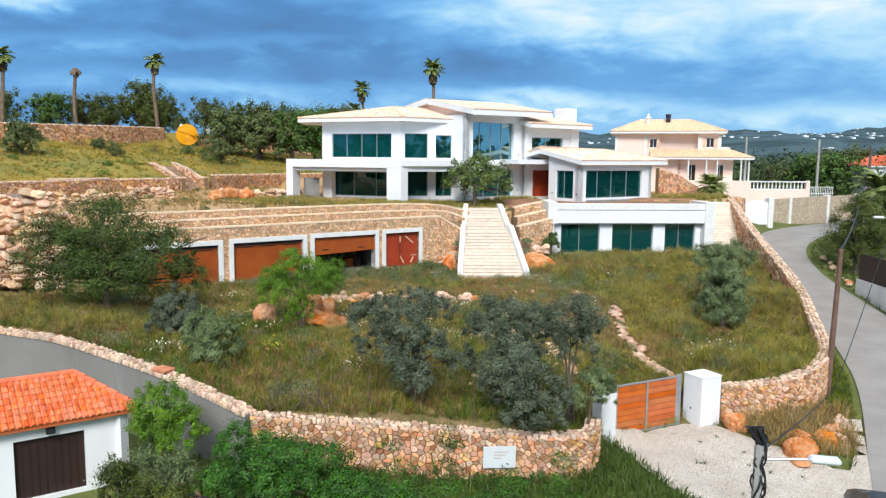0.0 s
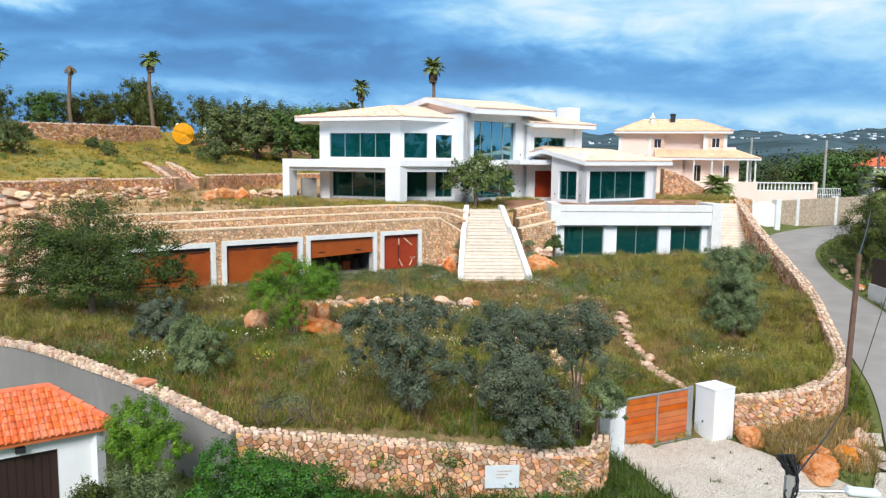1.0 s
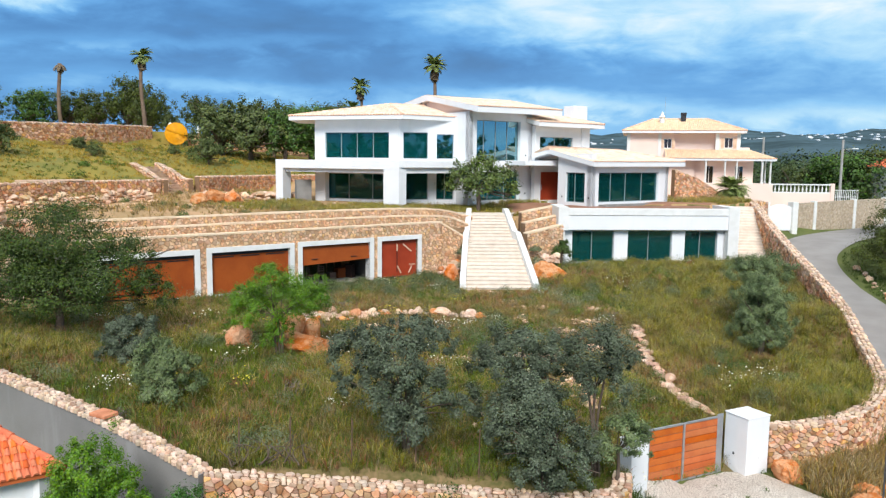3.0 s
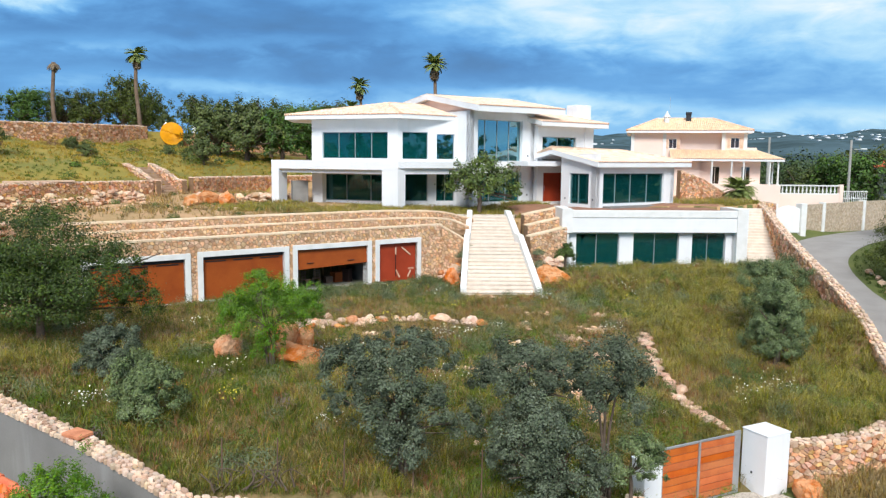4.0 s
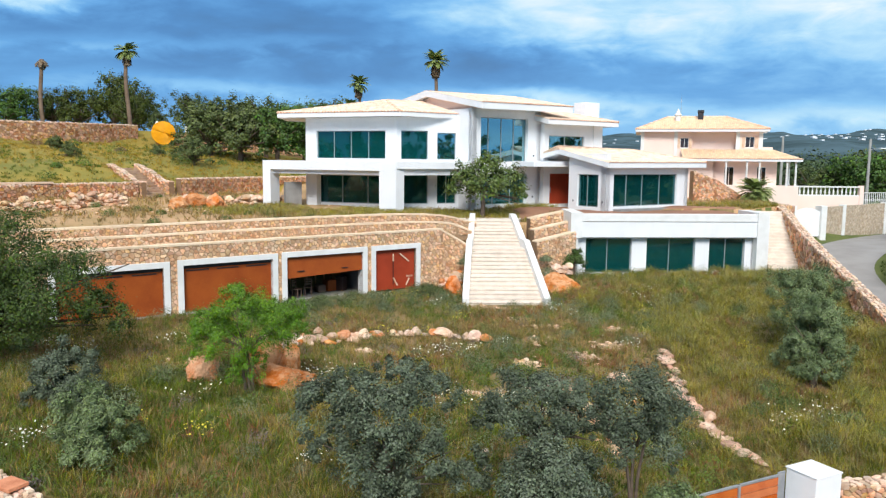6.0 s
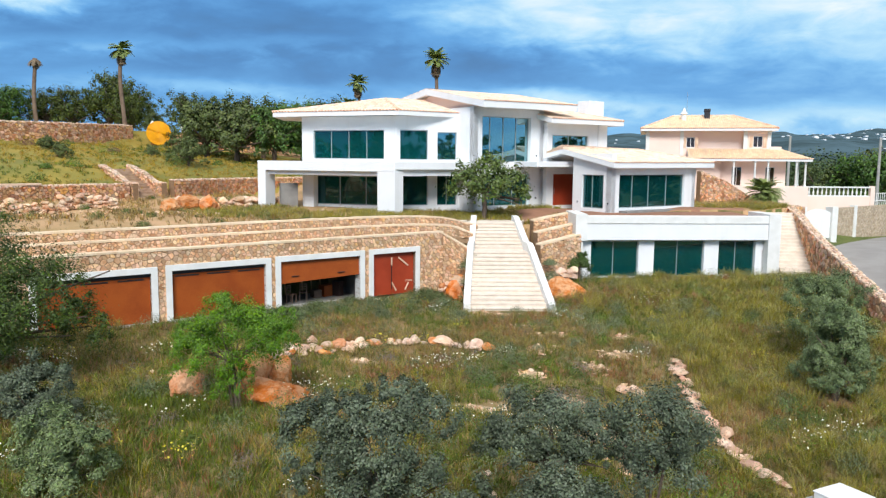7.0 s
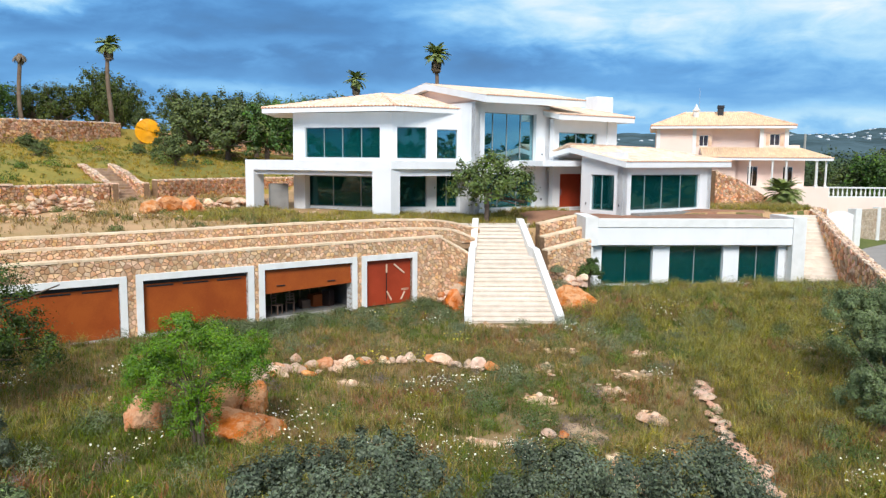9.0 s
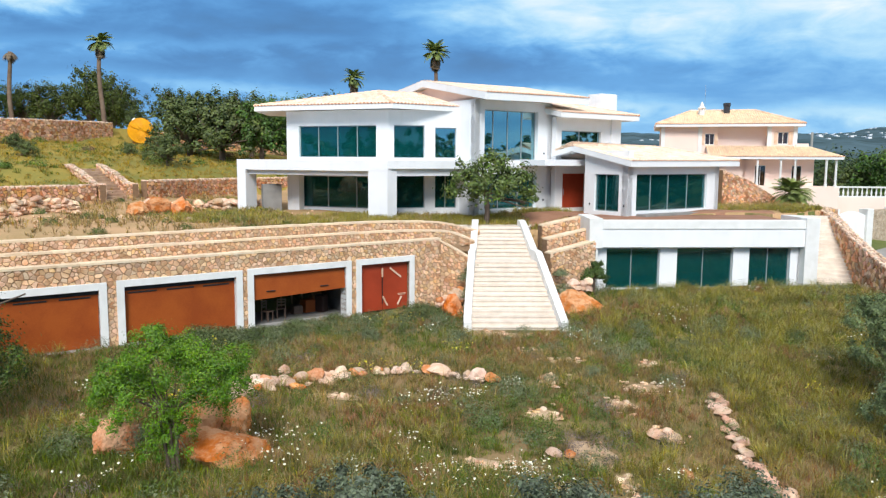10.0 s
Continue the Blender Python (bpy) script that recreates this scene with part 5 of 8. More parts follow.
pr = gate_pillar(9.93, 26.37, 28.5, 1.02, 0.95, 2.08, -3.36, "broad white rendered gate pillar with a small lock")
boxpart("lock", (-0.02, 0.005, 0.5, 0.56, 0.75, 0.83), DARK_METAL, pr)
gate_pillar(5.78, 24.55, 28.5, 0.68, 0.55, 1.9, -3.35, "white rendered gate pillar at the end of the stone wall")

# sign on the wall
sg = empty("wall_sign", (1.95, 21.05, -2.35), 6, "blank weathered pale sign board fixed to the wall", "sign")
boxpart("board", (-0.55, 0.48, -0.05, -0.02, -0.33, 0.37), PLASTIC_WHITE, sg, bevel=0.004)
for k in range(3):
    boxpart("text_bar", (-0.2, 0.25 - 0.1 * k, -0.054, -0.0505, 0.18 - 0.1 * k, 0.205 - 0.1 * k), COPING, sg, bevel=0)

# ---- tiled cottage below the drive ----
cot = empty("cottage", (-9.1, 19.4, -2.45), 36, "small white cottage with an orange barrel-tile roof and dark garage door", "house")


def cottage():
    """The front runs along local -x; the walls stand 2 m to the eaves."""
    _, q = wall("front_wall", cot, (-6.5, 0.0), (0.0, 0.0), -0.8, 2.05, 0.3, ((3.55, 5.33, -0.05, 1.66),), WHITE)
    dm = bmesh.new()
    prism(dm, [q(3.55, 0.14), q(5.33, 0.14), q(5.33, 0.2), q(3.55, 0.2)], -0.05, 1.66)
    d = part("garage_door", dm, DARK_BROWN, cot, "dark brown metal door")
    for k in range(1, 9):
        x = -6.5 + lerp(3.55, 5.33, k / 9)
        boxpart("groove", (x - 0.008, x + 0.008, 0.125, 0.14, -0.04, 1.65), DARK_METAL, d, bevel=0)
    wall("end_wall", cot, (0, 0), (-1.96, 2.75), -0.8, 2.05, 0.3, material=WHITE)
    wall("back_wall", cot, (-1.96, 2.75), (-6.5, 2.75), -0.8, 2.05, 0.3, material=WHITE)
    wall("far_wall", cot, (-6.5, 2.75), (-6.5, 0), -0.8, 2.05, 0.3, material=WHITE)


cottage()
OR = mat("cottage_tile_bed", (0.55, 0.14, 0.04), (0.42, 0.09, 0.03), bump=0.3)


def cottage_roof():
    """Two slopes of single barrel tiles."""
    e = 0.165
    x0, x1, y0, ym, z0, zm, yb, cut = -6.8, 0.28, -0.3, 1.66, 2.12, 2.92, 3.1, 1.4
    bm = bmesh.new()
    prism(bm, [(x0, y0), (x1, y0), (x1 - cut, ym), (x0, ym)], lambda x, y: lerp(z0, zm, (y - y0) / (ym - y0)) - 0.1, lambda x, y: lerp(z0, zm, (y - y0) / (ym - y0)))
    prism(bm, [(x0, ym), (x1 - cut, ym), (x1 - cut * (yb - y0) / (ym - y0), yb), (x0, yb)], lambda x, y: lerp(zm, z0, (y - ym) / (yb - ym)) - 0.1, lambda x, y: lerp(zm, z0, (y - ym) / (yb - ym)))
    roof = part("roof", bm, OR, cot, "orange clay barrel-tile roof")
    slope = math.atan2(zm - z0, ym - y0)
    run = (ym - y0) / math.cos(slope)
    verts, faces = [], []
    for y, r, h in ((0.0, 0.064, 0.02), (0.31, 0.052, 0.0)):
        for ang in range(0, 181, 30):
            verts.append((r * math.cos(radians(ang)), y, h + r * 0.85 * math.sin(radians(ang))))
    for i in range(6):
        faces.append((i, i + 1, 8 + i, 7 + i))
    faces.append((0, 6, 5, 4, 3, 2, 1))
    tile_me = bpy.data.meshes.new("tile")
    tile_me.from_pydata(verts, [], faces)
    tile_me.materials.append(ORANGE_TILE)
    pan_me = bpy.data.meshes.new("pan_tile")
    pan_me.from_pydata([(x * 0.9, y, 0.064 - z * 0.9) for x, y, z in verts], [], [f[::-1] for f in faces[:-1]])
    pan_me.materials.append(ORANGE_TILE)
    cols, rows = int((x1 - x0) / e), 8
    rng = random.Random(3)
    made = 0
    jv, jf = [], []
    for side in (0, 1):
        for i in range(cols + 1):
            for r in range(rows):
                for me, off in ((tile_me, 0.0), (pan_me, e / 2)):
                    x = x1 - 0.1 - i * e - off
                    d = r * run / rows - 0.04
                    far = (r + 0.3) / rows if side == 0 else (yb - y0) / (ym - y0) - (r + 0.3) / rows * (yb - ym) / (ym - y0)
                    if x > x1 - 0.05 - cut * max(0.0, far):
                        continue
                    if side == 0:
                        m = pose(x, y0 + d * math.cos(slope), z0 + d * math.sin(slope) + 0.02, math.degrees(slope) + rng.uniform(-1, 1), 0, rng.uniform(-1.5, 1.5))
                    else:
                        m = pose(x, yb - d * math.cos(slope) * (yb - ym) / (ym - y0), z0 + d * math.sin(slope) + 0.02, math.degrees(slope), 0, 180)
                    if side == 0 and made < 290 and i < 26:
                        t = new("tile", me)
                        t.parent = roof
                        t.matrix_basis = m
                        made += 1
                    else:
                        o = len(jv)
                        jv += [m @ v.co for v in me.vertices]
                        jf += [tuple(o + k for k in p.vertices) for p in me.polygons]
    tagged(raw("roof_tiles", jv, jf, ORANGE_TILE, roof), "rows of orange tiles", kind="stuff")
    bm = bmesh.new()
    for k in range(13):
        x = x1 - cut - k * 0.44
        tube(bm, [(x, ym, zm + 0.03), (x - 0.47, ym, zm + 0.05)], [0.1, 0.085], 8)
    for k in range(6):
        p, q = k / 6, (k + 1.08) / 6
        tube(bm, [(lerp(x1, x1 - cut, p), lerp(y0, ym, p), lerp(z0, zm, p) + 0.05), (lerp(x1, x1 - cut, q), lerp(y0, ym, q), lerp(z0, zm, q) + 0.03)], [0.095, 0.08], 8)
    part("ridge_tiles", bm, ORANGE_TILE, roof)


cottage_roof()
wl = empty("wall_lamp", (0, 0, 0), 0, "small dark floodlight on the cottage wall", "lamp")
wl.matrix_basis = pose(-9.1, 19.4, -2.45, 0, 0, 36) @ pose(-2.05, -0.02, 1.92)
boxpart("bracket", (-0.03, 0.03, -0.1, 0.02, -0.06, 0.0), DARK_METAL, wl)
boxpart("housing", (-0.12, 0.12, -0.2, -0.1, -0.14, 0.04), DARK_METAL, wl, bevel=0.02)

# ---- the peach house ----
peach = empty("peach_house", (19.35, 75.0, 3.2), 3, "peach rendered two-storey house with white trim and hipped tile roofs", "house")

peach.matrix_basis = pose(19.3, 74.9, 3.2, 0, 0, -13) @ Matrix.Diagonal((0.71, 1, 1, 1))


def P(z):
    return z - 3.2


_, q = wall("upper_front_wall", peach, (-4.25, 0.6), (0.0, 0.6), P(3.2), P(9.8), 0.3, material=PINK)
w1 = (0.5, 1.5, P(8.3), P(9.2))
_, q = wall("upper_middle_wall", peach, (0.0, 0.6), (2.0, 0.6), P(3.2), P(9.8), 0.3, (w1,), PINK)
window(peach, q, *w1, 2, BROWN_GLASS, 0.1, frame_mat=WHITE_TRIM)
wall("recess_wall", peach, (2.0, 1.1), (7.1, 1.1), P(3.2), P(9.8), 0.3, material=PINK)
wall("return_wall", peach, (2.0, 0.6), (2.0, 1.1), P(3.2), P(9.8), 0.25, material=PINK)
w2 = (1.0, 2.05, P(8.35), P(9.3))
_, q = wall("right_wall", peach, (7.1, 0.3), (10.0, 0.3), P(3.2), P(9.8), 0.3, (w2,), PINK)
window(peach, q, *w2, 2, BROWN_GLASS, 0.1, frame_mat=WHITE_TRIM)
wall("end_wall", peach, (10.0, 0.3), (10.0, 9.0), P(3.2), P(9.8), 0.3, material=PINK)
wall("end_wall", peach, (-4.25, 9.0), (-4.25, 0.6), P(3.2), P(9.8), 0.3, material=PINK)
wall("back_wall", peach, (10.0, 9.0), (-4.25, 9.0), P(3.2), P(9.8), 0.3, material=PINK)
wall("return_wall", peach, (7.1, 1.1), (7.1, 0.3), P(3.2), P(9.8), 0.25, material=PINK)
for x, y in ((-0.25, 0.55), (7.0, 0.25), (9.65, 0.25), (-4.3, 0.55)):
    boxpart("quoin", (x, x + 0.42, y - 0.03, y + 0.2, 0, P(9.8)), WHITE_TRIM, peach, bevel=0.01)
for x in (0.12, 1.52):
    boxpart("shutter", (x, x + 0.36, 0.53, 0.57, P(8.3), P(9.2)), COPING, peach, bevel=0.005)
for x in (7.7, 9.2):
    boxpart("shutter", (x, x + 0.36, 0.23, 0.27, P(8.35), P(9.3)), COPING, peach, bevel=0.005)
zE2, zR2 = P(9.92), P(11.2)
tiled("main_roof", peach, [(-4.95, -0.1, zE2), (10.7, -0.4, zE2), (6.3, 4.2, zR2), (-0.9, 4.2, zR2)], (0, 1), PALE_TILE, thick=0.2, label="hipped roof of warm pale tiles")
tiled("main_roof", peach, [(10.7, -0.4, zE2), (10.7, 9.6, zE2), (6.3, 4.2, zR2)], (0, 1), PALE_TILE, thick=0.2)
tiled("main_roof", peach, [(-4.95, 9.6, zE2), (-4.95, -0.1, zE2), (-0.9, 4.2, zR2)], (0, 1), PALE_TILE, thick=0.2)
tiled("main_roof", peach, [(10.7, 9.6, zE2), (-4.95, 9.6, zE2), (-0.9, 4.2, zR2), (6.3, 4.2, zR2)], (0, 1), PALE_TILE, thick=0.2)
hip(peach, (-4.95, -0.1, zE2), (-0.9, 4.2, zR2), (6.3, 4.2, zR2), (10.7, -0.4, zE2))
# porch
zs, zt = P(7.35), P(8.15)
tiled("porch_roof", peach, [(0.6, -2.8, zs), (13.9, -2.8, zs), (11.2, 0.2, zt), (0.6, 0.5, zt)], (0, 1), PALE_TILE, thick=0.18)
tiled("porch_roof", peach, [(13.9, -2.8, zs), (13.9, 6.0, zs), (11.2, 4.0, zt), (11.2, 0.2, zt)], (0, 1), PALE_TILE, thick=0.18)
boxpart("parapet", (9.9, 11.2, 0.0, 5.0, P(7.6), P(8.4)), PINK, peach)
holes = ((1.6, 2.7, P(5.0), P(6.7)), (5.3, 6.3, P(5.0), P(6.7)))
_, q = wall("porch_wall", peach, (4.0, -1.3), (11.5, -1.3), P(3.2), P(7.3), 0.3, holes, PINK)
for h in holes:
    window(peach, q, *h, 2, BROWN_GLASS, 0.1, frame_mat=WHITE_TRIM)
wall("porch_wall", peach, (0.7, -1.6), (4.6, -1.6), P(3.2), P(7.25), 0.3, material=PINK)
wall("porch_wall", peach, (4.6, -1.6), (4.6, -1.3), P(3.2), P(7.25), 0.3, material=PINK)
for x, y in ((5.6, -2.6), (7.9, -2.6), (9.3, -2.6), (12.3, -2.6), (13.3, -2.4), (13.4, 1.0)):
    bm = lathe(bmesh.new(), [(0.17, 0), (0.17, 0.12), (0.12, 0.16), (0.11, 1.9), (0.17, 1.98), (0.17, 2.1)], 10, (x, y, P(5.15)))
    part("column", bm, WHITE_TRIM, peach, smooth=False)
boxpart("porch_floor", (4.6, 13.6, -2.8, 0.2, P(3.0), P(5.15)), PINK, peach)
bm = lathe(bmesh.new(), [(0.35, 0), (0.35, 0.7), (0.5, 0.75), (0.3, 0.9), (0.05, 1.3)], 8, (0.25, 3.0, P(10.6)))
part("chimney", bm, WHITE_TRIM, peach, "ornate white chimney pot")
bm = box(bmesh.new(), 2.75, 3.4, 3.2, 3.8, P(10.9), P(11.55), 0.02)
box(bm, 2.7, 3.45, 3.15, 3.85, P(11.55), P(11.8), 0.02)
part("chimney", bm, DARK_METAL, peach, "dark capped chimney")
part("antenna", tube(bmesh.new(), [(0.6, 3.3, P(11)), (0.6, 3.3, P(13.3))], [0.025, 0.015], 5), STEEL, peach)


def balustrade():
    b = empty("balustrade", (0, 0, 0), 0, "white balustrade on a peach retaining wall", "balustrade")
    A, B2 = (28.3, 73.0), (34.6, 73.0)
    L = math.hypot(B2[0] - A[0], B2[1] - A[1])
    b.matrix_basis = pose(A[0], A[1], 2.38, 0, 0, math.degrees(math.atan2(B2[1] - A[1], B2[0] - A[0])))
    boxpart("retaining_wall", (0, L, 0, 0.3, -1.4, 1.9), PINK, b)
    boxpart("end_pier", (L, L + 0.35, -0.05, 0.35, -1.4, 2.8), PINK, b)
    boxpart("bottom_rail", (0, L, 0.02, 0.28, 1.9, 2.0), WHITE_TRIM, b)
    boxpart("top_rail", (0, L, 0.0, 0.3, 2.62, 2.74), WHITE_TRIM, b)
    prof = [(0.07, 0), (0.05, 0.05), (0.09, 0.2), (0.045, 0.42), (0.045, 0.5), (0.07, 0.62)]
    first = part("baluster", lathe(bmesh.new(), prof, 6), WHITE_TRIM, b)
    n = int(L / 0.36)
    for k in range(n):
        o = first if k == 0 else new("baluster", first.data)
        o.parent = b
        o.matrix_basis = pose(0.2 + k * 0.36, 0.15, 2.0)


balustrade()


def lane_gate():
    g = empty("lane_gate", (26.35, 66.2, 1.3), 14, "arched white metal gate between white pillars", "gate")
    for x in (-0.45, 2.3):
        boxpart("pillar", (x, x + 0.5, 0, 0.5, -0.5, 2.45), WHITE_TRIM, g)
    bm = bmesh.new()
    n = 9
    tops = [2.0 + 0.3 * math.sin(math.pi * k / (n - 1)) for k in range(n)]
    vs = [[bm.verts.new((0.06 + 2.23 * k / (n - 1), y, z)) for z in (0.05, tops[k])] for y in (0.2, 0.26) for k in range(n)]
    for o in (0, n):
        for k in range(n - 1):
            bm.faces.new((vs[o + k][0], vs[o + k + 1][0], vs[o + k + 1][1], vs[o + k][1]))
    for k in range(n - 1):
        bm.faces.new((vs[k][1], vs[k + 1][1], vs[n + k + 1][1], vs[n + k][1]))
    bmesh.ops.recalc_face_normals(bm, faces=bm.faces)
    part("leaf", bm, WHITE, g)


lane_gate()
LANE_WALL = [(29.0, 68.3, 3.55), (35.8, 71.8, 3.75), (41.0, 75.0, 3.8)]
lw = empty("wall_lane", label="straight grey-beige stone wall with white piers along the lane", category="wall", kind="structure")
SAND = mat("sand_stone", (0.55, 0.46, 0.35), (0.42, 0.33, 0.23), rough=0.9, scale=5, fine=30, bump=0.8, dist=0.03, vary=0.18, island=True)
wall_core("core", LANE_WALL, lambda x, y: 1.0, 0.3, SAND, lw)
rubble_face(lw, LANE_WALL, lambda x, y: 1.0, 1, 0.17, 77, 0.3, proud=0.015, plain=True, material=SAND)
for s in (0.1, 2.9, 8.2, 13.2):
    x, y, z, dx, dy = along(LANE_WALL, s)
    pier = boxpart("pier", (-0.17, 0.17, -0.24, 0.24, 0.6, z + 0.12), WHITE_TRIM, lw)
    pier.matrix_basis = pose(x, y, 0, 0, 0, math.degrees(math.atan2(dy, dx)))
rubble_wall("wall_corner", "short stone wall at the top of the lane", [(23.3, 62.0, 4.0), (24.6, 64.6, 3.95), (26.0, 66.2, 3.7)], lambda x, y: 1.2, 78, (1, -1), 0.32)
rubble_wall("wall_slope", "sloping rubble wall behind the villa's low wing", [(18.9, 68.6, 6.35), (21.2, 69.6, 5.6), (23.6, 70.6, 4.3), (24.4, 71.0, 3.9)], lambda x, y: 3.4, 79, (1,), 0.22, plain=True)

# ---- terrace walls up the slope ----
T2A = curve_through([(-46, 39.2, 5.05), (-36, 44.2, 5.1), (-30, 50, 5.15), (-26, 56, 5.2), (-22.4, 59.6, 5.25)])
T2B = curve_through([(-20.3, 61.8, 5.45), (-18, 70, 5.4), (-12.5, 78, 5.4), (-8, 81, 5.4)])
T3 = curve_through([(-66, 54, 9.85), (-52, 62, 10.0), (-38.5, 76.4, 10.15), (-34.3, 87.2, 10.35)])
T3B = curve_through([(-31.6, 90.5, 9.6), (-26, 96, 9.0), (-14, 100, 8.6)])
rubble_wall("wall_terrace_lower", "long dry-stone terrace wall on the slope", T2A, lambda x, y: 3.9, 81, (1,), 0.23, plain=True, material=TERRACE_STONE)
rubble_wall("wall_terrace_lower_far", "dry-stone terrace wall beside the garden steps", T2B, lambda x, y: 3.9, 82, (1,), 0.23, plain=True, material=TERRACE_STONE)
rubble_wall("wall_terrace_upper", "tall dry-stone wall at the top of the slope", T3, lambda x, y: 7.9, 83, (1,), 0.27, plain=True, material=TERRACE_STONE)
rubble_wall("wall_terrace_upper_far", "dry-stone wall under the trees", T3B, lambda x, y: 7.4, 84, (1,), 0.3, plain=True, material=TERRACE_STONE)
hs = empty("hill_steps", HILL_STEPS[:3], HILL_STEPS[3], "weathered stone steps up the terraced slope", "stairs")
for k in range(13):
    boxpart("step", (-0.82, 0.82, 0.46 * k, 0.46 * k + 0.5, -0.5, 0.168 * (k + 1)), PATH_STONE, hs, bevel=0.012)
for n, sg in enumerate((-1, 1)):
    r = radians(HILL_STEPS[3])
    side = [(HILL_STEPS[0] + math.cos(r) * sg * 1.02 - math.sin(r) * up, HILL_STEPS[1] + math.sin(r) * sg * 1.02 + math.cos(r) * up, z) for up, z in ((0.4, 5.25), (1.6, 5.3), (3.6, 5.95), (6.2, 6.5))]
    rubble_wall("wall_step_side", "low stone parapet beside the hill steps", side, lambda x, y: 3.9, 86 + n, (-1, 1), 0.24, 0.36, plain=True)
slab = boxpart("concrete_slab", (-2.2, 2.2, -0.3, 0.3, 0.0, 0.12), COPING, bevel=0.01)
slab.matrix_basis = pose(-27.6, 53.8, 5.24, 0, 0, 52)
tagged(slab, "long pale slab lying on the terrace wall", "slab")
yt = empty("pipe_coil", (-31.8, 88.2, 8.35), 18, "large round coil of bright yellow pipe against the upper wall", "pipe coil")
bm = bmesh.new()
turns, steps = 10, 26
pts = [((0.1 + 1.15 * k / (turns * steps)) * math.cos(k * math.tau / steps), -0.05 * math.sin(k * 0.02), 1.3 + (0.1 + 1.15 * k / (turns * steps)) * math.sin(k * math.tau / steps)) for k in range(turns * steps + 1)]
tube(bm, pts, [0.075] * len(pts), 6)
part("pipe", bm, YELLOW, yt, smooth=True)
bm = tube(bmesh.new(), [(0, 0.03, 1.3), (0, 0.4, 1.3)], [1.22, 1.22], 32)
part("drum", bm, YELLOW, yt)
for x, y in ((-32.6, 88.6), (-29.7, 89.4)):
    lp = empty("wall_lantern", (x, y, height(x, y)), 0, "small white lantern post", "lamp", "wall lanterns")
    part("post", lathe(bmesh.new(), [(0.22, -0.5), (0.22, 1.6), (0.3, 1.65), (0.3, 1.75)], 8), STONE, lp)
    part("lantern", lathe(bmesh.new(), [(0.12, 1.75), (0.2, 1.85), (0.2, 2.2), (0.26, 2.24), (0.05, 2.5)], 8), WHITE_TRIM, lp)

# concrete blocks and a propped slab by the villa
for x, y, w, h, rz, lab in ((-11.55, 60.2, 1.15, 1.65, 24, "bare concrete slab standing under the balcony"), (-28.5, 47.5, 0.9, 0.9, 10, "grey concrete block on the terrace")):
    z = height(x, y)
    cb = boxpart("concrete_block", (-w / 2, w / 2, -0.35, 0.35, -0.2, h), OLD_CONCRETE, bevel=0.02)
    cb.matrix_basis = pose(x, y, z, 0, 0, rz)
    tagged(cb, lab, "block")



# things left in the open garage
def wooden_chair(s, b, rz):
    ch = empty("wooden_chair", (*gpt(s, b), GFLOOR), rz, "old brown wooden chair inside the open garage", "chair", "garage chairs")
    boxpart("seat", (-0.22, 0.22, -0.21, 0.21, 0.43, 0.47), POLE_WOOD, ch)
    for x in (-0.2, 0.16):
        for y in (-0.19, 0.15):
            boxpart("leg", (x, x + 0.04, y, y + 0.04, 0, 0.43 if y < 0 else 0.92), POLE_WOOD, ch, bevel=0.004)
    for z in (0.6, 0.74, 0.86):
        boxpart("back_slat", (-0.16, 0.16, 0.16, 0.18, z, z + 0.06), POLE_WOOD, ch, bevel=0.004)


wooden_chair(6.9, 1.0, 70)
wooden_chair(7.7, 1.3, 200)
for k, (s0, b0, w, h, m) in enumerate(((8.7, 1.8, 0.45, 0.4, POLE_WOOD), (9.4, 1.9, 0.7, 0.6, RUST), (6.2, 2.2, 0.6, 0.8, CONCRETE), (9.9, 1.6, 0.4, 0.8, DARK_BROWN))):
    bx = boxpart("storage_box", (-w / 2, w / 2, -0.25, 0.25, 0, h), m, bevel=0.015)
    bx.matrix_basis = pose(*gpt(s0, b0), GFLOOR, 0, 0, 38 + 9 * k)
    tagged(bx, ("worn wooden crate", "rusty brown crate", "grey concrete-coloured crate", "tall dark brown box")[k] + " on the garage floor", "box", "garage boxes")

# rubbish heap beside the drive
hp = empty("rubbish_heap", (-6.75, 17.2, -2.45), 20, "reddish brown heap of garden rubbish with planks and a dark sheet", "heap")
r9 = random.Random(4)
bm = bmesh.new()
bmesh.ops.create_icosphere(bm, subdivisions=3, radius=1.0)
for v in bm.verts:
    k = 1 + 0.4 * noise.noise(v.co * 2.3)
    v.co = Vector((v.co.x * 0.85 * k, v.co.y * 0.75 * k, v.co.z * 0.32 * k))
part("mound", bm, mat("brown_litter", (0.20, 0.07, 0.035), (0.09, 0.035, 0.02), rough=1, scale=6, fine=40, bump=1.0, dist=0.06), hp)
for k in range(9):
    pl_ = boxpart("plank", (-0.3, 0.3, -0.05, 0.05, -0.012, 0.012), (ORANGE_TILE, POLE_WOOD, DARK_METAL, RUST)[k % 4], hp, bevel=0.003)
    pl_.matrix_basis = pose(r9.uniform(-0.5, 0.5), r9.uniform(-0.5, 0.4), r9.uniform(0.22, 0.4), r9.uniform(-20, 20), r9.uniform(-20, 20), r9.uniform(0, 360))

# ---- poles, lamps and cables ----


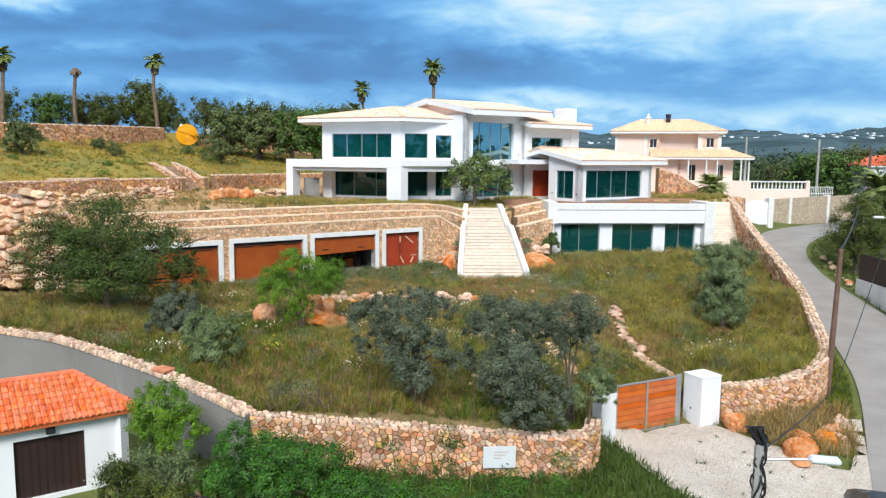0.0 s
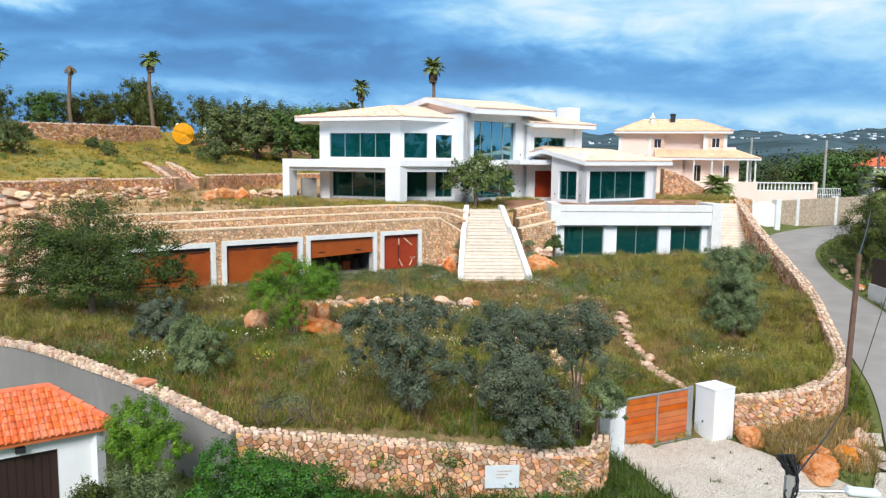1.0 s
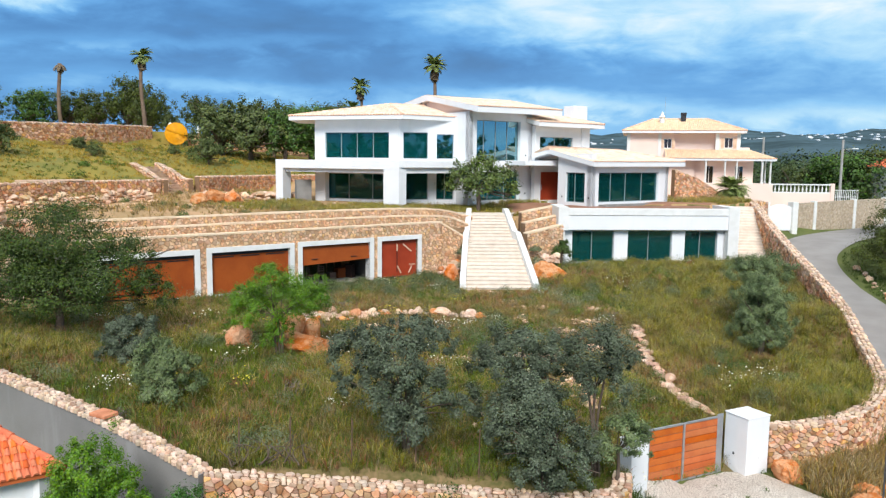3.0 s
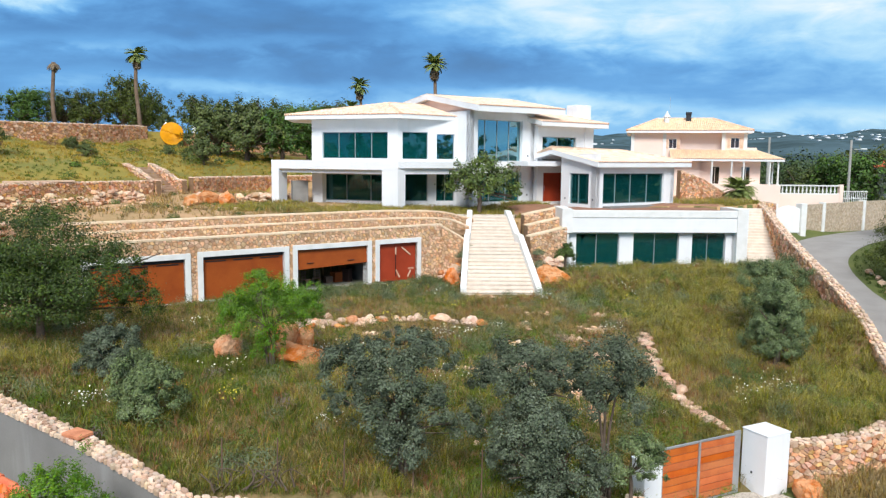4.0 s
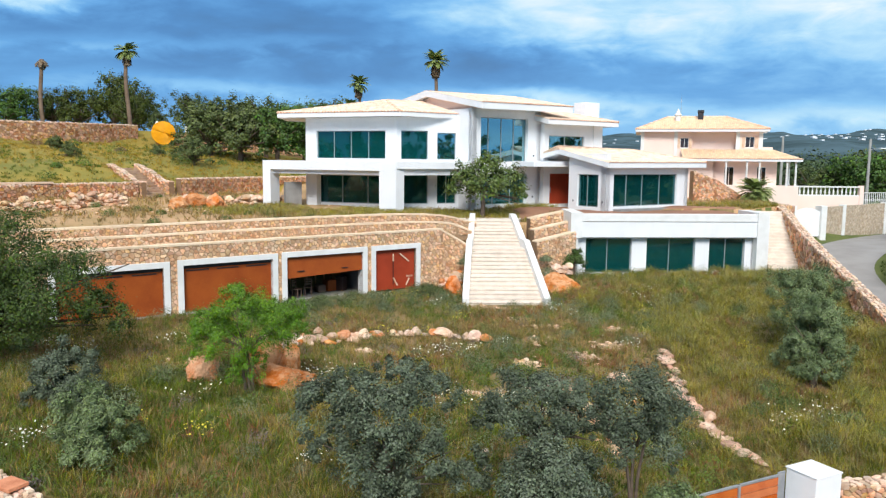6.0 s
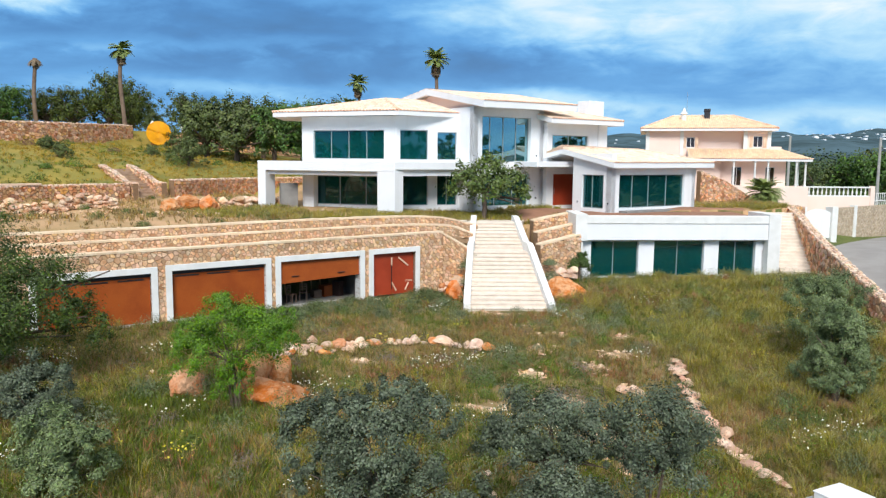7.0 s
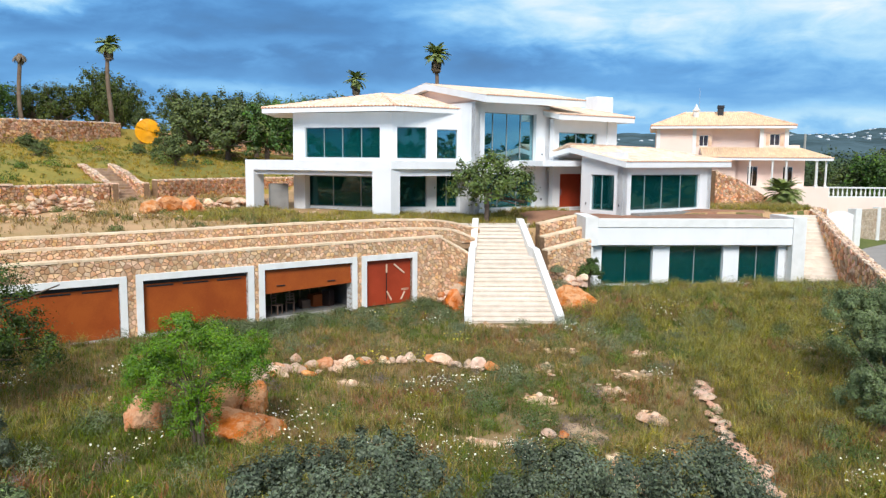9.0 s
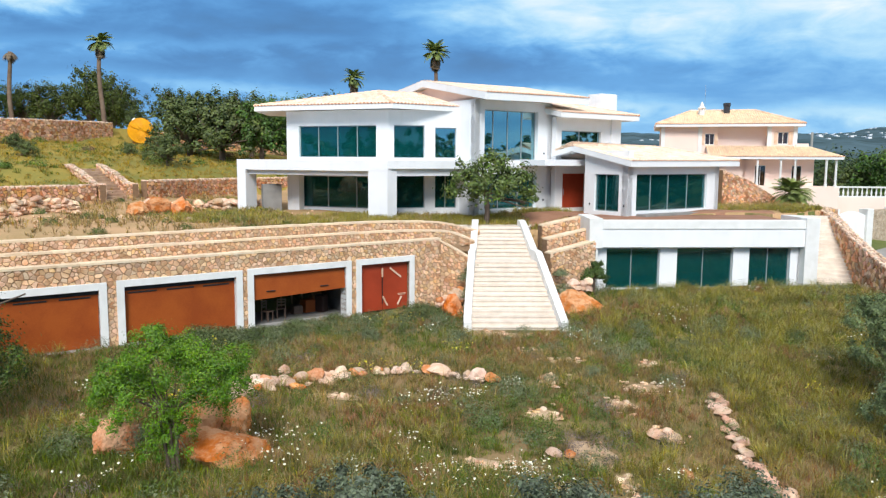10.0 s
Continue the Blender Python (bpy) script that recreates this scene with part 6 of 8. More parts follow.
def street_lamp(name, x, y, z, top, arm, label, wood=False, rz=0.0, reach=1.4, rad=0.12):
    p = empty(name, (x, y, z), rz, label, "street lamp" if arm else "pole")
    part("pole", tube(bmesh.new(), [(0, 0, -0.4), (0.0, 0, (top - z) * 0.5), (0.0, 0, top - z)], [rad * 1.15, rad, rad * 0.8], 8), POLE_WOOD if wood else CONCRETE, p)
    if arm:
        part("arm", tube(bmesh.new(), [(0, 0, arm - z), (reach * 0.5, 0, arm - z + 0.06), (reach, 0, arm - z + 0.1)], [0.03, 0.03, 0.03], 6), STEEL, p)
        bm = bmesh.new()
        box(bm, reach - 0.05, reach + 0.55, -0.13, 0.13, arm - z + 0.04, arm - z + 0.18, 0.05)
        part("lamp_head", bm, PLASTIC_WHITE, p)
    return p


street_lamp("street_lamp", 6.8, 13.3, -4.4, 1.15, 0.85, "concrete street lamp post wrapped with black cables", rz=-12, reach=1.0, rad=0.12)
cb = empty("cable_bundle", (6.8, 13.3, 1.1), 0, "tangled black cable bundle tied to the lamp post", "cables")
rng = random.Random(9)
for k in range(7):
    pts = [(rng.uniform(-0.14, 0.14), rng.uniform(-0.14, 0.14), -1.2 + 0.3 * j + rng.uniform(-0.05, 0.05)) for j in range(5)]
    pts += [(-0.05 - 0.06 * k + 0.1, 0, 0.45), (-0.15 + 0.05 * k, 0.05, 0.25), (0.12, 0.0, 0.0)]
    part("cable", tube(bmesh.new(), curve_through(pts, 4), [0.022] * (4 * 7 + 1), 5), DARK_METAL, cb)
street_lamp("utility_pole", 16.75, 30.55, -3.6, 3.3, 0, "leaning brown wooden utility pole by the lane", wood=True, rad=0.12)
bpy.data.objects["utility_pole"].matrix_basis = pose(16.75, 30.55, -3.6, 0, 1.5, 0)
street_lamp("street_lamp", 25.75, 42.0, -1.7, 4.95, 3.75, "tall grey street lamp by the white lane wall", rz=178, reach=0.75, rad=0.12)
street_lamp("street_lamp", 38.9, 80.0, 1.1, 9.4, 8.4, "grey street lamp at the bend of the lane", rz=-5, reach=0.95, rad=0.14)
street_lamp("utility_pole", 35.7, 92.0, 2.5, 10.0, 0, "plain grey pole behind the peach house", rad=0.15)
street_lamp("utility_pole", 41.7, 75.0, 0.6, 8.5, 0, "dark wooden pole above the trees", wood=True, rad=0.14)


def cable(a, b, sag, rad=0.016):
    pts = [(lerp(a[0], b[0], t), lerp(a[1], b[1], t), lerp(a[2], b[2], t) - sag * 4 * t * (1 - t)) for t in np.linspace(0, 1, 15)]
    return tagged(part("overhead_cable", tube(bmesh.new(), pts, [rad] * 15, 5), DARK_METAL), "thin dark overhead cable between the poles", "cable", "overhead cables")


cable((16.9, 30.55, 3.25), (41.7, 75.0, 8.2), 1.6, 0.035)
cable((38.9, 80.0, 8.6), (41.7, 75.0, 6.4), 0.3, 0.03)
cable((6.8, 13.3, 1.0), (16.75, 30.4, -3.1), 0.1, 0.022)
cable((16.9, 30.3, -3.0), (25.75, 42.0, 4.4), 0.2, 0.02)

# ---- across the lane ----
cw = empty("lane_house_wall", (26.25, 46.8, -1.2), -93, "low white wall with dark brown fence panels beside the lane", "wall")
boxpart("base_wall", (0, 9.0, 0, 0.25, -1.0, 0.75), WHITE_TRIM, cw)
for k in range(4):
    boxpart("fence_panel", (0.1 + 2.2 * k, 2.2 + 2.2 * k, 0.1, 0.15, 0.75, 2.4), DARK_BROWN, cw)
boxpart("pier", (4.2, 4.8, -0.05, 0.3, -1.0, 2.1), WHITE_TRIM, cw)
boxpart("roof_tiles", (3.0, 9.0, 0.2, 3.0, 2.2, 2.4), ORANGE_TILE, cw, "tiled lean-to roof")


def far_house(x, y, z, w, d, h, rz, label):
    f = empty("distant_house", (x, y, z), rz, label, "house")
    boxpart("wall", (0, w, 0, d, -1, h), WHITE, f)
    tiled("roof", f, [(-0.4, -0.4, h), (w + 0.4, -0.4, h), (w * 0.7, d / 2, h + 1.4), (w * 0.3, d / 2, h + 1.4)], (0, 1), ORANGE_TILE, 0.5, thick=0.2)
    tiled("roof", f, [(-0.4, d + 0.4, h), (-0.4, -0.4, h), (w * 0.3, d / 2, h + 1.4)], (0, 1), ORANGE_TILE, 0.5, thick=0.2)
    tiled("roof", f, [(w + 0.4, d + 0.4, h), (-0.4, d + 0.4, h), (w * 0.3, d / 2, h + 1.4), (w * 0.7, d / 2, h + 1.4)], (0, 1), ORANGE_TILE, 0.5, thick=0.2)
    for k in range(3):
        win = boxpart("window", (w * (0.2 + 0.28 * k), w * (0.2 + 0.28 * k) + 1.0, -0.03, 0.05, h - 2.2, h - 1.0), DARK_METAL, f)
    return f


def make_rail():
    f = empty("fence", (36.2, 76.0, 1.2), 12, "white railing fence at the end of the lane wall", "fence")
    for z in (2.6, 3.25):
        boxpart("rail", (0, 2.9, 0, 0.06, z, z + 0.06), WHITE_TRIM, f, bevel=0)
    for k in range(15):
        boxpart("baluster", (0.02 + 0.2 * k, 0.06 + 0.2 * k, 0.01, 0.05, 2.0 if k % 7 else 0.0, 3.25), WHITE_TRIM, f, bevel=0)


far_house(57.0, 104, 0.0, 13, 8, 6.6, 4, "white house with an orange roof beyond the trees")
make_rail()

# parked car, seen only by its roof
car = empty("parked_car", (12.9, 18.6, -4.0), 75, "dark parked car on the forecourt", "car")
bm = bmesh.new()
secs = [(-2.1, 0.45, 0.72), (-1.5, 0.5, 0.9), (-0.9, 0.5, 0.98), (-0.3, 0.5, 1.42), (0.8, 0.5, 1.45), (1.6, 0.5, 1.05), (2.1, 0.5, 0.95)]
rows = []
for x, lo, hi in secs:
    wtop = 0.55 if hi > 1.2 else 0.76
    rows.append([bm.verts.new((x, y, z)) for y, z in ((-0.82, lo - 0.2), (-0.85, 0.7), (-wtop, hi - 0.06), (-wtop * 0.7, hi), (wtop * 0.7, hi), (wtop, hi - 0.06), (0.85, 0.7), (0.82, lo - 0.2))])
for a, b in zip(rows, rows[1:]):
    for k in range(8):
        bm.faces.new((a[k], a[(k + 1) % 8], b[(k + 1) % 8], b[k]))
bm.faces.new(rows[0][::-1])
bm.faces.new(rows[-1])
bmesh.ops.recalc_face_normals(bm, faces=bm.faces)
part("body", bm, mat("dark_car_paint", (0.02, 0.022, 0.026), rough=0.25, bump=0, spec=0.5), car, smooth=False)
for x in (-1.35, 1.35):
    for y in (-0.8, 0.62):
        w_ = part("wheel", tube(bmesh.new(), [(x, y, 0.31), (x, y + 0.18, 0.31)], [0.31, 0.31], 16), DARK_METAL, car)

# ---- rocks ----


def rock_mesh(name, size, seed, material, flat=0.7, detail=2):
    """A broken stone: a ball cut by planes, then roughened."""
    r = random.Random(seed * 13 + 1)
    planes = []
    for _ in range(13):
        n = Vector((r.gauss(0, 1), r.gauss(0, 1), r.gauss(0, 1))).normalized()
        planes.append((n, r.uniform(0.62, 0.98)))
    bm = bmesh.new()
    bmesh.ops.create_icosphere(bm, subdivisions=detail, radius=1.0)
    rough = 0.05 if detail < 3 else 0.09
    for v in bm.verts:
        d = v.co.normalized()
        k = min([1.12] + [c / d.dot(n) for n, c in planes if d.dot(n) > 0.2])
        k *= 1 + rough * noise.noise(d * 2.6 + Vector((0, seed * 1.7, 0))) + rough * noise.noise(d * 7 + Vector((0, 0, seed))) + (0.05 * noise.noise(d * 17 + Vector((seed, 0, 0))) if detail > 3 else 0)
        if detail > 3:
            k *= 1 - 0.10 * max(0.0, math.sin(d.z * 9 + 3 * noise.noise(d * 1.5 + Vector((seed, 0, 0)))) - 0.55)
        v.co = Vector((d.x * size[0], d.y * size[1], d.z * size[2] * (flat if d.z < 0 else 1))) * k
    me = bpy.data.meshes.new(name)
    bm.to_mesh(me)
    bm.free()
    me.materials.append(material)
    return me


def boulder(x, y, size, seed, label, material=None, sink=0.25, detail=4, z=None, category="rock"):
    ob = new("boulder", rock_mesh("boulder", size, seed, material or ROCK, detail=detail))
    ob.matrix_basis = pose(x, y, (height(x, y) if z is None else z) + size[2] * (0.5 - sink), 0, 0, seed * 57)
    return tagged(ob, label, category, "garden boulders")


boulder(-8.0, 31.3, (0.6, 0.5, 0.68), 1, "rounded orange limestone boulder in the grass")
boulder(-5.45, 31.4, (0.8, 1.15, 0.66), 2, "broad pinkish orange boulder under the almond tree")
boulder(-6.4, 32.8, (0.6, 0.65, 1.05), 3, "upright orange limestone boulder")
boulder(-5.7, 33.2, (0.5, 0.5, 0.8), 4, "weathered orange boulder behind the tree")
boulder(0.0, 48.9, (0.75, 0.7, 0.8), 5, "bright orange rock at the foot of the stairs")
boulder(6.2, 49.6, (1.1, 0.9, 0.85), 6, "pink-orange rock beside the stairs", z=-0.3)
boulder(12.7, 24.0, (0.95, 0.6, 0.55), 7, "rough orange boulder at the forecourt edge")
boulder(14.1, 25.3, (0.5, 0.45, 0.6), 8, "pinkish boulder below the curved wall")
boulder(15.0, 26.4, (0.5, 0.4, 0.55), 9, "pale orange boulder beside the lane")
boulder(11.3, 26.3, (0.55, 0.5, 0.6), 10, "orange rock by the gate pillar")
boulder(13.1, 25.2, (0.5, 0.45, 0.5), 17, "small orange rock in the planted bed")
boulder(15.7, 27.3, (0.45, 0.5, 0.5), 18, "pale pinkish rock at the end of the planted bed", PALE_ROCK)
boulder(14.9, 25.7, (0.5, 0.42, 0.45), 19, "rough pinkish rock edging the planted bed", PALE_ROCK)
boulder(-17.8, 55.4, (1.0, 0.6, 0.55), 11, "flat orange boulder on the terrace")
boulder(-16.2, 57.0, (1.1, 0.7, 0.8), 12, "pale orange boulder on the terrace")
boulder(-17.2, 56.5, (0.8, 0.6, 0.8), 13, "orange boulder in the terrace rock pile")
boulder(-30.5, 40.0, (1.6, 1.2, 1.5), 14, "large orange boulder on the bank")
boulder(-27.5, 38.5, (1.4, 1.0, 1.2), 15, "orange boulder at the edge of the bank")


def rock_rows():
    """Loose stones: rows along the terraces, the ring in the garden and the path's kerb."""
    rng = random.Random(21)
    protos = [rock_mesh("loose_stone", (1, rng.uniform(0.7, 1), rng.uniform(0.55, 0.8)), 30 + k, PALE_ROCK if k % 8 else ROCK, detail=2) for k in range(10)]

    small = [rock_mesh("rubble", (1, rng.uniform(0.7, 1), rng.uniform(0.55, 0.8)), 70 + k, PALE_ROCK, detail=1) for k in range(8)]
    jv, jf = [], []

    flats = [rock_mesh("kerb_stone", (1, rng.uniform(0.65, 0.9), rng.uniform(0.4, 0.55)), 50 + k, PINK_ROCK if k % 3 else PALE_ROCK, detail=2) for k in range(6)]

    def row(path, n, size, group, label, jitter, lift=0.0, stack=1, joined=False, kinds=protos):
        L = length(path)
        for k in range(n):
            x, y, z, dx, dy = along(path, L * (k + rng.uniform(0.2, 0.8)) / n)
            x, y = x + rng.gauss(0, jitter), y + rng.gauss(0, jitter)
            s = size * rng.choice((0.55, 0.8, 1.0, 1.25)) * rng.uniform(0.8, 1.2)
            for m in range(stack):
                me = rng.choice(small if joined and size < 0.2 else kinds)
                m4 = pose(x + rng.uniform(-0.1, 0.1), y, height(x, y) + s * 0.45 + lift + m * s * 0.9, rng.uniform(-15, 15), rng.uniform(-15, 15), rng.uniform(0, 360)) @ Matrix.Diagonal((s, s, s, 1))
                if joined:
                    o = len(jv)
                    jv.extend(m4 @ v.co for v in me.vertices)
                    jf.extend(tuple(o + i for i in p.vertices) for p in me.polygons)
                    continue
                ob = new("loose_stone", me)
                ob.matrix_basis = m4
                tagged(ob, label, "stone", group)

    row(curve_through([(-6.6, 35.8, 0), (-5.6, 38.0, 0), (-3.5, 39.6, 0), (-0.8, 40.2, 0), (1.6, 39.0, 0)]), 46, 0.31, "stone ring", "pale loose limestone in a garden border", 0.10, 0.08)
    row(curve_through([(-6.8, 35.4, 0), (-6.0, 37.5, 0), (-4.6, 38.9, 0)]), 40, 0.23, "stone ring", "pale loose limestone in a garden border", 0.45, 0.10)
    row(curve_through([(8.9, 38.2, 0), (8.9, 36.2, 0), (8.75, 34.6, 0), (8.8, 32.4, 0), (9.1, 30.6, 0), (9.8, 29.2, 0)]), 74, 0.23, "path kerb", "flat pinkish stone edging the old path", 0.09, 0.02, kinds=flats)
    row(curve_through([(-36, 40.6, 0), (-29.6, 46.0, 0), (-24.4, 50.6, 0), (-20.9, 54.6, 0)]), 150, 0.25, "terrace stones", "tumbled pale orange terrace stone", 0.1, 0.0, 3, True)
    row(curve_through([(-18.2, 56.6, 0), (-15.0, 59.0, 0), (-12.5, 61.5, 0)]), 70, 0.28, "terrace stones", "tumbled pale orange terrace stone", 0.35, 0.0, 2, True)
    row(curve_through([(-30, 43, 0), (-22, 49.5, 0), (-14, 54.5, 0), (-9, 57, 0)]), 330, 0.10, "terrace stones", "tumbled pale orange terrace stone", 1.1, 0.0, 1, True)
    row(curve_through([(-19.5, 43.0, 0), (-12, 48.5, 0), (-6, 53.0, 0)]), 90, 0.13, "terrace stones", "tumbled pale orange terrace stone", 0.35, 0.0, 1, True)
    row([(-0.3, 49.2, 0), (0.2, 50.4, 0), (0.6, 51.2, 0)], 26, 0.24, "stair rocks", "orange rockery stone beside the stairs", 0.3, 0.25, 2)
    row([(5.6, 49.9, 0), (6.6, 51.2, 0)], 12, 0.26, "stair rocks", "orange rockery stone beside the stairs", 0.3, 0.3, 2)
    row([(-30, 35.9, 0), (-26, 36.3, 0), (-22.5, 36.6, 0), (-20.8, 37.2, 0)], 60, 0.42, "bank rocks", "rough orange rock on the bank", 0.45, 0.2, 5, True)
    row([(-30, 38.2, 0), (-25, 38.5, 0), (-21.2, 39.6, 0)], 60, 0.40, "bank rocks", "rough orange rock on the bank", 0.4, 0.1, 3, True)
    row([(27.9, 54.5, 0), (27.0, 51, 0), (26.7, 48, 0)], 16, 0.24, "verge stones", "pale stone along the lane verge", 0.2)
    row([(2.2, 27, 0), (5.5, 33, 0), (3.5, 41, 0)], 16, 0.2, "stray stones", "stray pale stone in the grass", 1.5)
    tagged(raw("terrace_rocks", jv, jf, PALE_ROCK_I), "tumbled rows of pale orange rocks on the terrace", "rocks", kind="stuff")


rock_rows()

# ---- plants ----
LEAF_CAROB = leaf_mat("carob_leaf", (0.14, 0.175, 0.11), (0.050, 0.067, 0.040), 0.4)
LEAF_OLIVE = leaf_mat("olive_leaf", (0.205, 0.27, 0.12), (0.088, 0.13, 0.052), 0.38)
LEAF_BRIGHT = leaf_mat("almond_leaf", (0.145, 0.30, 0.018), (0.058, 0.145, 0.009), 0.38)
LEAF_DARK = leaf_mat("oak_leaf", (0.105, 0.137, 0.028), (0.034, 0.052, 0.013), 0.42)
LEAF_MID = leaf_mat("shrub_leaf", (0.095, 0.150, 0.040), (0.04, 0.072, 0.02), 0.4)
LEAF_LUSH = leaf_mat("lush_leaf", (0.060, 0.185, 0.024), (0.019, 0.068, 0.011), 0.4)
LEAF_FAR = leaf_mat("far_leaf", (0.105, 0.14, 0.036), (0.042, 0.064, 0.020), 0.38)
LEAF_PALM = leaf_mat("palm_leaf", (0.26, 0.32, 0.10), (0.13, 0.175, 0.05), 0.3)
LEAF_PALM_DRY = leaf_mat("dry_palm_leaf", (0.23, 0.175, 0.11), (0.12, 0.09, 0.06), 0.3)
LEAF_FIG = leaf_mat("fig_leaf", (0.15, 0.21, 0.06), (0.07, 0.11, 0.03), 0.4)
DRY_TWIG = leaf_mat("dry_twig", (0.26, 0.15, 0.09), (0.16, 0.09, 0.055), 0.3)


def leaf_cloud(name, centres, size, rng, material, parent=None, label="", aspect=0.5, upward=0.3, facing=None):
    """One mesh of many small leaves at the given centres, turned towards facing where it is given."""
    n = len(centres)
    a = rng.normal(size=(n, 3))
    if facing is not None:
        a = a * 0.42 + facing
    a[:, 2] += upward
    a /= np.linalg.norm(a, axis=1)[:, None]
    t = rng.normal(size=(n, 3))
    t -= (t * a).sum(1)[:, None] * a
    t /= np.linalg.norm(t, axis=1)[:, None] + 1e-9
    b = np.cross(a, t)
    s = size * rng.uniform(0.6, 1.35, n)[:, None]
    v = np.stack([centres - t * s * 0.5, centres + b * s * aspect * 0.5 + a * s * 0.08, centres + t * s * 0.5, centres - b * s * aspect * 0.5 + a * s * 0.08], 1).reshape(-1, 3)
    me = bpy.data.meshes.new(name)
    me.vertices.add(4 * n)
    me.vertices.foreach_set("co", v.astype(np.float32).ravel())
    me.loops.add(4 * n)
    me.loops.foreach_set("vertex_index", np.arange(4 * n, dtype=np.int32))
    me.polygons.add(n)
    me.polygons.foreach_set("loop_start", np.arange(0, 4 * n, 4, dtype=np.int32))
    me.polygons.foreach_set("loop_total", np.full(n, 4, dtype=np.int32))
    me.update()
    me.materials.append(material)
    ob = new(name, me)
    ob.parent = parent
    if label:
        tagged(ob, label)
    return ob


def crown_points(blobs, n, rng, clumps=90, spread_=0.16, hollow=0.45):
    """Leaf places: clumps near the shells of several lobes, with gaps between them."""
    vol = np.array([b[3] * b[4] * b[5] for b in blobs]) ** 0.67
    out, ways = [], []
    for blob, share in zip(blobs, vol / vol.sum()):
        c, r = np.array(blob[:3]), np.array(blob[3:6])
        k = max(6, int(clumps * share))
        d = rng.normal(size=(k, 3))
        d /= np.linalg.norm(d, axis=1)[:, None]
        d[:, 2] = np.where(d[:, 2] < -0.55, -d[:, 2], d[:, 2])
        rad = hollow + (1 - hollow) * rng.uniform(0, 1, k) ** 0.45
        rad *= 1 + 0.18 * rng.normal(size=k)
        cc = c + d * r * rad[:, None]
        m = int(n * share)
        pick = rng.integers(0, k, m)
        off = rng.normal(size=(m, 3))
        out.append(cc[pick] + off * r.mean() * spread_ * rng.uniform(0.5, 1.3, k)[pick][:, None])
        ways.append(0.75 * off / np.linalg.norm(off, axis=1)[:, None] + 0.6 * d[pick])
    return np.concatenate(out), np.concatenate(ways)


def make_tree(name, x, y, blobs, n, leaf, material, label, category="tree", trunk=0.16, bark=None, seed=0, group="", lean=(0, 0), clumps=90, z=None, spread_=0.16, aspect=0.5, fork=0.45, trunks=1, hollow=0.45):
    """A tree: tapered trunk, limbs to each lobe, and a crown of leaves. blobs are relative to the foot."""
    rng = np.random.default_rng(seed + 100)
    t = empty(name, (x, y, height(x, y) if z is None else z), 0, label, category, group)
    if trunk:
        bm = bmesh.new()
        low = min(b[2] - b[5] for b in blobs)
        top = max(b[2] for b in blobs)
        h = max(0.3, lerp(low, top, fork) if low > 0.3 else top * 0.35)
        for k in range(trunks):
            f = (lean[0] + 0.25 * (k - (trunks - 1) / 2), lean[1])
            foot = [(0.1 * k, 0, -0.3), (f[0] * 0.35 + rng.uniform(-0.05, 0.05) * h, f[1] * 0.3, h * 0.5), (f[0], f[1], h)]
            tube(bm, curve_through(foot, 4), list(np.linspace(trunk * 1.25, trunk * 0.75, 9)), 8)
        for b in blobs:
            for j in range(3):
                e = np.array(b[:3]) + rng.normal(size=3) * np.array(b[3:6]) * 0.42
                mid = (lerp(lean[0], e[0], 0.5) + rng.uniform(-0.12, 0.12), lerp(lean[1], e[1], 0.5) + rng.uniform(-0.12, 0.12), lerp(h, e[2], 0.55))
                tube(bm, curve_through([(lean[0], lean[1], h * 0.92), mid, tuple(e)], 3), list(np.linspace(trunk * 0.55, trunk * 0.14, 7)), 5)
        part("trunk", bm, bark or BARK, t, smooth=True)
    places, ways = crown_points(blobs, n, rng, clumps, spread_, hollow)
    leaf_cloud("crown", places, leaf, rng, material, t, aspect=aspect, upward=0.25, facing=ways)
    return t


# garden trees
make_tree("carob_tree", -15.6, 32.0, [(-2.2, 0, 2.6, 2.0, 1.8, 1.7), (0.2, 0.3, 3.4, 2.1, 1.9, 1.9), (2.4, -0.2, 2.3, 2.0, 1.8, 1.7), (0.6, -1.0, 1.7, 2.6, 1.6, 1.2), (3.6, 0.2, 1.5, 1.1, 1.1, 1.0), (-1.0, 0.4, 1.4, 2.6, 1.6, 1.1), (-0.4, 0.2, 2.4, 1.9, 1.5, 1.3)], 74000, 0.10, leaf_mat("spray_leaf", (0.080, 0.130, 0.028), (0.024, 0.044, 0.010), 0.45), "large spreading dark green tree beside the garages", seed=1, trunk=0.15, clumps=520, spread_=0.12, aspect=0.42, hollow=0.4)
make_tree("almond_tree", -6.3, 30.3, [(-0.9, 0, 1.7, 1.05, 0.95, 0.8), (0.8, 0.1, 1.9, 1.05, 0.9, 0.85), (0.0, 0, 2.7, 0.95, 0.9, 0.8), (1.2, -0.1, 2.5, 0.85, 0.8, 0.6), (-1.2, 0.2, 2.4, 0.7, 0.7, 0.6), (0.1, -0.2, 0.9, 0.6, 0.6, 0.6), (-0.4, 0, 3.2, 0.5, 0.5, 0.4)], 44000, 0.062, LEAF_BRIGHT, "young bright green almond tree with several stems", seed=2, trunk=0.045, clumps=330, spread_=0.125, trunks=3, aspect=0.42)
make_tree("wild_bush", -10.7, 27.6, [(0, 0, 0.95, 0.9, 0.85, 0.9), (-0.5, 0.1, 0.7, 0.65, 0.6, 0.7), (0.5, 0, 0.6, 0.65, 0.6, 0.65), (0, -0.2, 0.4, 1.0, 0.8, 0.4)], 28000, 0.065, LEAF_CAROB, "dense dark grey-green bush in the grass", "bush", trunk=0.05, seed=3, clumps=90, spread_=0.12)
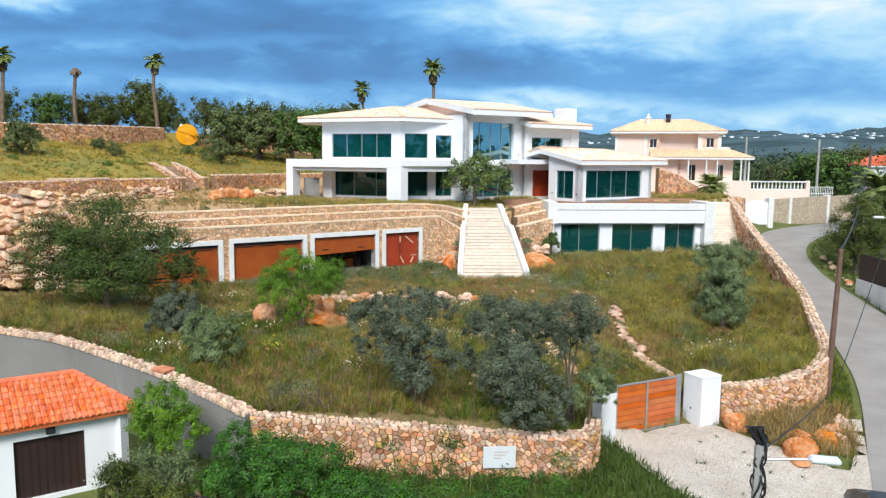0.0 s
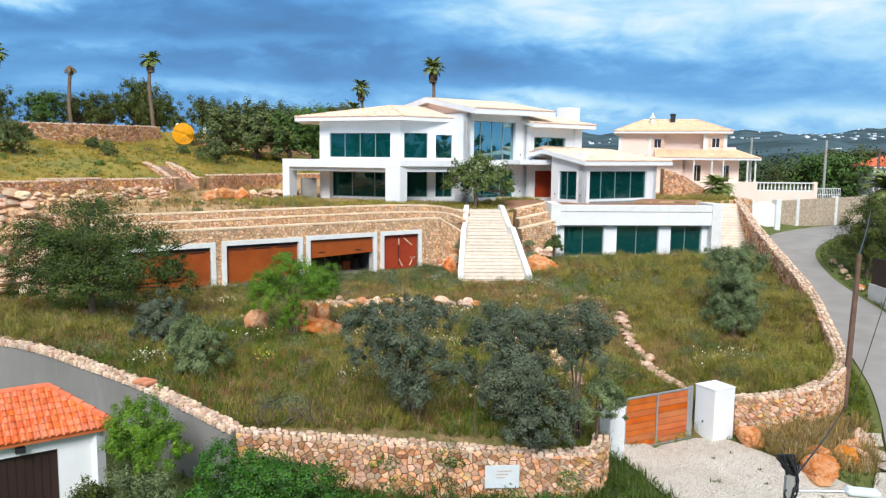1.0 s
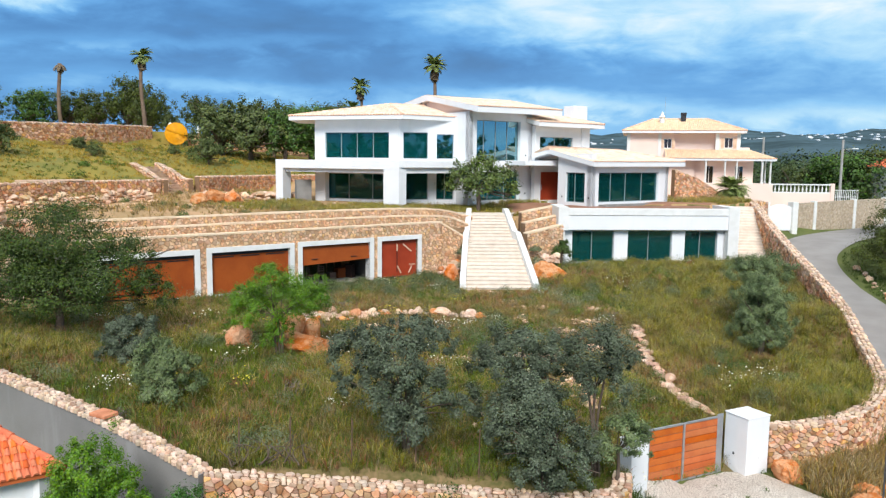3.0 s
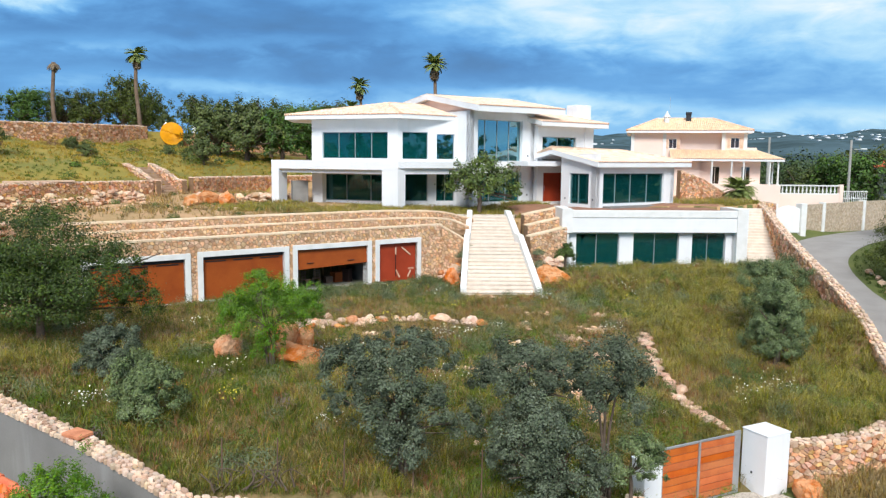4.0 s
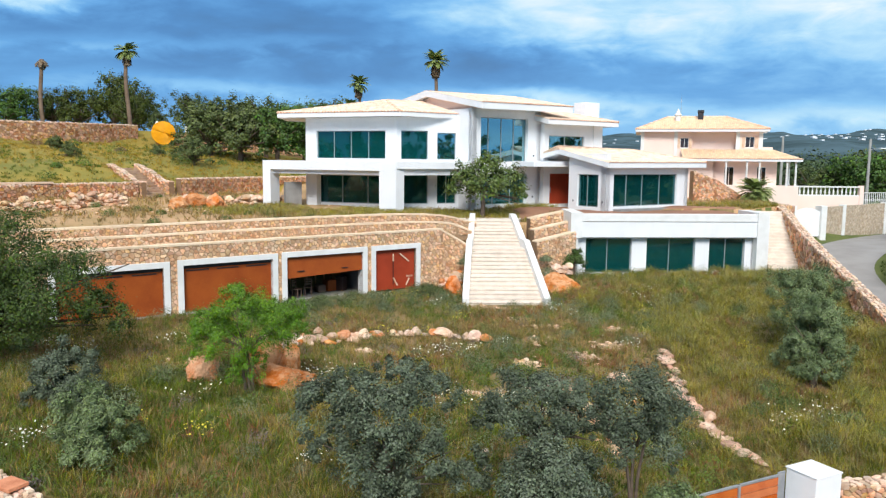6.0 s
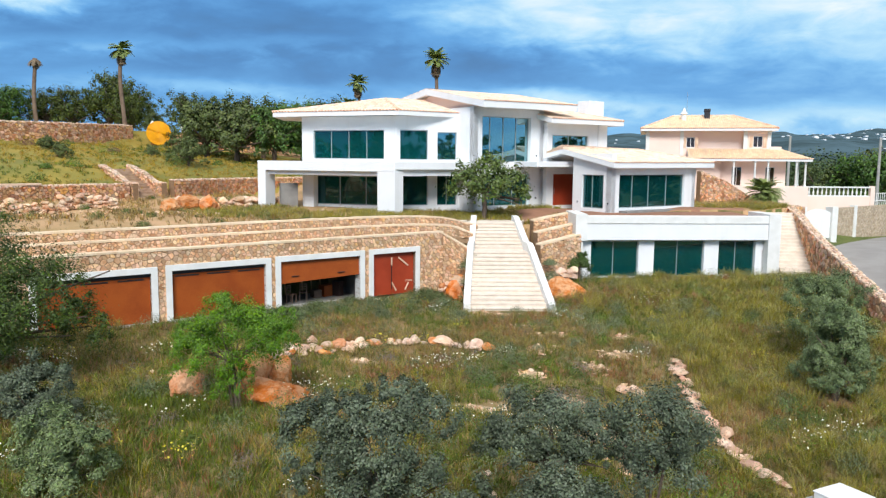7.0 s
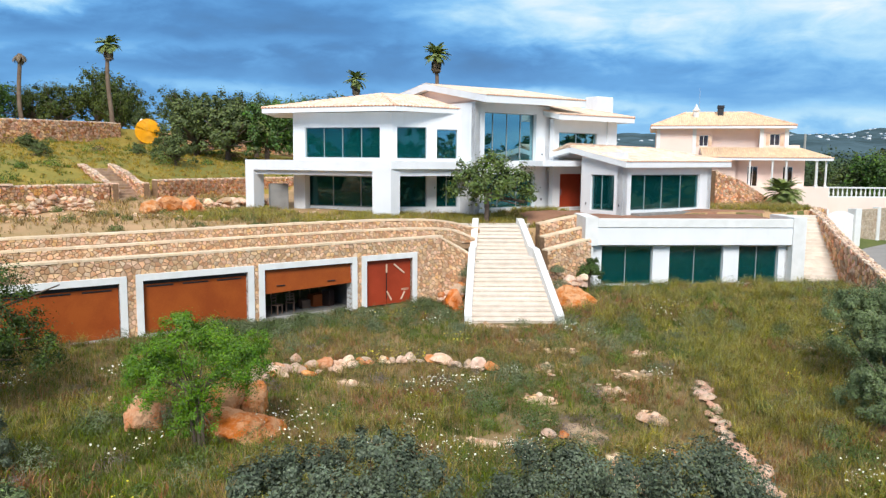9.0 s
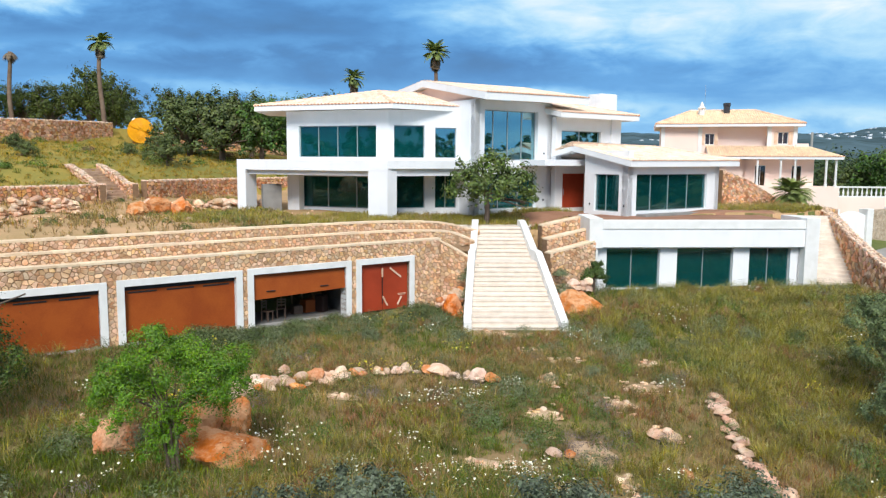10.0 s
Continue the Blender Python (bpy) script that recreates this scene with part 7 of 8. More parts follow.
make_tree("olive_bush", -8.15, 24.0, [(0, 0, 1.25, 0.72, 0.72, 0.85), (-0.45, 0, 0.8, 0.65, 0.65, 0.7), (0.5, 0.1, 0.85, 0.62, 0.62, 0.7), (0.0, -0.2, 0.45, 0.85, 0.7, 0.45), (-0.1, -0.3, 0.9, 0.7, 0.6, 0.6)], 28000, 0.085, leaf_mat("young_olive_leaf", (0.20, 0.265, 0.115), (0.09, 0.13, 0.05), 0.38), "pale grey-green young olive bush in dry grass", "bush", trunk=0.05, seed=4, clumps=120, aspect=0.28, spread_=0.12)
make_tree("carob_tree", -0.95, 22.7, [(-1.53, 0.2, 3.05, 0.72, 0.69, 0.51), (-0.87, 0.4, 3.32, 0.64, 0.61, 0.43), (-0.12, -0.2, 2.96, 0.91, 0.86, 0.62), (0.68, 0.2, 3.32, 0.68, 0.64, 0.51), (-0.38, -0.5, 1.99, 0.69, 0.66, 0.57), (0.79, -0.4, 2.2, 0.66, 0.62, 0.53), (-0.01, -0.5, 1.15, 0.74, 0.7, 0.66), (1.68, -0.1, 1.57, 0.54, 0.52, 0.51), (-1.53, 0.2, 2.11, 0.43, 0.4, 0.33), (0.12, 0.6, 3.68, 0.52, 0.49, 0.3), (-0.9, 0.3, 2.5, 0.57, 0.57, 0.46)], 56000, 0.062, LEAF_CAROB, "dark grey-green carob tree with a lobed dense crown", seed=5, trunk=0.055, clumps=330, spread_=0.13, trunks=2, aspect=0.55, z=-1.35, hollow=0.62, fork=0.3)
make_tree("carob_tree", 2.85, 22.0, [(-0.54, 0, 2.26, 0.8, 0.77, 0.56), (-0.96, -0.1, 1.69, 0.84, 0.79, 0.76), (-0.04, -0.2, 1.89, 0.79, 0.76, 0.79), (0.18, -0.3, 1.19, 0.87, 0.83, 0.63), (-1.31, -0.1, 1.15, 0.48, 0.46, 0.56), (0.5, -0.6, 0.5, 0.69, 0.57, 0.57), (0.95, -0.3, 0.8, 0.6, 0.5, 0.5), (-0.3, -0.7, 0.4, 0.8, 0.57, 0.57), (-0.5, 0.2, 1, 0.8, 0.69, 0.69)], 48000, 0.062, LEAF_CAROB, "dark carob tree hanging over the stone wall", seed=6, trunk=0.08, clumps=280, spread_=0.13, trunks=2, aspect=0.55, z=-1.55, hollow=0.62)
make_tree("carob_tree", 2.3, 24.0, [(-0.29, 0, 3.06, 0.94, 0.9, 0.76), (-0.85, -0.2, 2.78, 0.62, 0.59, 0.53), (0.42, -0.2, 2.48, 0.76, 0.72, 0.57)], 20000, 0.062, LEAF_CAROB, "rounded dark carob tree in the long grass", seed=17, trunk=0.07, clumps=110, spread_=0.13, aspect=0.55, z=-1.6, hollow=0.62)
make_tree("carob_tree", 4.45, 23.7, [(-1.11, 0.1, 3.36, 0.71, 0.68, 0.53), (0.05, 0, 3.41, 1.02, 0.97, 0.75), (0.04, -0.2, 2.67, 0.79, 0.75, 0.66), (0.67, 0.1, 3.07, 0.53, 0.51, 0.53), (-0.6, 0.2, 2.77, 0.54, 0.51, 0.54)], 26000, 0.062, LEAF_CAROB, "dark carob tree with bare low stems behind the gate", seed=7, trunk=0.04, clumps=160, spread_=0.13, aspect=0.55, z=-1.9, hollow=0.62, trunks=3)
make_tree("carob_tree", 5.0, 23.0, [(0.18, -0.1, 1.55, 0.62, 0.6, 0.5), (-0.5, -0.2, 1.15, 0.5, 0.5, 0.36), (0.55, 0.0, 1.25, 0.4, 0.4, 0.4)], 12000, 0.062, LEAF_OLIVE, "small grey-green tree in front of the gate pillar", seed=18, trunk=0.05, clumps=90, spread_=0.13, aspect=0.5, z=-2.1, hollow=0.6)
make_tree("olive_tree", 13.35, 34.2, [(0.0, 0, 1.85, 1.02, 0.98, 1.1), (-0.3, 0.1, 1.0, 0.85, 0.85, 0.85), (0.35, -0.1, 1.25, 0.8, 0.8, 0.9), (0.15, 0, 2.6, 0.72, 0.7, 0.55), (0.05, -0.2, 0.62, 0.88, 0.8, 0.55)], 56000, 0.072, LEAF_OLIVE, "dense pruned grey-green olive tree in the meadow", seed=8, trunk=0.12, clumps=260, aspect=0.42, spread_=0.11, z=-0.98, hollow=0.7, fork=0.2)
make_tree("olive_tree", 14.6, 38.0, [(-0.6, 0, 2.2, 0.95, 0.9, 0.85), (0.6, 0.1, 2.35, 0.95, 0.9, 0.85), (0.0, 0, 1.4, 1.2, 1.0, 0.95)], 34000, 0.075, LEAF_OLIVE, "second olive tree standing behind the first", seed=9, trunk=0.12, clumps=200, aspect=0.42, spread_=0.11, z=-0.5, hollow=0.7, fork=0.2)
make_tree("fig_tree", 1.75, 57.0, [(-1.2, 0, 2.3, 1.2, 1.2, 1.1), (0.3, 0, 3.0, 1.4, 1.3, 1.0), (1.7, 0, 2.2, 1.1, 1.1, 1.1), (0.2, 0, 1.9, 1.6, 1.2, 0.8), (2.4, 0, 1.4, 0.6, 0.6, 0.6)], 6500, 0.19, LEAF_FIG, "open green tree growing before the villa", seed=10, trunk=0.14, clumps=120, spread_=0.2, aspect=0.6)

make_tree("potted_bush", 7.15, 51.52, [(0, 0, 1.0, 0.55, 0.5, 0.5), (0.1, 0, 1.4, 0.35, 0.35, 0.35)], 3500, 0.12, LEAF_MID, "small bushy plant beside the annex window", "bush", trunk=0.06, seed=61, clumps=50)

# shrubs outside the wall
make_tree("round_shrub", -7.85, 18.9, [(0, 0, 2.3, 0.88, 0.85, 0.78), (-0.3, 0, 1.7, 0.72, 0.75, 0.65), (0.4, 0, 1.75, 0.76, 0.75, 0.65)], 34000, 0.055, LEAF_BRIGHT, "bright green rounded shrub beside the cottage", "shrub", trunk=0.07, seed=11, clumps=220, z=-2.6, spread_=0.095, hollow=0.65)
make_tree("olive_bush", -7.75, 18.5, [(0, 0, 1.1, 0.8, 0.75, 0.6), (0.3, -0.1, 0.7, 0.7, 0.6, 0.5)], 6000, 0.09, LEAF_OLIVE, "grey-green shrub below the bright one", "shrub", trunk=0.09, seed=12, clumps=80, z=-2.7, aspect=0.3)
make_tree("dark_shrub", -8.55, 17.4, [(0, 0, 0.9, 0.55, 0.55, 0.75), (0.1, 0, 1.4, 0.4, 0.4, 0.5)], 5000, 0.08, LEAF_DARK, "upright dark shrub against the cottage wall", "shrub", trunk=0.05, seed=13, clumps=60, z=-2.9)
make_tree("dark_shrub", -7.4, 17.3, [(0, 0, 0.5, 0.9, 0.8, 0.55), (0.8, 0, 0.3, 0.8, 0.8, 0.45)], 6000, 0.08, LEAF_DARK, "low dark green shrub beside the drive", "shrub", trunk=0, seed=14, clumps=70, z=-2.9)
for k, (x, y, z, blobs, n, lab) in enumerate((
    (-5.35, 18.4, -2.6, [(-0.25, 0.3, 1.35, 0.75, 0.7, 0.75), (0.4, 0.1, 1.0, 0.9, 0.8, 0.75), (0.9, -0.2, 0.6, 0.9, 0.8, 0.6), (-0.5, -0.3, 0.6, 0.8, 0.7, 0.6)], 13000, "lush green hedge shrub before the stone wall"),
    (-3.6, 18.5, -2.75, [(-0.5, 0.1, 1.1, 0.9, 0.8, 0.75), (0.5, 0, 1.0, 0.9, 0.8, 0.7), (1.1, -0.3, 0.5, 0.9, 0.8, 0.55), (-0.9, -0.5, 0.5, 0.8, 0.8, 0.5)], 14000, "lush green shrub spilling along the wall"),
    (-1.7, 18.2, -2.95, [(0, 0, 0.5, 1.2, 0.9, 0.5), (1.0, -0.2, 0.3, 1.1, 0.8, 0.4), (-1.0, -0.4, 0.4, 0.9, 0.8, 0.45)], 9000, "low creeping green shrub at the wall's foot"))):
    make_tree("hedge_shrub", x, y, blobs, int(n * 1.7), 0.068, LEAF_LUSH, lab, "shrub", trunk=0.04, seed=20 + k, group="hedge shrubs", z=z, clumps=170, spread_=0.14)

# trees across the lane
make_tree("lane_tree", 28.6, 51.5, [(0, 0, 3.6, 1.6, 1.5, 1.4), (-0.6, 0.2, 2.2, 1.6, 1.4, 1.3), (0.9, 0, 2.4, 1.5, 1.4, 1.4), (0.3, 0, 4.7, 1.0, 1.0, 0.9), (-0.4, -0.3, 1.2, 1.4, 1.2, 0.9)], 24000, 0.11, LEAF_DARK, "tall dark green tree at the bend of the lane", seed=31, trunk=0.14, clumps=160)
make_tree("lane_tree", 31.0, 54.5, [(0, 0, 3.2, 2.0, 1.8, 1.7), (1.5, 0, 2.4, 1.8, 1.6, 1.6), (-0.8, 0, 2.2, 1.5, 1.4, 1.3)], 18000, 0.13, LEAF_DARK, "broad dark tree beyond the lane", seed=32, trunk=0.14, clumps=130)
make_tree("lane_shrub", 33.5, 47.5, [(0, 0, 1.6, 1.8, 1.6, 1.5), (1.5, 0.4, 1.3, 1.6, 1.4, 1.3)], 8000, 0.16, LEAF_MID, "green garden shrub behind the lane wall", "shrub", seed=33, trunk=0.1, clumps=90)


# background trees: a few kinds, copied
def oak_proto(name, seed, w, h, material, label, leaf=0.215, n=9000, clumps=150):
    rng = random.Random(seed)
    blobs = [(rng.uniform(-0.45, 0.45) * w, rng.uniform(-0.4, 0.4) * w, h * rng.uniform(0.28, 0.78), w * rng.uniform(0.34, 0.5), w * rng.uniform(0.34, 0.5), h * rng.uniform(0.2, 0.3)) for _ in range(9)]
    blobs.append((0, 0, h * 0.5, w * 0.5, w * 0.5, h * 0.3))
    t = make_tree(name, 0, 0, blobs, n, leaf, material, label, seed=seed, trunk=0.2, group="hillside trees", z=0, clumps=clumps, spread_=0.13, aspect=0.6)
    return t


OAKS = [oak_proto("oak_tree", 41, 4.2, 6.8, LEAF_DARK, "dark evergreen oak on the hilltop"), oak_proto("oak_tree", 42, 4.8, 6.2, LEAF_FAR, "broad evergreen oak on the hilltop"), oak_proto("oak_tree", 43, 3.6, 5.4, LEAF_DARK, "rounded dark evergreen on the slope"), oak_proto("olive_tree", 44, 3.8, 5.0, leaf_mat("far_olive_leaf", (0.145, 0.185, 0.06), (0.062, 0.09, 0.03), 0.38), "grey-green olive on the slope"), oak_proto("oak_tree", 45, 3.8, 6.0, leaf_mat("fresh_leaf", (0.10, 0.19, 0.04), (0.045, 0.095, 0.02), 0.35), "fresh green tree on the slope"), oak_proto("oak_tree", 46, 4.6, 6.6, LEAF_DARK, "tall tree of the woods round the place", 0.62, 1300, 60)]
rng = random.Random(50)
first = [True] * 6


def plant(kind, x, y, s=1.0, z=None):
    m = pose(x, y, height(x, y) - 0.2 if z is None else z, 0, 0, rng.uniform(0, 360)) @ Matrix.Diagonal((s, s, s * rng.uniform(0.92, 1.08), 1))
    if first[kind]:
        first[kind] = False
        OAKS[kind].matrix_basis = m
        return OAKS[kind]
    t = copy_thing(OAKS[kind], m)
    t.matrix_basis = m
    return t


for x, y, k, s in ((-47, 94, 1, 0.95), (-43.5, 93, 0, 0.95), (-40.2, 95, 0, 1.12), (-36.8, 93, 0, 0.8), (-50.5, 91, 4, 1.05), (-55, 88, 1, 0.9), (-60, 84, 0, 1.0), (-66, 80, 1, 1.0), (-72, 74, 0, 1.0), (-32.5, 101, 1, 0.95), (-27.5, 103, 0, 0.95), (-22, 104, 1, 1.1), (-16, 103, 1, 1.25), (-12.5, 100, 2, 1.3), (-8, 104, 0, 0.8), (-42, 104, 0, 1.1), (-24, 112, 0, 1.1)):
    plant(k, x, y, s, height(x, y) - 0.6)
for x, y, k, s in ((-24.6, 82, 3, 1.25), (-21.2, 80.5, 3, 1.3), (-17.6, 80.5, 4, 1.1), (-14.6, 83, 4, 1.1), (-12.5, 86, 0, 1.1), (-21, 89, 1, 1.1), (-16.5, 88, 4, 1.1), (-22.6, 71.5, 3, 0.55), (-36.6, 62.0, 3, 0.66), (-46.0, 70.0, 3, 0.7)):
    plant(k, x, y, s)
for x, y, k, s in ((14.5, 97, 1, 1.0), (18, 102, 2, 1.0), (22, 108, 0, 1.0), (35, 103, 1, 0.9), (40, 108, 2, 0.9), (45, 104, 3, 1.1), (49, 112, 1, 1.45), (52.5, 108, 4, 1.75), (58.5, 112, 0, 1.7), (64, 112, 1, 1.6), (70, 110, 0, 1.5), (74, 112, 2, 1.3), (80, 108, 0, 1.3), (44, 96, 3, 0.7), (49, 92, 3, 0.6), (56, 90, 2, 0.7), (62, 88, 3, 0.8), (70, 90, 0, 1.0), (78, 88, 1, 1.0), (38, 92, 3, 0.6), (46, 84, 3, 0.55)):
    plant(k, x, y, s, -0.8 if y > 95 else None)
# the woods round the place, which the windows mirror
for k in range(13):
    plant(5, 118 + rng.uniform(-6, 6), -45 + 8.8 * k, rng.uniform(2.2, 2.6), -4.0)
for k in range(9):
    plant(5, -62 + 1.8 * k + rng.uniform(-3, 3), 14 - 8.5 * k, rng.uniform(2.0, 2.6), -3.0)
for k in range(16):
    plant(5, -40 + 9 * k, -70 + rng.uniform(-8, 8), rng.uniform(1.6, 2.1), -6.0)
for x, y, s in ((-34, 92, 0.5), (-52, 66, 0.45), (-30.5, 66.0, 0.28), (-34, 70.5, 0.3), (-27, 74.5, 0.25)):
    plant(3, x, y, s)


def palm(x, y, z0, top, crown, seed, label, frond_n=26, dry=0.7, trunk=0.26, fan=False, dead=False):
    rng = np.random.default_rng(seed)
    t = empty("palm_tree", (x, y, z0), 0, label, "palm tree")
    h = top - z0
    pts = [(0.12 * math.sin(k * 0.7 + seed), 0.1 * math.cos(k * 0.5 + seed), h * k / 8 - (0.3 if k == 0 else 0)) for k in range(9)]
    rad = [trunk * 1.15] + [trunk * (1 - 0.03 * k) for k in range(1, 8)] + [trunk * 0.9]
    part("trunk", tube(bmesh.new(), curve_through(pts, 3), list(np.interp(np.linspace(0, 8, 25), range(9), rad)), 10), PALM_BARK, t, smooth=True)

    def fronds(name, n, lo, hi, length_, material):
        verts, faces = [], []
        for k in range(n):
            az = k * 2.399 + rng.uniform(-0.3, 0.3)
            el = rng.uniform(lo, hi)
            L = length_ * rng.uniform(0.8, 1.1)
            d = np.array([math.cos(az), math.sin(az), 0])
            side = np.array([-math.sin(az), math.cos(az), 0])
            p = np.array([pts[-1][0], pts[-1][1], h])
            stem = []
            for j in range(7):
                stem.append(p.copy())
                a = el - (0.85 if fan else 1.25) * (j / 6) ** 1.3
                p = p + (d * math.cos(a) + np.array([0, 0, math.sin(a)])) * L / 6
            for j in range(2 if not fan else 4, 7):
                for m in range(5):
                    f = lerp(stem[j - 1], stem[j], m / 5)
                    for sg in (-1, 1):
                        w = L * (0.30 if not fan else 0.34) * math.sin(math.pi * min(0.95, (j - 1 + m / 5) / 6.2)) ** 0.6
                        tip = f + side * sg * w * 0.85 + (stem[j] - stem[j - 1]) * 0.9 - np.array([0, 0, 0.25 * w])
                        o = len(verts)
                        verts += [f, f + (stem[j] - stem[j - 1]) * 0.32, tip]
                        faces.append((o, o + 1, o + 2))
        raw(name, verts, faces, material, t)

    if dead:
        fronds("dead_fronds", 16, -1.2, -0.3, crown * 0.9, LEAF_PALM_DRY)
    else:
        fronds("fronds", int(frond_n * 2.1), -0.4, 1.45, crown, LEAF_PALM)
        fronds("dry_skirt", int(frond_n * dry * 3), -1.55, -0.9, crown * 1.1, LEAF_PALM_DRY)
    return t


palm(-34.9, 86.8, 9.6, 18.0, 1.35, 1, "tall fan palm on the hilltop", trunk=0.23)
palm(-46.6, 91.3, 9.4, 17.7, 1.3, 2, "bare-topped dead palm on the hilltop", dead=True, trunk=0.25)
palm(-48.4, 79.3, 8.5, 17.6, 1.5, 3, "tall fan palm at the end of the wall", trunk=0.23)
palm(-2.85, 95.2, 6.0, 18.2, 1.6, 4, "tall fan palm rising behind the villa", trunk=0.25)
palm(-13.6, 110.0, 8.0, 17.0, 1.6, 5, "fan palm behind the villa roof", trunk=0.23)
palm(-13.9, 104.0, 8.0, 13.6, 1.4, 6, "low bushy palm behind the villa roof", dry=0.1)
palm(23.6, 67.6, 3.7, 4.7, 1.5, 7, "short stubby palm beside the terrace", frond_n=46, dry=0.2, trunk=0.3)
palm(36.5, 63.0, 0.3, 4.6, 2.6, 8, "feathery green palm behind the lane trees", frond_n=36, dry=0.1, trunk=0.25)
palm(41.0, 60.0, 0.2, 3.4, 1.8, 9, "half-dry palm by the far garden", frond_n=24, dry=0.6, trunk=0.25)
for k in range(10):
    plant(5, 118 - 9.6 * k + rng.uniform(-3, 3), -52 - 7.2 * k, rng.uniform(2.4, 2.9), -4.0)

# ---- grass, weeds and flowers ----
GRASS_GREEN = leaf_mat("green_grass", (0.155, 0.205, 0.022), (0.060, 0.092, 0.010), 0.5)
GRASS_DRY = leaf_mat("dry_grass", (0.42, 0.31, 0.12), (0.19, 0.145, 0.045), 0.5)
TUSSOCK = leaf_mat("tussock_grass", (0.37, 0.33, 0.075), (0.17, 0.17, 0.032), 0.5)
GRASS_DARK = leaf_mat("dark_grass", (0.085, 0.14, 0.026), (0.04, 0.075, 0.012), 0.35)
GRASS_RED = leaf_mat("rusty_grass", (0.33, 0.16, 0.07), (0.24, 0.13, 0.06), 0.3)
GRASS_GOLD = leaf_mat("golden_grass", (0.44, 0.31, 0.05), (0.28, 0.21, 0.04), 0.3)
SAGE = leaf_mat("sage_leaf", (0.20, 0.235, 0.125), (0.105, 0.135, 0.065), 0.3)
HERB = leaf_mat("herb_leaf", (0.125, 0.185, 0.045), (0.06, 0.10, 0.025), 0.35)
BROWN_STRAW = leaf_mat("brown_straw", (0.30, 0.185, 0.085), (0.17, 0.11, 0.05), 0.35)
PETAL_W = leaf_mat("white_petal", (0.80, 0.80, 0.70), (0.75, 0.72, 0.45), 0.1)
PETAL_Y = leaf_mat("yellow_petal", (0.70, 0.60, 0.05), (0.60, 0.5, 0.05), 0.1)
HEATHER = leaf_mat("heather", (0.24, 0.19, 0.18), (0.15, 0.12, 0.11), 0.25)
gen = np.random.default_rng(77)


def blades(name, spots, per, tall, wide, material, label, lean=0.35):
    """Tufts of grass: per blades at each spot (x, y, z, scale)."""
    n = len(spots)
    S = np.repeat(np.array(spots), per, axis=0)
    m = len(S)
    ang = gen.uniform(0, math.tau, m)
    off = np.stack([np.cos(ang), np.sin(ang)], 1) * (gen.uniform(0, 0.16, m) * S[:, 3])[:, None]
    base = np.stack([S[:, 0] + off[:, 0], S[:, 1] + off[:, 1], S[:, 2] - 0.03], 1)
    h = tall * S[:, 3] * gen.uniform(0.45, 1.2, m)
    tilt = gen.normal(0, lean, (m, 2)) + off * 1.6
    mid = base + np.stack([tilt[:, 0] * h * 0.35, tilt[:, 1] * h * 0.35, h * 0.6], 1)
    tip = base + np.stack([tilt[:, 0] * h, tilt[:, 1] * h, h * (1 - 0.25 * np.abs(tilt).sum(1).clip(0, 1.5))], 1)
    a2 = gen.uniform(0, math.tau, m)
    w = np.stack([np.cos(a2), np.sin(a2), np.zeros(m)], 1) * (wide * gen.uniform(0.6, 1.3, m))[:, None]
    v = np.stack([base - w * 0.4, mid + w, tip, mid - w], 1).reshape(-1, 3)
    me = bpy.data.meshes.new(name)
    me.vertices.add(4 * m)
    me.vertices.foreach_set("co", v.astype(np.float32).ravel())
    me.loops.add(4 * m)
    me.loops.foreach_set("vertex_index", np.arange(4 * m, dtype=np.int32))
    me.polygons.add(m)
    me.polygons.foreach_set("loop_start", np.arange(0, 4 * m, 4, dtype=np.int32))
    me.polygons.foreach_set("loop_total", np.full(m, 4, dtype=np.int32))
    me.update()
    me.materials.append(material)
    return tagged(new(name, me), label, "grass", kind="stuff")


def scatter(n, box_, test, scale=(0.6, 1.3), seed=1):
    r = random.Random(seed)
    out = []
    tries = 0
    while len(out) < n and tries < n * 12:
        tries += 1
        x, y = r.uniform(box_[0], box_[1]), r.uniform(box_[2], box_[3])
        if test(x, y, r):
            out.append((x, y, ground_z(x, y), r.uniform(*scale)))
    return out


def in_garden(x, y):
    if not inside(x, y, GARDEN):
        return False
    if (x - 13.35) ** 2 + (y - 34.2) ** 2 < 0.5:
        return False
    if y < 34 and x < 7 and to_path(x, y, BANK_WALLS)[0] < 0.5:
        return False
    # clear of the stairs, the garages and the annex
    if 0.4 < x < 5.4 and y > 45.9:
        return False
    if (x - GO[0]) * gback[0] + (y - GO[1]) * gback[1] > -0.4 and x < 1.5:
        return False
    if 7.0 < x < 22.5 and y > 52.6 + 0.1 * (x - 7):
        return False
    return True


def patch(x, y, f, o):
    return noise.noise((x * f, y * f, o))


GB = (-27, 22, 20.5, 56)
EARTH_SPOTS = [(3.1, 36.4, 0.8, 0.5), (4.3, 34.3, 1.0, 0.8), (3.3, 43.1, 0.8, 0.35), (4.6, 42.0, 0.9, 0.3), (2.2, 45.6, 2.0, 0.5), (1.2, 33.0, 0.7, 0.4), (5.2, 31.8, 0.45, 0.7), (5.5, 30.6, 0.4, 0.8), (6.7, 39.1, 0.9, 0.5), (6.8, 36.0, 0.6, 0.5), (5.7, 37.6, 0.8, 0.5), (3.7, 40.0, 0.5, 0.8), (5.0, 33.0, 0.4, 0.7), (-9.6, 33.4, 1.2, 0.5), (7.6, 41.4, 0.7, 0.35), (-3.6, 37.4, 1.2, 0.4), (14.6, 42.2, 0.6, 0.3)]
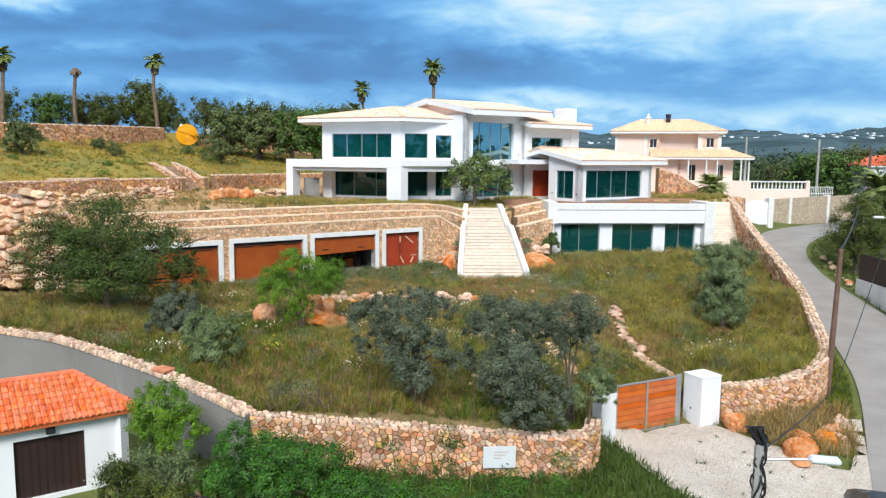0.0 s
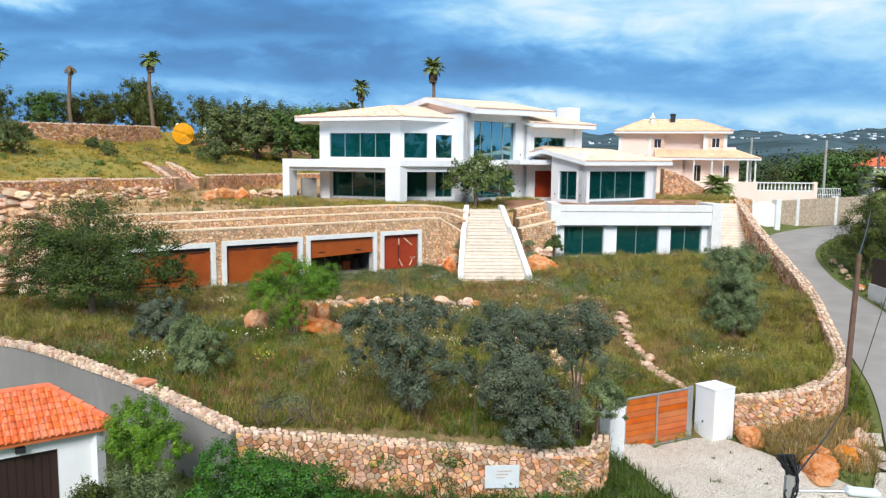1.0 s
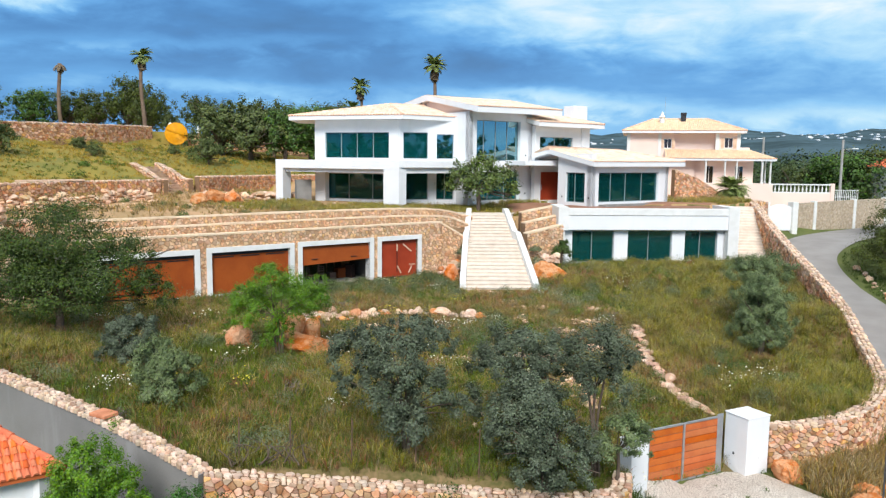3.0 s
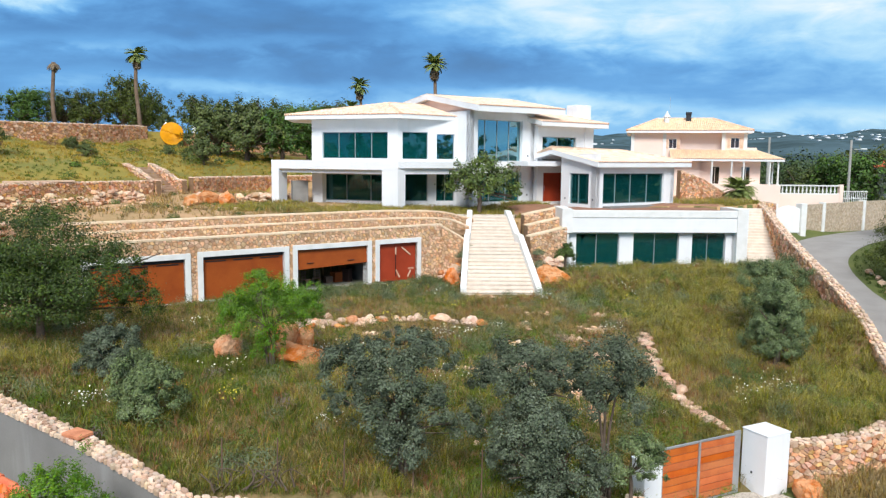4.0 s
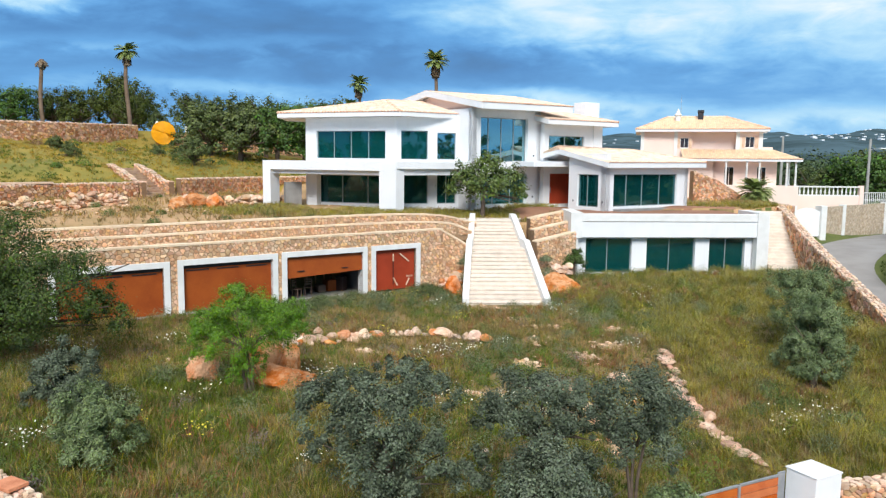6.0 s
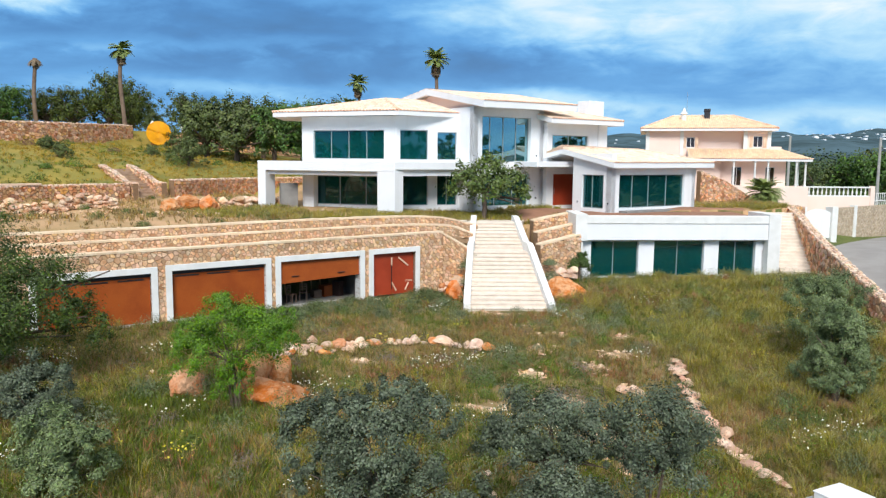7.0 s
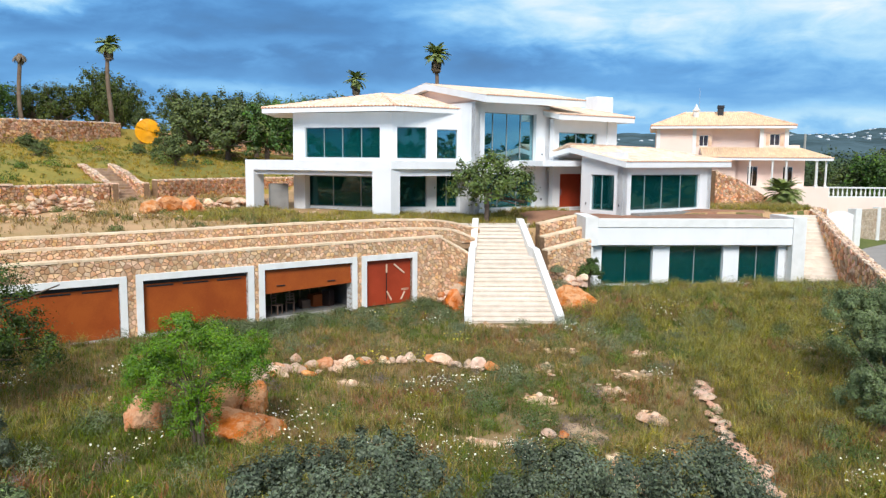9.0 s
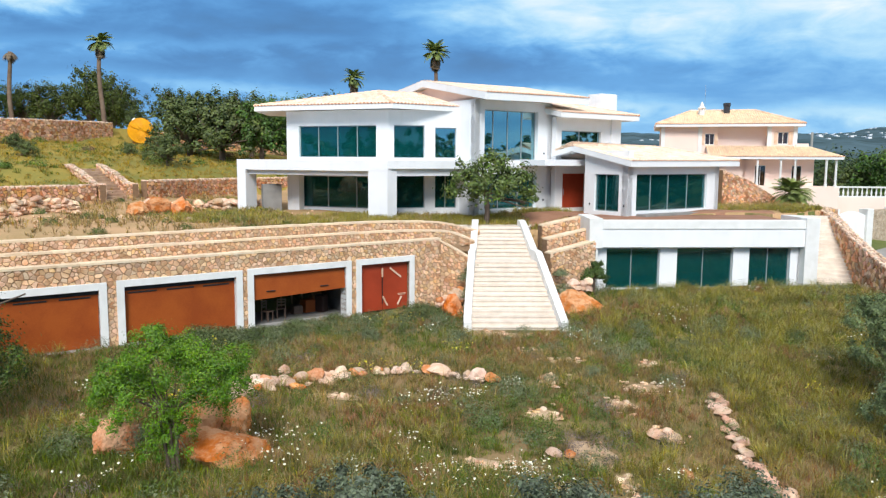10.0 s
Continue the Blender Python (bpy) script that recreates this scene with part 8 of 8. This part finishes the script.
KERB = curve_through([(8.9, 38.2, 0), (8.9, 36.2, 0), (8.75, 34.6, 0), (8.8, 32.4, 0), (9.1, 30.6, 0), (9.8, 29.2, 0)], 3)
RING = curve_through([(-6.6, 35.8, 0), (-5.6, 38.0, 0), (-3.5, 39.6, 0), (-0.8, 40.2, 0), (1.6, 39.0, 0)], 3)


def bare(x, y):
    """Where the meadow is trodden or stony."""
    if patch(x, y, 0.35, 11) > 0.8:
        return True
    if any(abs(x - a) < 1.3 * w and ((x - a) / w) ** 2 + ((y - b) / d) ** 2 < 0.6 + 0.9 * noise.noise((x * 1.7, y * 1.7, 6)) for a, b, w, d in EARTH_SPOTS):
        return True
    return (8 < x < 11 and 28 < y < 39 and to_path(x, y, KERB)[0] < 0.3) or (-8 < x < 3 and 35 < y < 41 and to_path(x, y, RING)[0] < 0.32)


EARTH = mat("bare_earth", (0.56, 0.40, 0.26), (0.30, 0.21, 0.11), rough=1, scale=1.6, fine=16, bump=0.8, dist=0.04)
for n, (a, b, w, d) in enumerate(EARTH_SPOTS):
    bm = bmesh.new()
    hub = bm.verts.new((a, b, height(a, b) + 0.05))
    rings = []
    for f, lift in ((0.4, 0.035), (0.72, 0.02), (0.95, -0.06)):
        ring = []
        for k in range(18):
            an = k * math.tau / 18
            g = f * (1 + 0.45 * noise.noise((math.cos(an) * 1.6 + n * 3, math.sin(an) * 1.6, n)))
            x, y = a + math.cos(an) * w * g, b + math.sin(an) * d * g
            ring.append(bm.verts.new((x, y, height(x, y) + lift)))
        rings.append(ring)
    for k in range(18):
        bm.faces.new((hub, rings[0][k], rings[0][(k + 1) % 18]))
        for r0, r1 in zip(rings, rings[1:]):
            bm.faces.new((r0[k], r1[k], r1[(k + 1) % 18], r0[(k + 1) % 18]))
    bmesh.ops.recalc_face_normals(bm, faces=bm.faces)
    tagged(part("earth_patch", bm, EARTH, smooth=True), "patch of bare pale ochre earth in the meadow", "ground", kind="structure")
stones_r = random.Random(88)
pv, pf = [], []
for a, b, w, d in EARTH_SPOTS:
    for _ in range(16):
        x, y = a + stones_r.gauss(0, 0.55) * w, b + stones_r.gauss(0, 0.55) * d
        me = rock_mesh("pebble", [stones_r.uniform(0.04, 0.17) * k for k in (1.0, 0.8, 0.55)], stones_r.randrange(60), PALE_ROCK, detail=1)
        o = len(pv)
        pv += [v.co + Vector((x, y, height(x, y) + 0.05)) for v in me.vertices]
        pf += [tuple(o + i for i in p.vertices) for p in me.polygons]
        bpy.data.meshes.remove(me)
tagged(raw("pebbles", pv, pf, PALE_ROCK_I), "loose pale stones strewn on the bare earth", "stones", kind="stuff")
blades("dry_tall_grass", scatter(9500, GB, lambda x, y, r: in_garden(x, y) and not bare(x, y) and patch(x, y, 0.16, 1) + 0.45 * r.uniform(-1, 1) > 0.0 + (0.12 if y > 40 else 0), (0.6, 1.35), 1), 17, 0.40, 0.0055, GRASS_DRY, "tall dry straw-coloured meadow grass")
blades("green_meadow_grass", scatter(16000, GB, lambda x, y, r: in_garden(x, y) and not bare(x, y) and patch(x, y, 0.16, 1) + 0.45 * r.uniform(-1, 1) < 0.25, (0.5, 1.3), 2), 15, 0.30, 0.008, GRASS_GREEN, "fresh green meadow grass between the dry tufts")
blades("front_green_grass", scatter(4200, (-18, 17, 21, 31), lambda x, y, r: in_garden(x, y) and not bare(x, y), (0.6, 1.4), 4), 18, 0.36, 0.007, GRASS_GREEN, "rank green grass behind the garden walls")
blades("tussocks", scatter(1500, GB, lambda x, y, r: in_garden(x, y) and not bare(x, y) and patch(x, y, 0.22, 14) + 0.25 * r.uniform(-1, 1) + (0.12 if y < 36 else -0.1) + (0.4 if x > 9 else 0.0) > 0.2, (0.5, 1.15), 26), 54, 0.66, 0.0055, TUSSOCK, "tall arching tufts of yellow-green grass", lean=0.5)
blades("lane_side_tussocks", scatter(1100, (8.5, 20, 28, 51), lambda x, y, r: in_garden(x, y) and not bare(x, y) and patch(x, y, 0.3, 44) + 0.5 * r.uniform(-1, 1) > -0.1, (0.6, 1.3), 28), 52, 0.66, 0.0058, TUSSOCK, "tall pale yellow-green grass beside the lane wall", lean=0.55)
blades("brown_straw", scatter(3600, GB, lambda x, y, r: in_garden(x, y) and not bare(x, y) and patch(x, y, 0.24, 34) + 0.3 * r.uniform(-1, 1) - (0.1 if x > 10 else 0.0) > 0.16, (0.5, 1.1), 27), 18, 0.36, 0.006, BROWN_STRAW, "low withered brown straw in patches")
blades("rusty_weeds", scatter(1500, GB, lambda x, y, r: in_garden(x, y) and not bare(x, y) and patch(x, y, 0.28, 21) + 0.2 * r.uniform(-1, 1) > 0.24, (0.5, 1.1), 3) + [(x_, y_, height(x_, y_), 1.0) for x_, y_ in ((11.3, 39.6), (11.8, 40.0), (10.9, 40.2), (11.5, 40.6), (12.2, 39.3), (11.9, 40.8))], 20, 0.45, 0.01, GRASS_RED, "rust-brown dry weeds in patches")


def villa_area(x, y):
    u, v = world_to_villa(x, y)
    return (u > -6.2 and v > -0.2 - 0.0 and v < 11) or (u > 4 and -3.1 < v < 10) or (10.5 < u < 19.5 and v > -10) or inside(x, y, [(7, 52.5), (19.6, 53.8), (20.4, 62.4), (14.0, 63.0), (4.2, 60.5), (4.2, 56.0), (7.0, 57.5)])


def on_upper(x, y):
    return inside(x, y, UPPER) and not inside(x, y, TERR2) and not villa_area(x, y)


blades("upper_dry_grass", scatter(2400, (-40, 24, 38, 68), lambda x, y, r: on_upper(x, y) and patch(x, y, 0.25, 5) + 0.4 * r.uniform(-1, 1) > 0.0, (0.5, 1.2), 6), 12, 0.42, 0.014, GRASS_DRY, "dry grass and weeds on the upper terrace")
blades("upper_green_grass", scatter(3600, (-16, 24, 52, 66), lambda x, y, r: on_upper(x, y) and patch(x, y, 0.3, 8) + 0.5 * r.uniform(-1, 1) > -0.1, (0.6, 1.4), 7), 14, 0.34, 0.012, TUSSOCK, "green and dry weeds before the villa")
blades("hill_grass", scatter(5200, (-66, -8, 40, 92), lambda x, y, r: inside(x, y, TERR2) and not inside(x, y, TERR3) and patch(x, y, 0.12, 3) + 0.4 * r.uniform(-1, 1) > -0.15, (0.7, 1.5), 8), 13, 0.22, 0.018, GRASS_GOLD, "golden dry grass on the hillside")
blades("hill_green", scatter(2200, (-66, -8, 40, 92), lambda x, y, r: inside(x, y, TERR2) and not inside(x, y, TERR3) and patch(x, y, 0.12, 3) + 0.3 * r.uniform(-1, 1) < 0.0, (0.7, 1.5), 9), 14, 0.22, 0.018, GRASS_GREEN, "green grass on the hillside")


def on_verge(x, y, r):
    if inside(x, y, GARDEN) or inside(x, y, UPPER) or inside(x, y, COBBLE_POLY):
        return False
    return to_path(x, y, ROAD)[0] > 2.7 and not (x < -8.5 and y > 12 and y < 23)


blades("verge_grass", scatter(5200, (-8, 34, 12, 60), on_verge, (0.5, 1.1), 10), 13, 0.38, 0.012, GRASS_DARK, "green grass on the verges outside the walls")
blades("lane_verge_grass", scatter(1700, (15.5, 22, 27, 44), on_verge, (0.5, 1.1), 29), 16, 0.26, 0.009, GRASS_GREEN, "fresh green grass between the curved wall and the lane")
blades("wall_foot_weeds", scatter(2600, (-7, 8.2, 15, 24.5), on_verge, (0.6, 1.4), 24), 14, 0.42, 0.012, GRASS_DARK, "rank weeds at the foot of the front wall")
blades("forecourt_weeds", scatter(26, (8.5, 13, 17, 26), lambda x, y, r: inside(x, y, COBBLE_POLY), (0.35, 0.8), 25), 26, 0.28, 0.010, HERB, "small weeds between the cobbles")
blades("bed_grass", scatter(420, (10.8, 16.5, 24.6, 29), lambda x, y, r: on_verge(x, y, r) and y < 26.2 + 0.55 * (x - 10.8), (0.8, 1.5), 11), 24, 0.6, 0.009, GRASS_DRY, "dry grass tufts below the curved wall")


def clumps_of(name, spots, per, rad, leaf, material, label, aspect=0.35, flat=0.8):
    """Low rounded herb and shrub cushions, joined."""
    pts, ways = [], []
    for x, y, z, s in spots:
        d = gen.normal(size=(per, 3))
        d /= np.linalg.norm(d, axis=1)[:, None]
        d[:, 2] = np.abs(d[:, 2])
        k = gen.uniform(0.55, 1.0, per)[:, None] * rad * s
        pts.append(np.array([x, y, z]) + d * k * np.array([1, 1, flat]))
        ways.append(d)
    return tagged(leaf_cloud(name, np.concatenate(pts), leaf, gen, material, aspect=aspect, facing=np.concatenate(ways)), label, "shrubs", kind="stuff")


clumps_of("sage_cushions", scatter(165, GB, lambda x, y, r: in_garden(x, y) and patch(x, y, 0.2, 31) + (0.4 if y > 40 else 0.0) > 0.12, (0.5, 1.3), 12), 560, 0.62, 0.064, SAGE, "low grey-green sage and lavender cushions", flat=0.95)
clumps_of("herb_cushions", scatter(170, GB, lambda x, y, r: in_garden(x, y) and patch(x, y, 0.2, 41) + (0.35 if y > 43 else 0.06) > 0.08, (0.5, 1.2), 13), 520, 0.62, 0.064, HERB, "low dark green herbs in the meadow", flat=0.95)
clumps_of("fresh_weeds", scatter(70, GB, lambda x, y, r: in_garden(x, y) and not bare(x, y) and patch(x, y, 0.26, 91) > 0.16, (0.5, 1.1), 30) + [(x_, y_, height(x_, y_), s_) for x_, y_, s_ in ((7.4, 30.2, 1.1), (7.0, 29.4, 1.2), (7.8, 28.9, 1.2), (8.3, 29.6, 1.0), (7.9, 31.2, 0.9), (11.2, 30.9, 1.1), (2.6, 35.4, 0.9), (5.6, 35.0, 0.9), (3.4, 44.0, 1.0), (4.8, 43.6, 0.9), (0.6, 42.8, 0.9), (6.4, 40.6, 0.9))], 520, 0.6, 0.062, leaf_mat("weed_leaf", (0.15, 0.245, 0.03), (0.062, 0.115, 0.014), 0.4), "fresh bright green weeds in the meadow", flat=0.9)
clumps_of("lavender_bushes", [(x_, y_, height(x_, y_), s_) for x_, y_, s_ in ((6.4, 45.2, 1.3), (-2.1, 45.6, 1.5), (-5.8, 44.6, 1.4), (6.6, 42.2, 1.2), (8.2, 45.8, 1.3), (2.1, 38.3, 1.3), (3.5, 30.5, 1.4), (2.4, 30.2, 1.2), (-2.4, 30.8, 1.5), (-1.4, 30.2, 1.3), (11.5, 46.2, 1.2), (-4.0, 45.0, 1.4), (5.2, 45.8, 1.2), (7.6, 43.4, 1.0), (12.6, 44.8, 1.2), (-0.6, 46.4, 1.3), (-8.6, 42.6, 1.3), (-7.2, 43.6, 1.2), (7.3, 31.0, 1.3), (6.6, 30.0, 1.2), (-3.4, 44.2, 1.0), (0.2, 44.2, 1.1), (9.6, 44.0, 1.0), (-9.6, 28.4, 1.3), (-4.6, 22.6, 1.2), (-5.3, 22.3, 1.1))], 1300, 0.6, 0.07, SAGE, "rounded grey-green lavender and rosemary bushes", flat=1.0)
clumps_of("meadow_bushes", [(x_, y_, height(x_, y_), s_) for x_, y_, s_ in ((11.5, 33.5, 1.0), (12.8, 31.2, 1.1), (10.6, 32.2, 1.0), (14.8, 36.6, 0.9), (12.2, 37.4, 0.8), (10.4, 36.0, 0.8), (11.9, 32.4, 1.0), (13.6, 30.4, 0.9), (9.4, 42.0, 0.9), (14.4, 44.6, 1.0), (-3.2, 33.6, 0.9), (-9.4, 31.0, 1.0), (-12.6, 29.6, 1.1), (-13.4, 31.2, 1.0))], 900, 0.6, 0.064, HERB, "rounded dark green bushes in the long grass", flat=1.0)
clumps_of("garage_shrubs", scatter(46, (-13, 1, 41, 49.5), lambda x, y, r: in_garden(x, y) and -2.6 < (x - GO[0]) * gback[0] + (y - GO[1]) * gback[1] < -0.5, (0.8, 1.4), 14), 1500, 0.6, 0.075, leaf_mat("rosemary_leaf", (0.135, 0.175, 0.065), (0.06, 0.085, 0.032), 0.4), "soft green shrubs growing before the garages")
clumps_of("heather_cushions", scatter(40, GB, lambda x, y, r: in_garden(x, y) and patch(x, y, 0.3, 51) > 0.2, (0.5, 1.2), 15), 520, 0.5, 0.055, HEATHER, "withered heather-coloured bushes")
clumps_of("stair_shrubs", [(0.9, 49.9, 0.3, 1.2), (0.7, 50.7, 1.0, 1.0), (1.0, 51.0, 1.4, 0.9), (5.5, 50.4, 0.5, 1.0), (5.4, 51.2, 1.2, 0.8), (5.6, 49.5, 0.2, 0.8), (7.1, 52.2, 0.9, 0.8)], 1300, 0.55, 0.075, SAGE, "grey-green rosemary beside the stairs")
clumps_of("terrace_shrubs", scatter(46, (-38, -6, 42, 62), lambda x, y, r: on_upper(x, y), (0.5, 1.3), 16), 460, 0.5, 0.085, HERB, "small green shrubs on the terrace")
clumps_of("hill_shrubs", scatter(22, (-62, -16, 46, 92), lambda x, y, r: inside(x, y, TERR2) and not inside(x, y, TERR3), (0.7, 2.0), 17), 420, 0.6, 0.13, leaf_mat("hill_shrub_leaf", (0.14, 0.23, 0.04), (0.06, 0.11, 0.02), 0.4), "green and dry shrubs on the hillside")
clumps_of("hill_dry_shrubs", scatter(12, (-62, -16, 46, 92), lambda x, y, r: inside(x, y, TERR2) and not inside(x, y, TERR3), (0.7, 1.6), 18), 300, 0.7, 0.16, DRY_TWIG, "withered brown shrubs on the hillside")
clumps_of("verge_shrubs", scatter(170, (-5, 8, 16, 22.5), lambda x, y, r: on_verge(x, y, r) and x + 0.4 * (y - 18) < 5.5, (0.6, 1.4), 19), 360, 0.5, 0.09, LEAF_LUSH, "dense green weeds below the front wall")


def flowers(name, spots, per, rad, material, label):
    pts = []
    for x, y, z, s in spots:
        o = gen.normal(size=(per, 3)) * np.array([rad * s, rad * s, 0.05])
        o[:, 2] += gen.uniform(0.3, 0.55, per)
        pts.append(np.array([x, y, z]) + o)
    return tagged(leaf_cloud(name, np.concatenate(pts), 0.058, gen, material, aspect=1.0, upward=2.0), label, "flowers", kind="stuff")


flowers("white_daisies", scatter(26, GB, lambda x, y, r: in_garden(x, y) and patch(x, y, 0.25, 61) > 0.12, (0.6, 1.3), 20) + [(x_, y_, height(x_, y_), s_) for x_, y_, s_ in ((-0.9, 36.6, 1.3), (-0.4, 36.8, 1.2), (0.2, 37.0, 1.4), (0.7, 37.0, 1.0), (2.0, 32.2, 0.9), (2.2, 32.4, 0.9), (2.4, 32.1, 0.8), (3.1, 31.6, 1.0), (3.5, 31.4, 0.9), (-4.0, 32.6, 1.1), (-3.9, 31.1, 1.1), (-4.6, 32.0, 1.0), (0.2, 31.8, 1.4), (1.0, 30.8, 1.4), (-0.4, 31.4, 1.2), (12.0, 31.6, 1.3), (12.6, 31.9, 1.2), (5.0, 44.6, 1.0), (10.6, 46.0, 1.4))], 34, 0.36, PETAL_W, "white daisies in the meadow")
flowers("yellow_flowers", scatter(16, GB, lambda x, y, r: in_garden(x, y) and patch(x, y, 0.25, 71) > 0.15, (0.6, 1.3), 21), 40, 0.4, PETAL_Y, "small yellow flowers in the meadow")

dead = empty("dead_branch", (-4.3, 21.35, -0.85), 8, "tangle of bare grey-brown branches lying behind the wall", "branch")
twig_r = random.Random(12)
for k in range(15):
    a0 = (twig_r.uniform(-1.1, 0.9), twig_r.uniform(-0.2, 0.2), -0.1)
    mid = (a0[0] + twig_r.uniform(-0.5, 0.7), a0[1] + twig_r.uniform(-0.2, 0.2), twig_r.uniform(0.15, 0.45))
    end = (mid[0] + twig_r.uniform(-0.4, 0.7), mid[1] + twig_r.uniform(-0.2, 0.2), twig_r.uniform(0.1, 0.75))
    part("twig", tube(bmesh.new(), curve_through([a0, mid, end], 4), list(np.linspace(0.028, 0.006, 9)), 5), BARK, dead)

# thin iron fence stakes along the front wall
for k, (x, y) in enumerate(((-5.2, 21.4), (-3.9, 21.6), (-2.3, 21.8), (-0.6, 21.9), (1.1, 22.1), (2.7, 22.2))):
    st = part("fence_stake", tube(bmesh.new(), [(x, y, height(x, y) - 0.2), (x + 0.02, y, height(x, y) + 1.35)], [0.018, 0.018], 6), POLE_WOOD)
    tagged(st, "thin rusty iron fence stake in the grass", "stake", "fence stakes")

# ---- distant hills ----


def hills():
    verts, faces = [], []
    az = np.radians(np.linspace(-60, 60, 420))
    rad = [260, 420, 650, 900, 1150, 1400, 1700, 2000, 2400, 2900, 3400]
    for i, a in enumerate(az):
        for j, r in enumerate(rad):
            x, y = r * math.sin(a), r * math.cos(a)
            f = min(1.0, max(0.0, (r - 500) / 1900.0))
            h = -4 + 150 * f * (0.62 + 0.42 * noise.noise((x * 0.0011, y * 0.0011, 4)) + 0.16 * noise.noise((x * 0.004, y * 0.004, 8))) * (0.95 if a < 0 else 1.0)
            verts.append((x, y, h + 5 * (noise.noise((x * 0.012, y * 0.012, 1)) + noise.noise((x * 0.03, y * 0.03, 2))) * (r > 420)))
    nr = len(rad)
    for i in range(len(az) - 1):
        for j in range(nr - 1):
            faces.append((i * nr + j, i * nr + j + 1, (i + 1) * nr + j + 1, (i + 1) * nr + j))
    # the haze of distance is put into the hills' two colours
    m = mat("haze_tinted_hills", (0.065, 0.115, 0.135), (0.022, 0.048, 0.052), rough=1, scale=0.012, fine=0.08, bump=0, mix=(0.38, 0.62))
    ob = tagged(raw("distant_hills", verts, faces, m, smooth=True), "wooded hills on the skyline, tinted blue-green for haze", "hills", kind="structure")
    r = random.Random(5)
    hv, hf = [], []
    for _ in range(240):
        i, j, t = r.randrange(225, len(az) - 70), r.randrange(4, nr - 3), r.random()
        (x, y, z), (x2, y2, z2) = verts[i * nr + j], verts[(i + 1) * nr + j + 1]
        x, y, z = lerp(x, x2, t), lerp(y, y2, t), lerp(z, z2, t)
        w, h = r.uniform(3.5, 7), r.uniform(3, 5)
        o = len(hv)
        hv += [(x + dx * w, y + dy * 8, z + dz * h - 2) for dz in (0, 1) for dx, dy in ((0, 0), (1, 0), (1, 1), (0, 1))]
        hf += [(o + 4, o + 5, o + 6, o + 7)] + [(o + k, o + (k + 1) % 4, o + 4 + (k + 1) % 4, o + 4 + k) for k in range(4)]
    tagged(raw("hill_villas", hv, hf, WHITE), "scattered tiny white houses on the far hills", "houses", kind="stuff")


hills()


def far_wood():
    """A belt of low trees on the plain."""
    pts, ways = [], []
    r = np.random.default_rng(8)
    for n in range(330):
        a, d = (math.radians(r.uniform(-60, 60)), r.uniform(160, 330)) if n < 60 else (math.radians(r.uniform(15, 34)), r.uniform(118, 250))
        x, y = d * math.sin(a), d * math.cos(a)
        s = r.uniform(3.0, 6.0)
        k = 120 if n < 60 else 480
        dirs = r.normal(size=(k, 3))
        dirs /= np.linalg.norm(dirs, axis=1)[:, None]
        lobes = dirs[:9] * 0.5
        pts.append(np.array([x, y, (0.8 if x > 0 else 3.0) + s * 0.5]) + (lobes[r.integers(0, 9, k)] + dirs * r.uniform(0.4, 0.62, (k, 1))) * s * np.array([1.2, 1.2, 1.0]))
        ways.append(dirs)
    tagged(leaf_cloud("far_wood", np.concatenate(pts), 0.5, r, leaf_mat("wood_leaf", (0.068, 0.108, 0.036), (0.026, 0.048, 0.018), 0.4), aspect=0.7, upward=0.3, facing=np.concatenate(ways)), "belt of dark trees on the plain beyond the houses", "trees", kind="stuff")


far_wood()
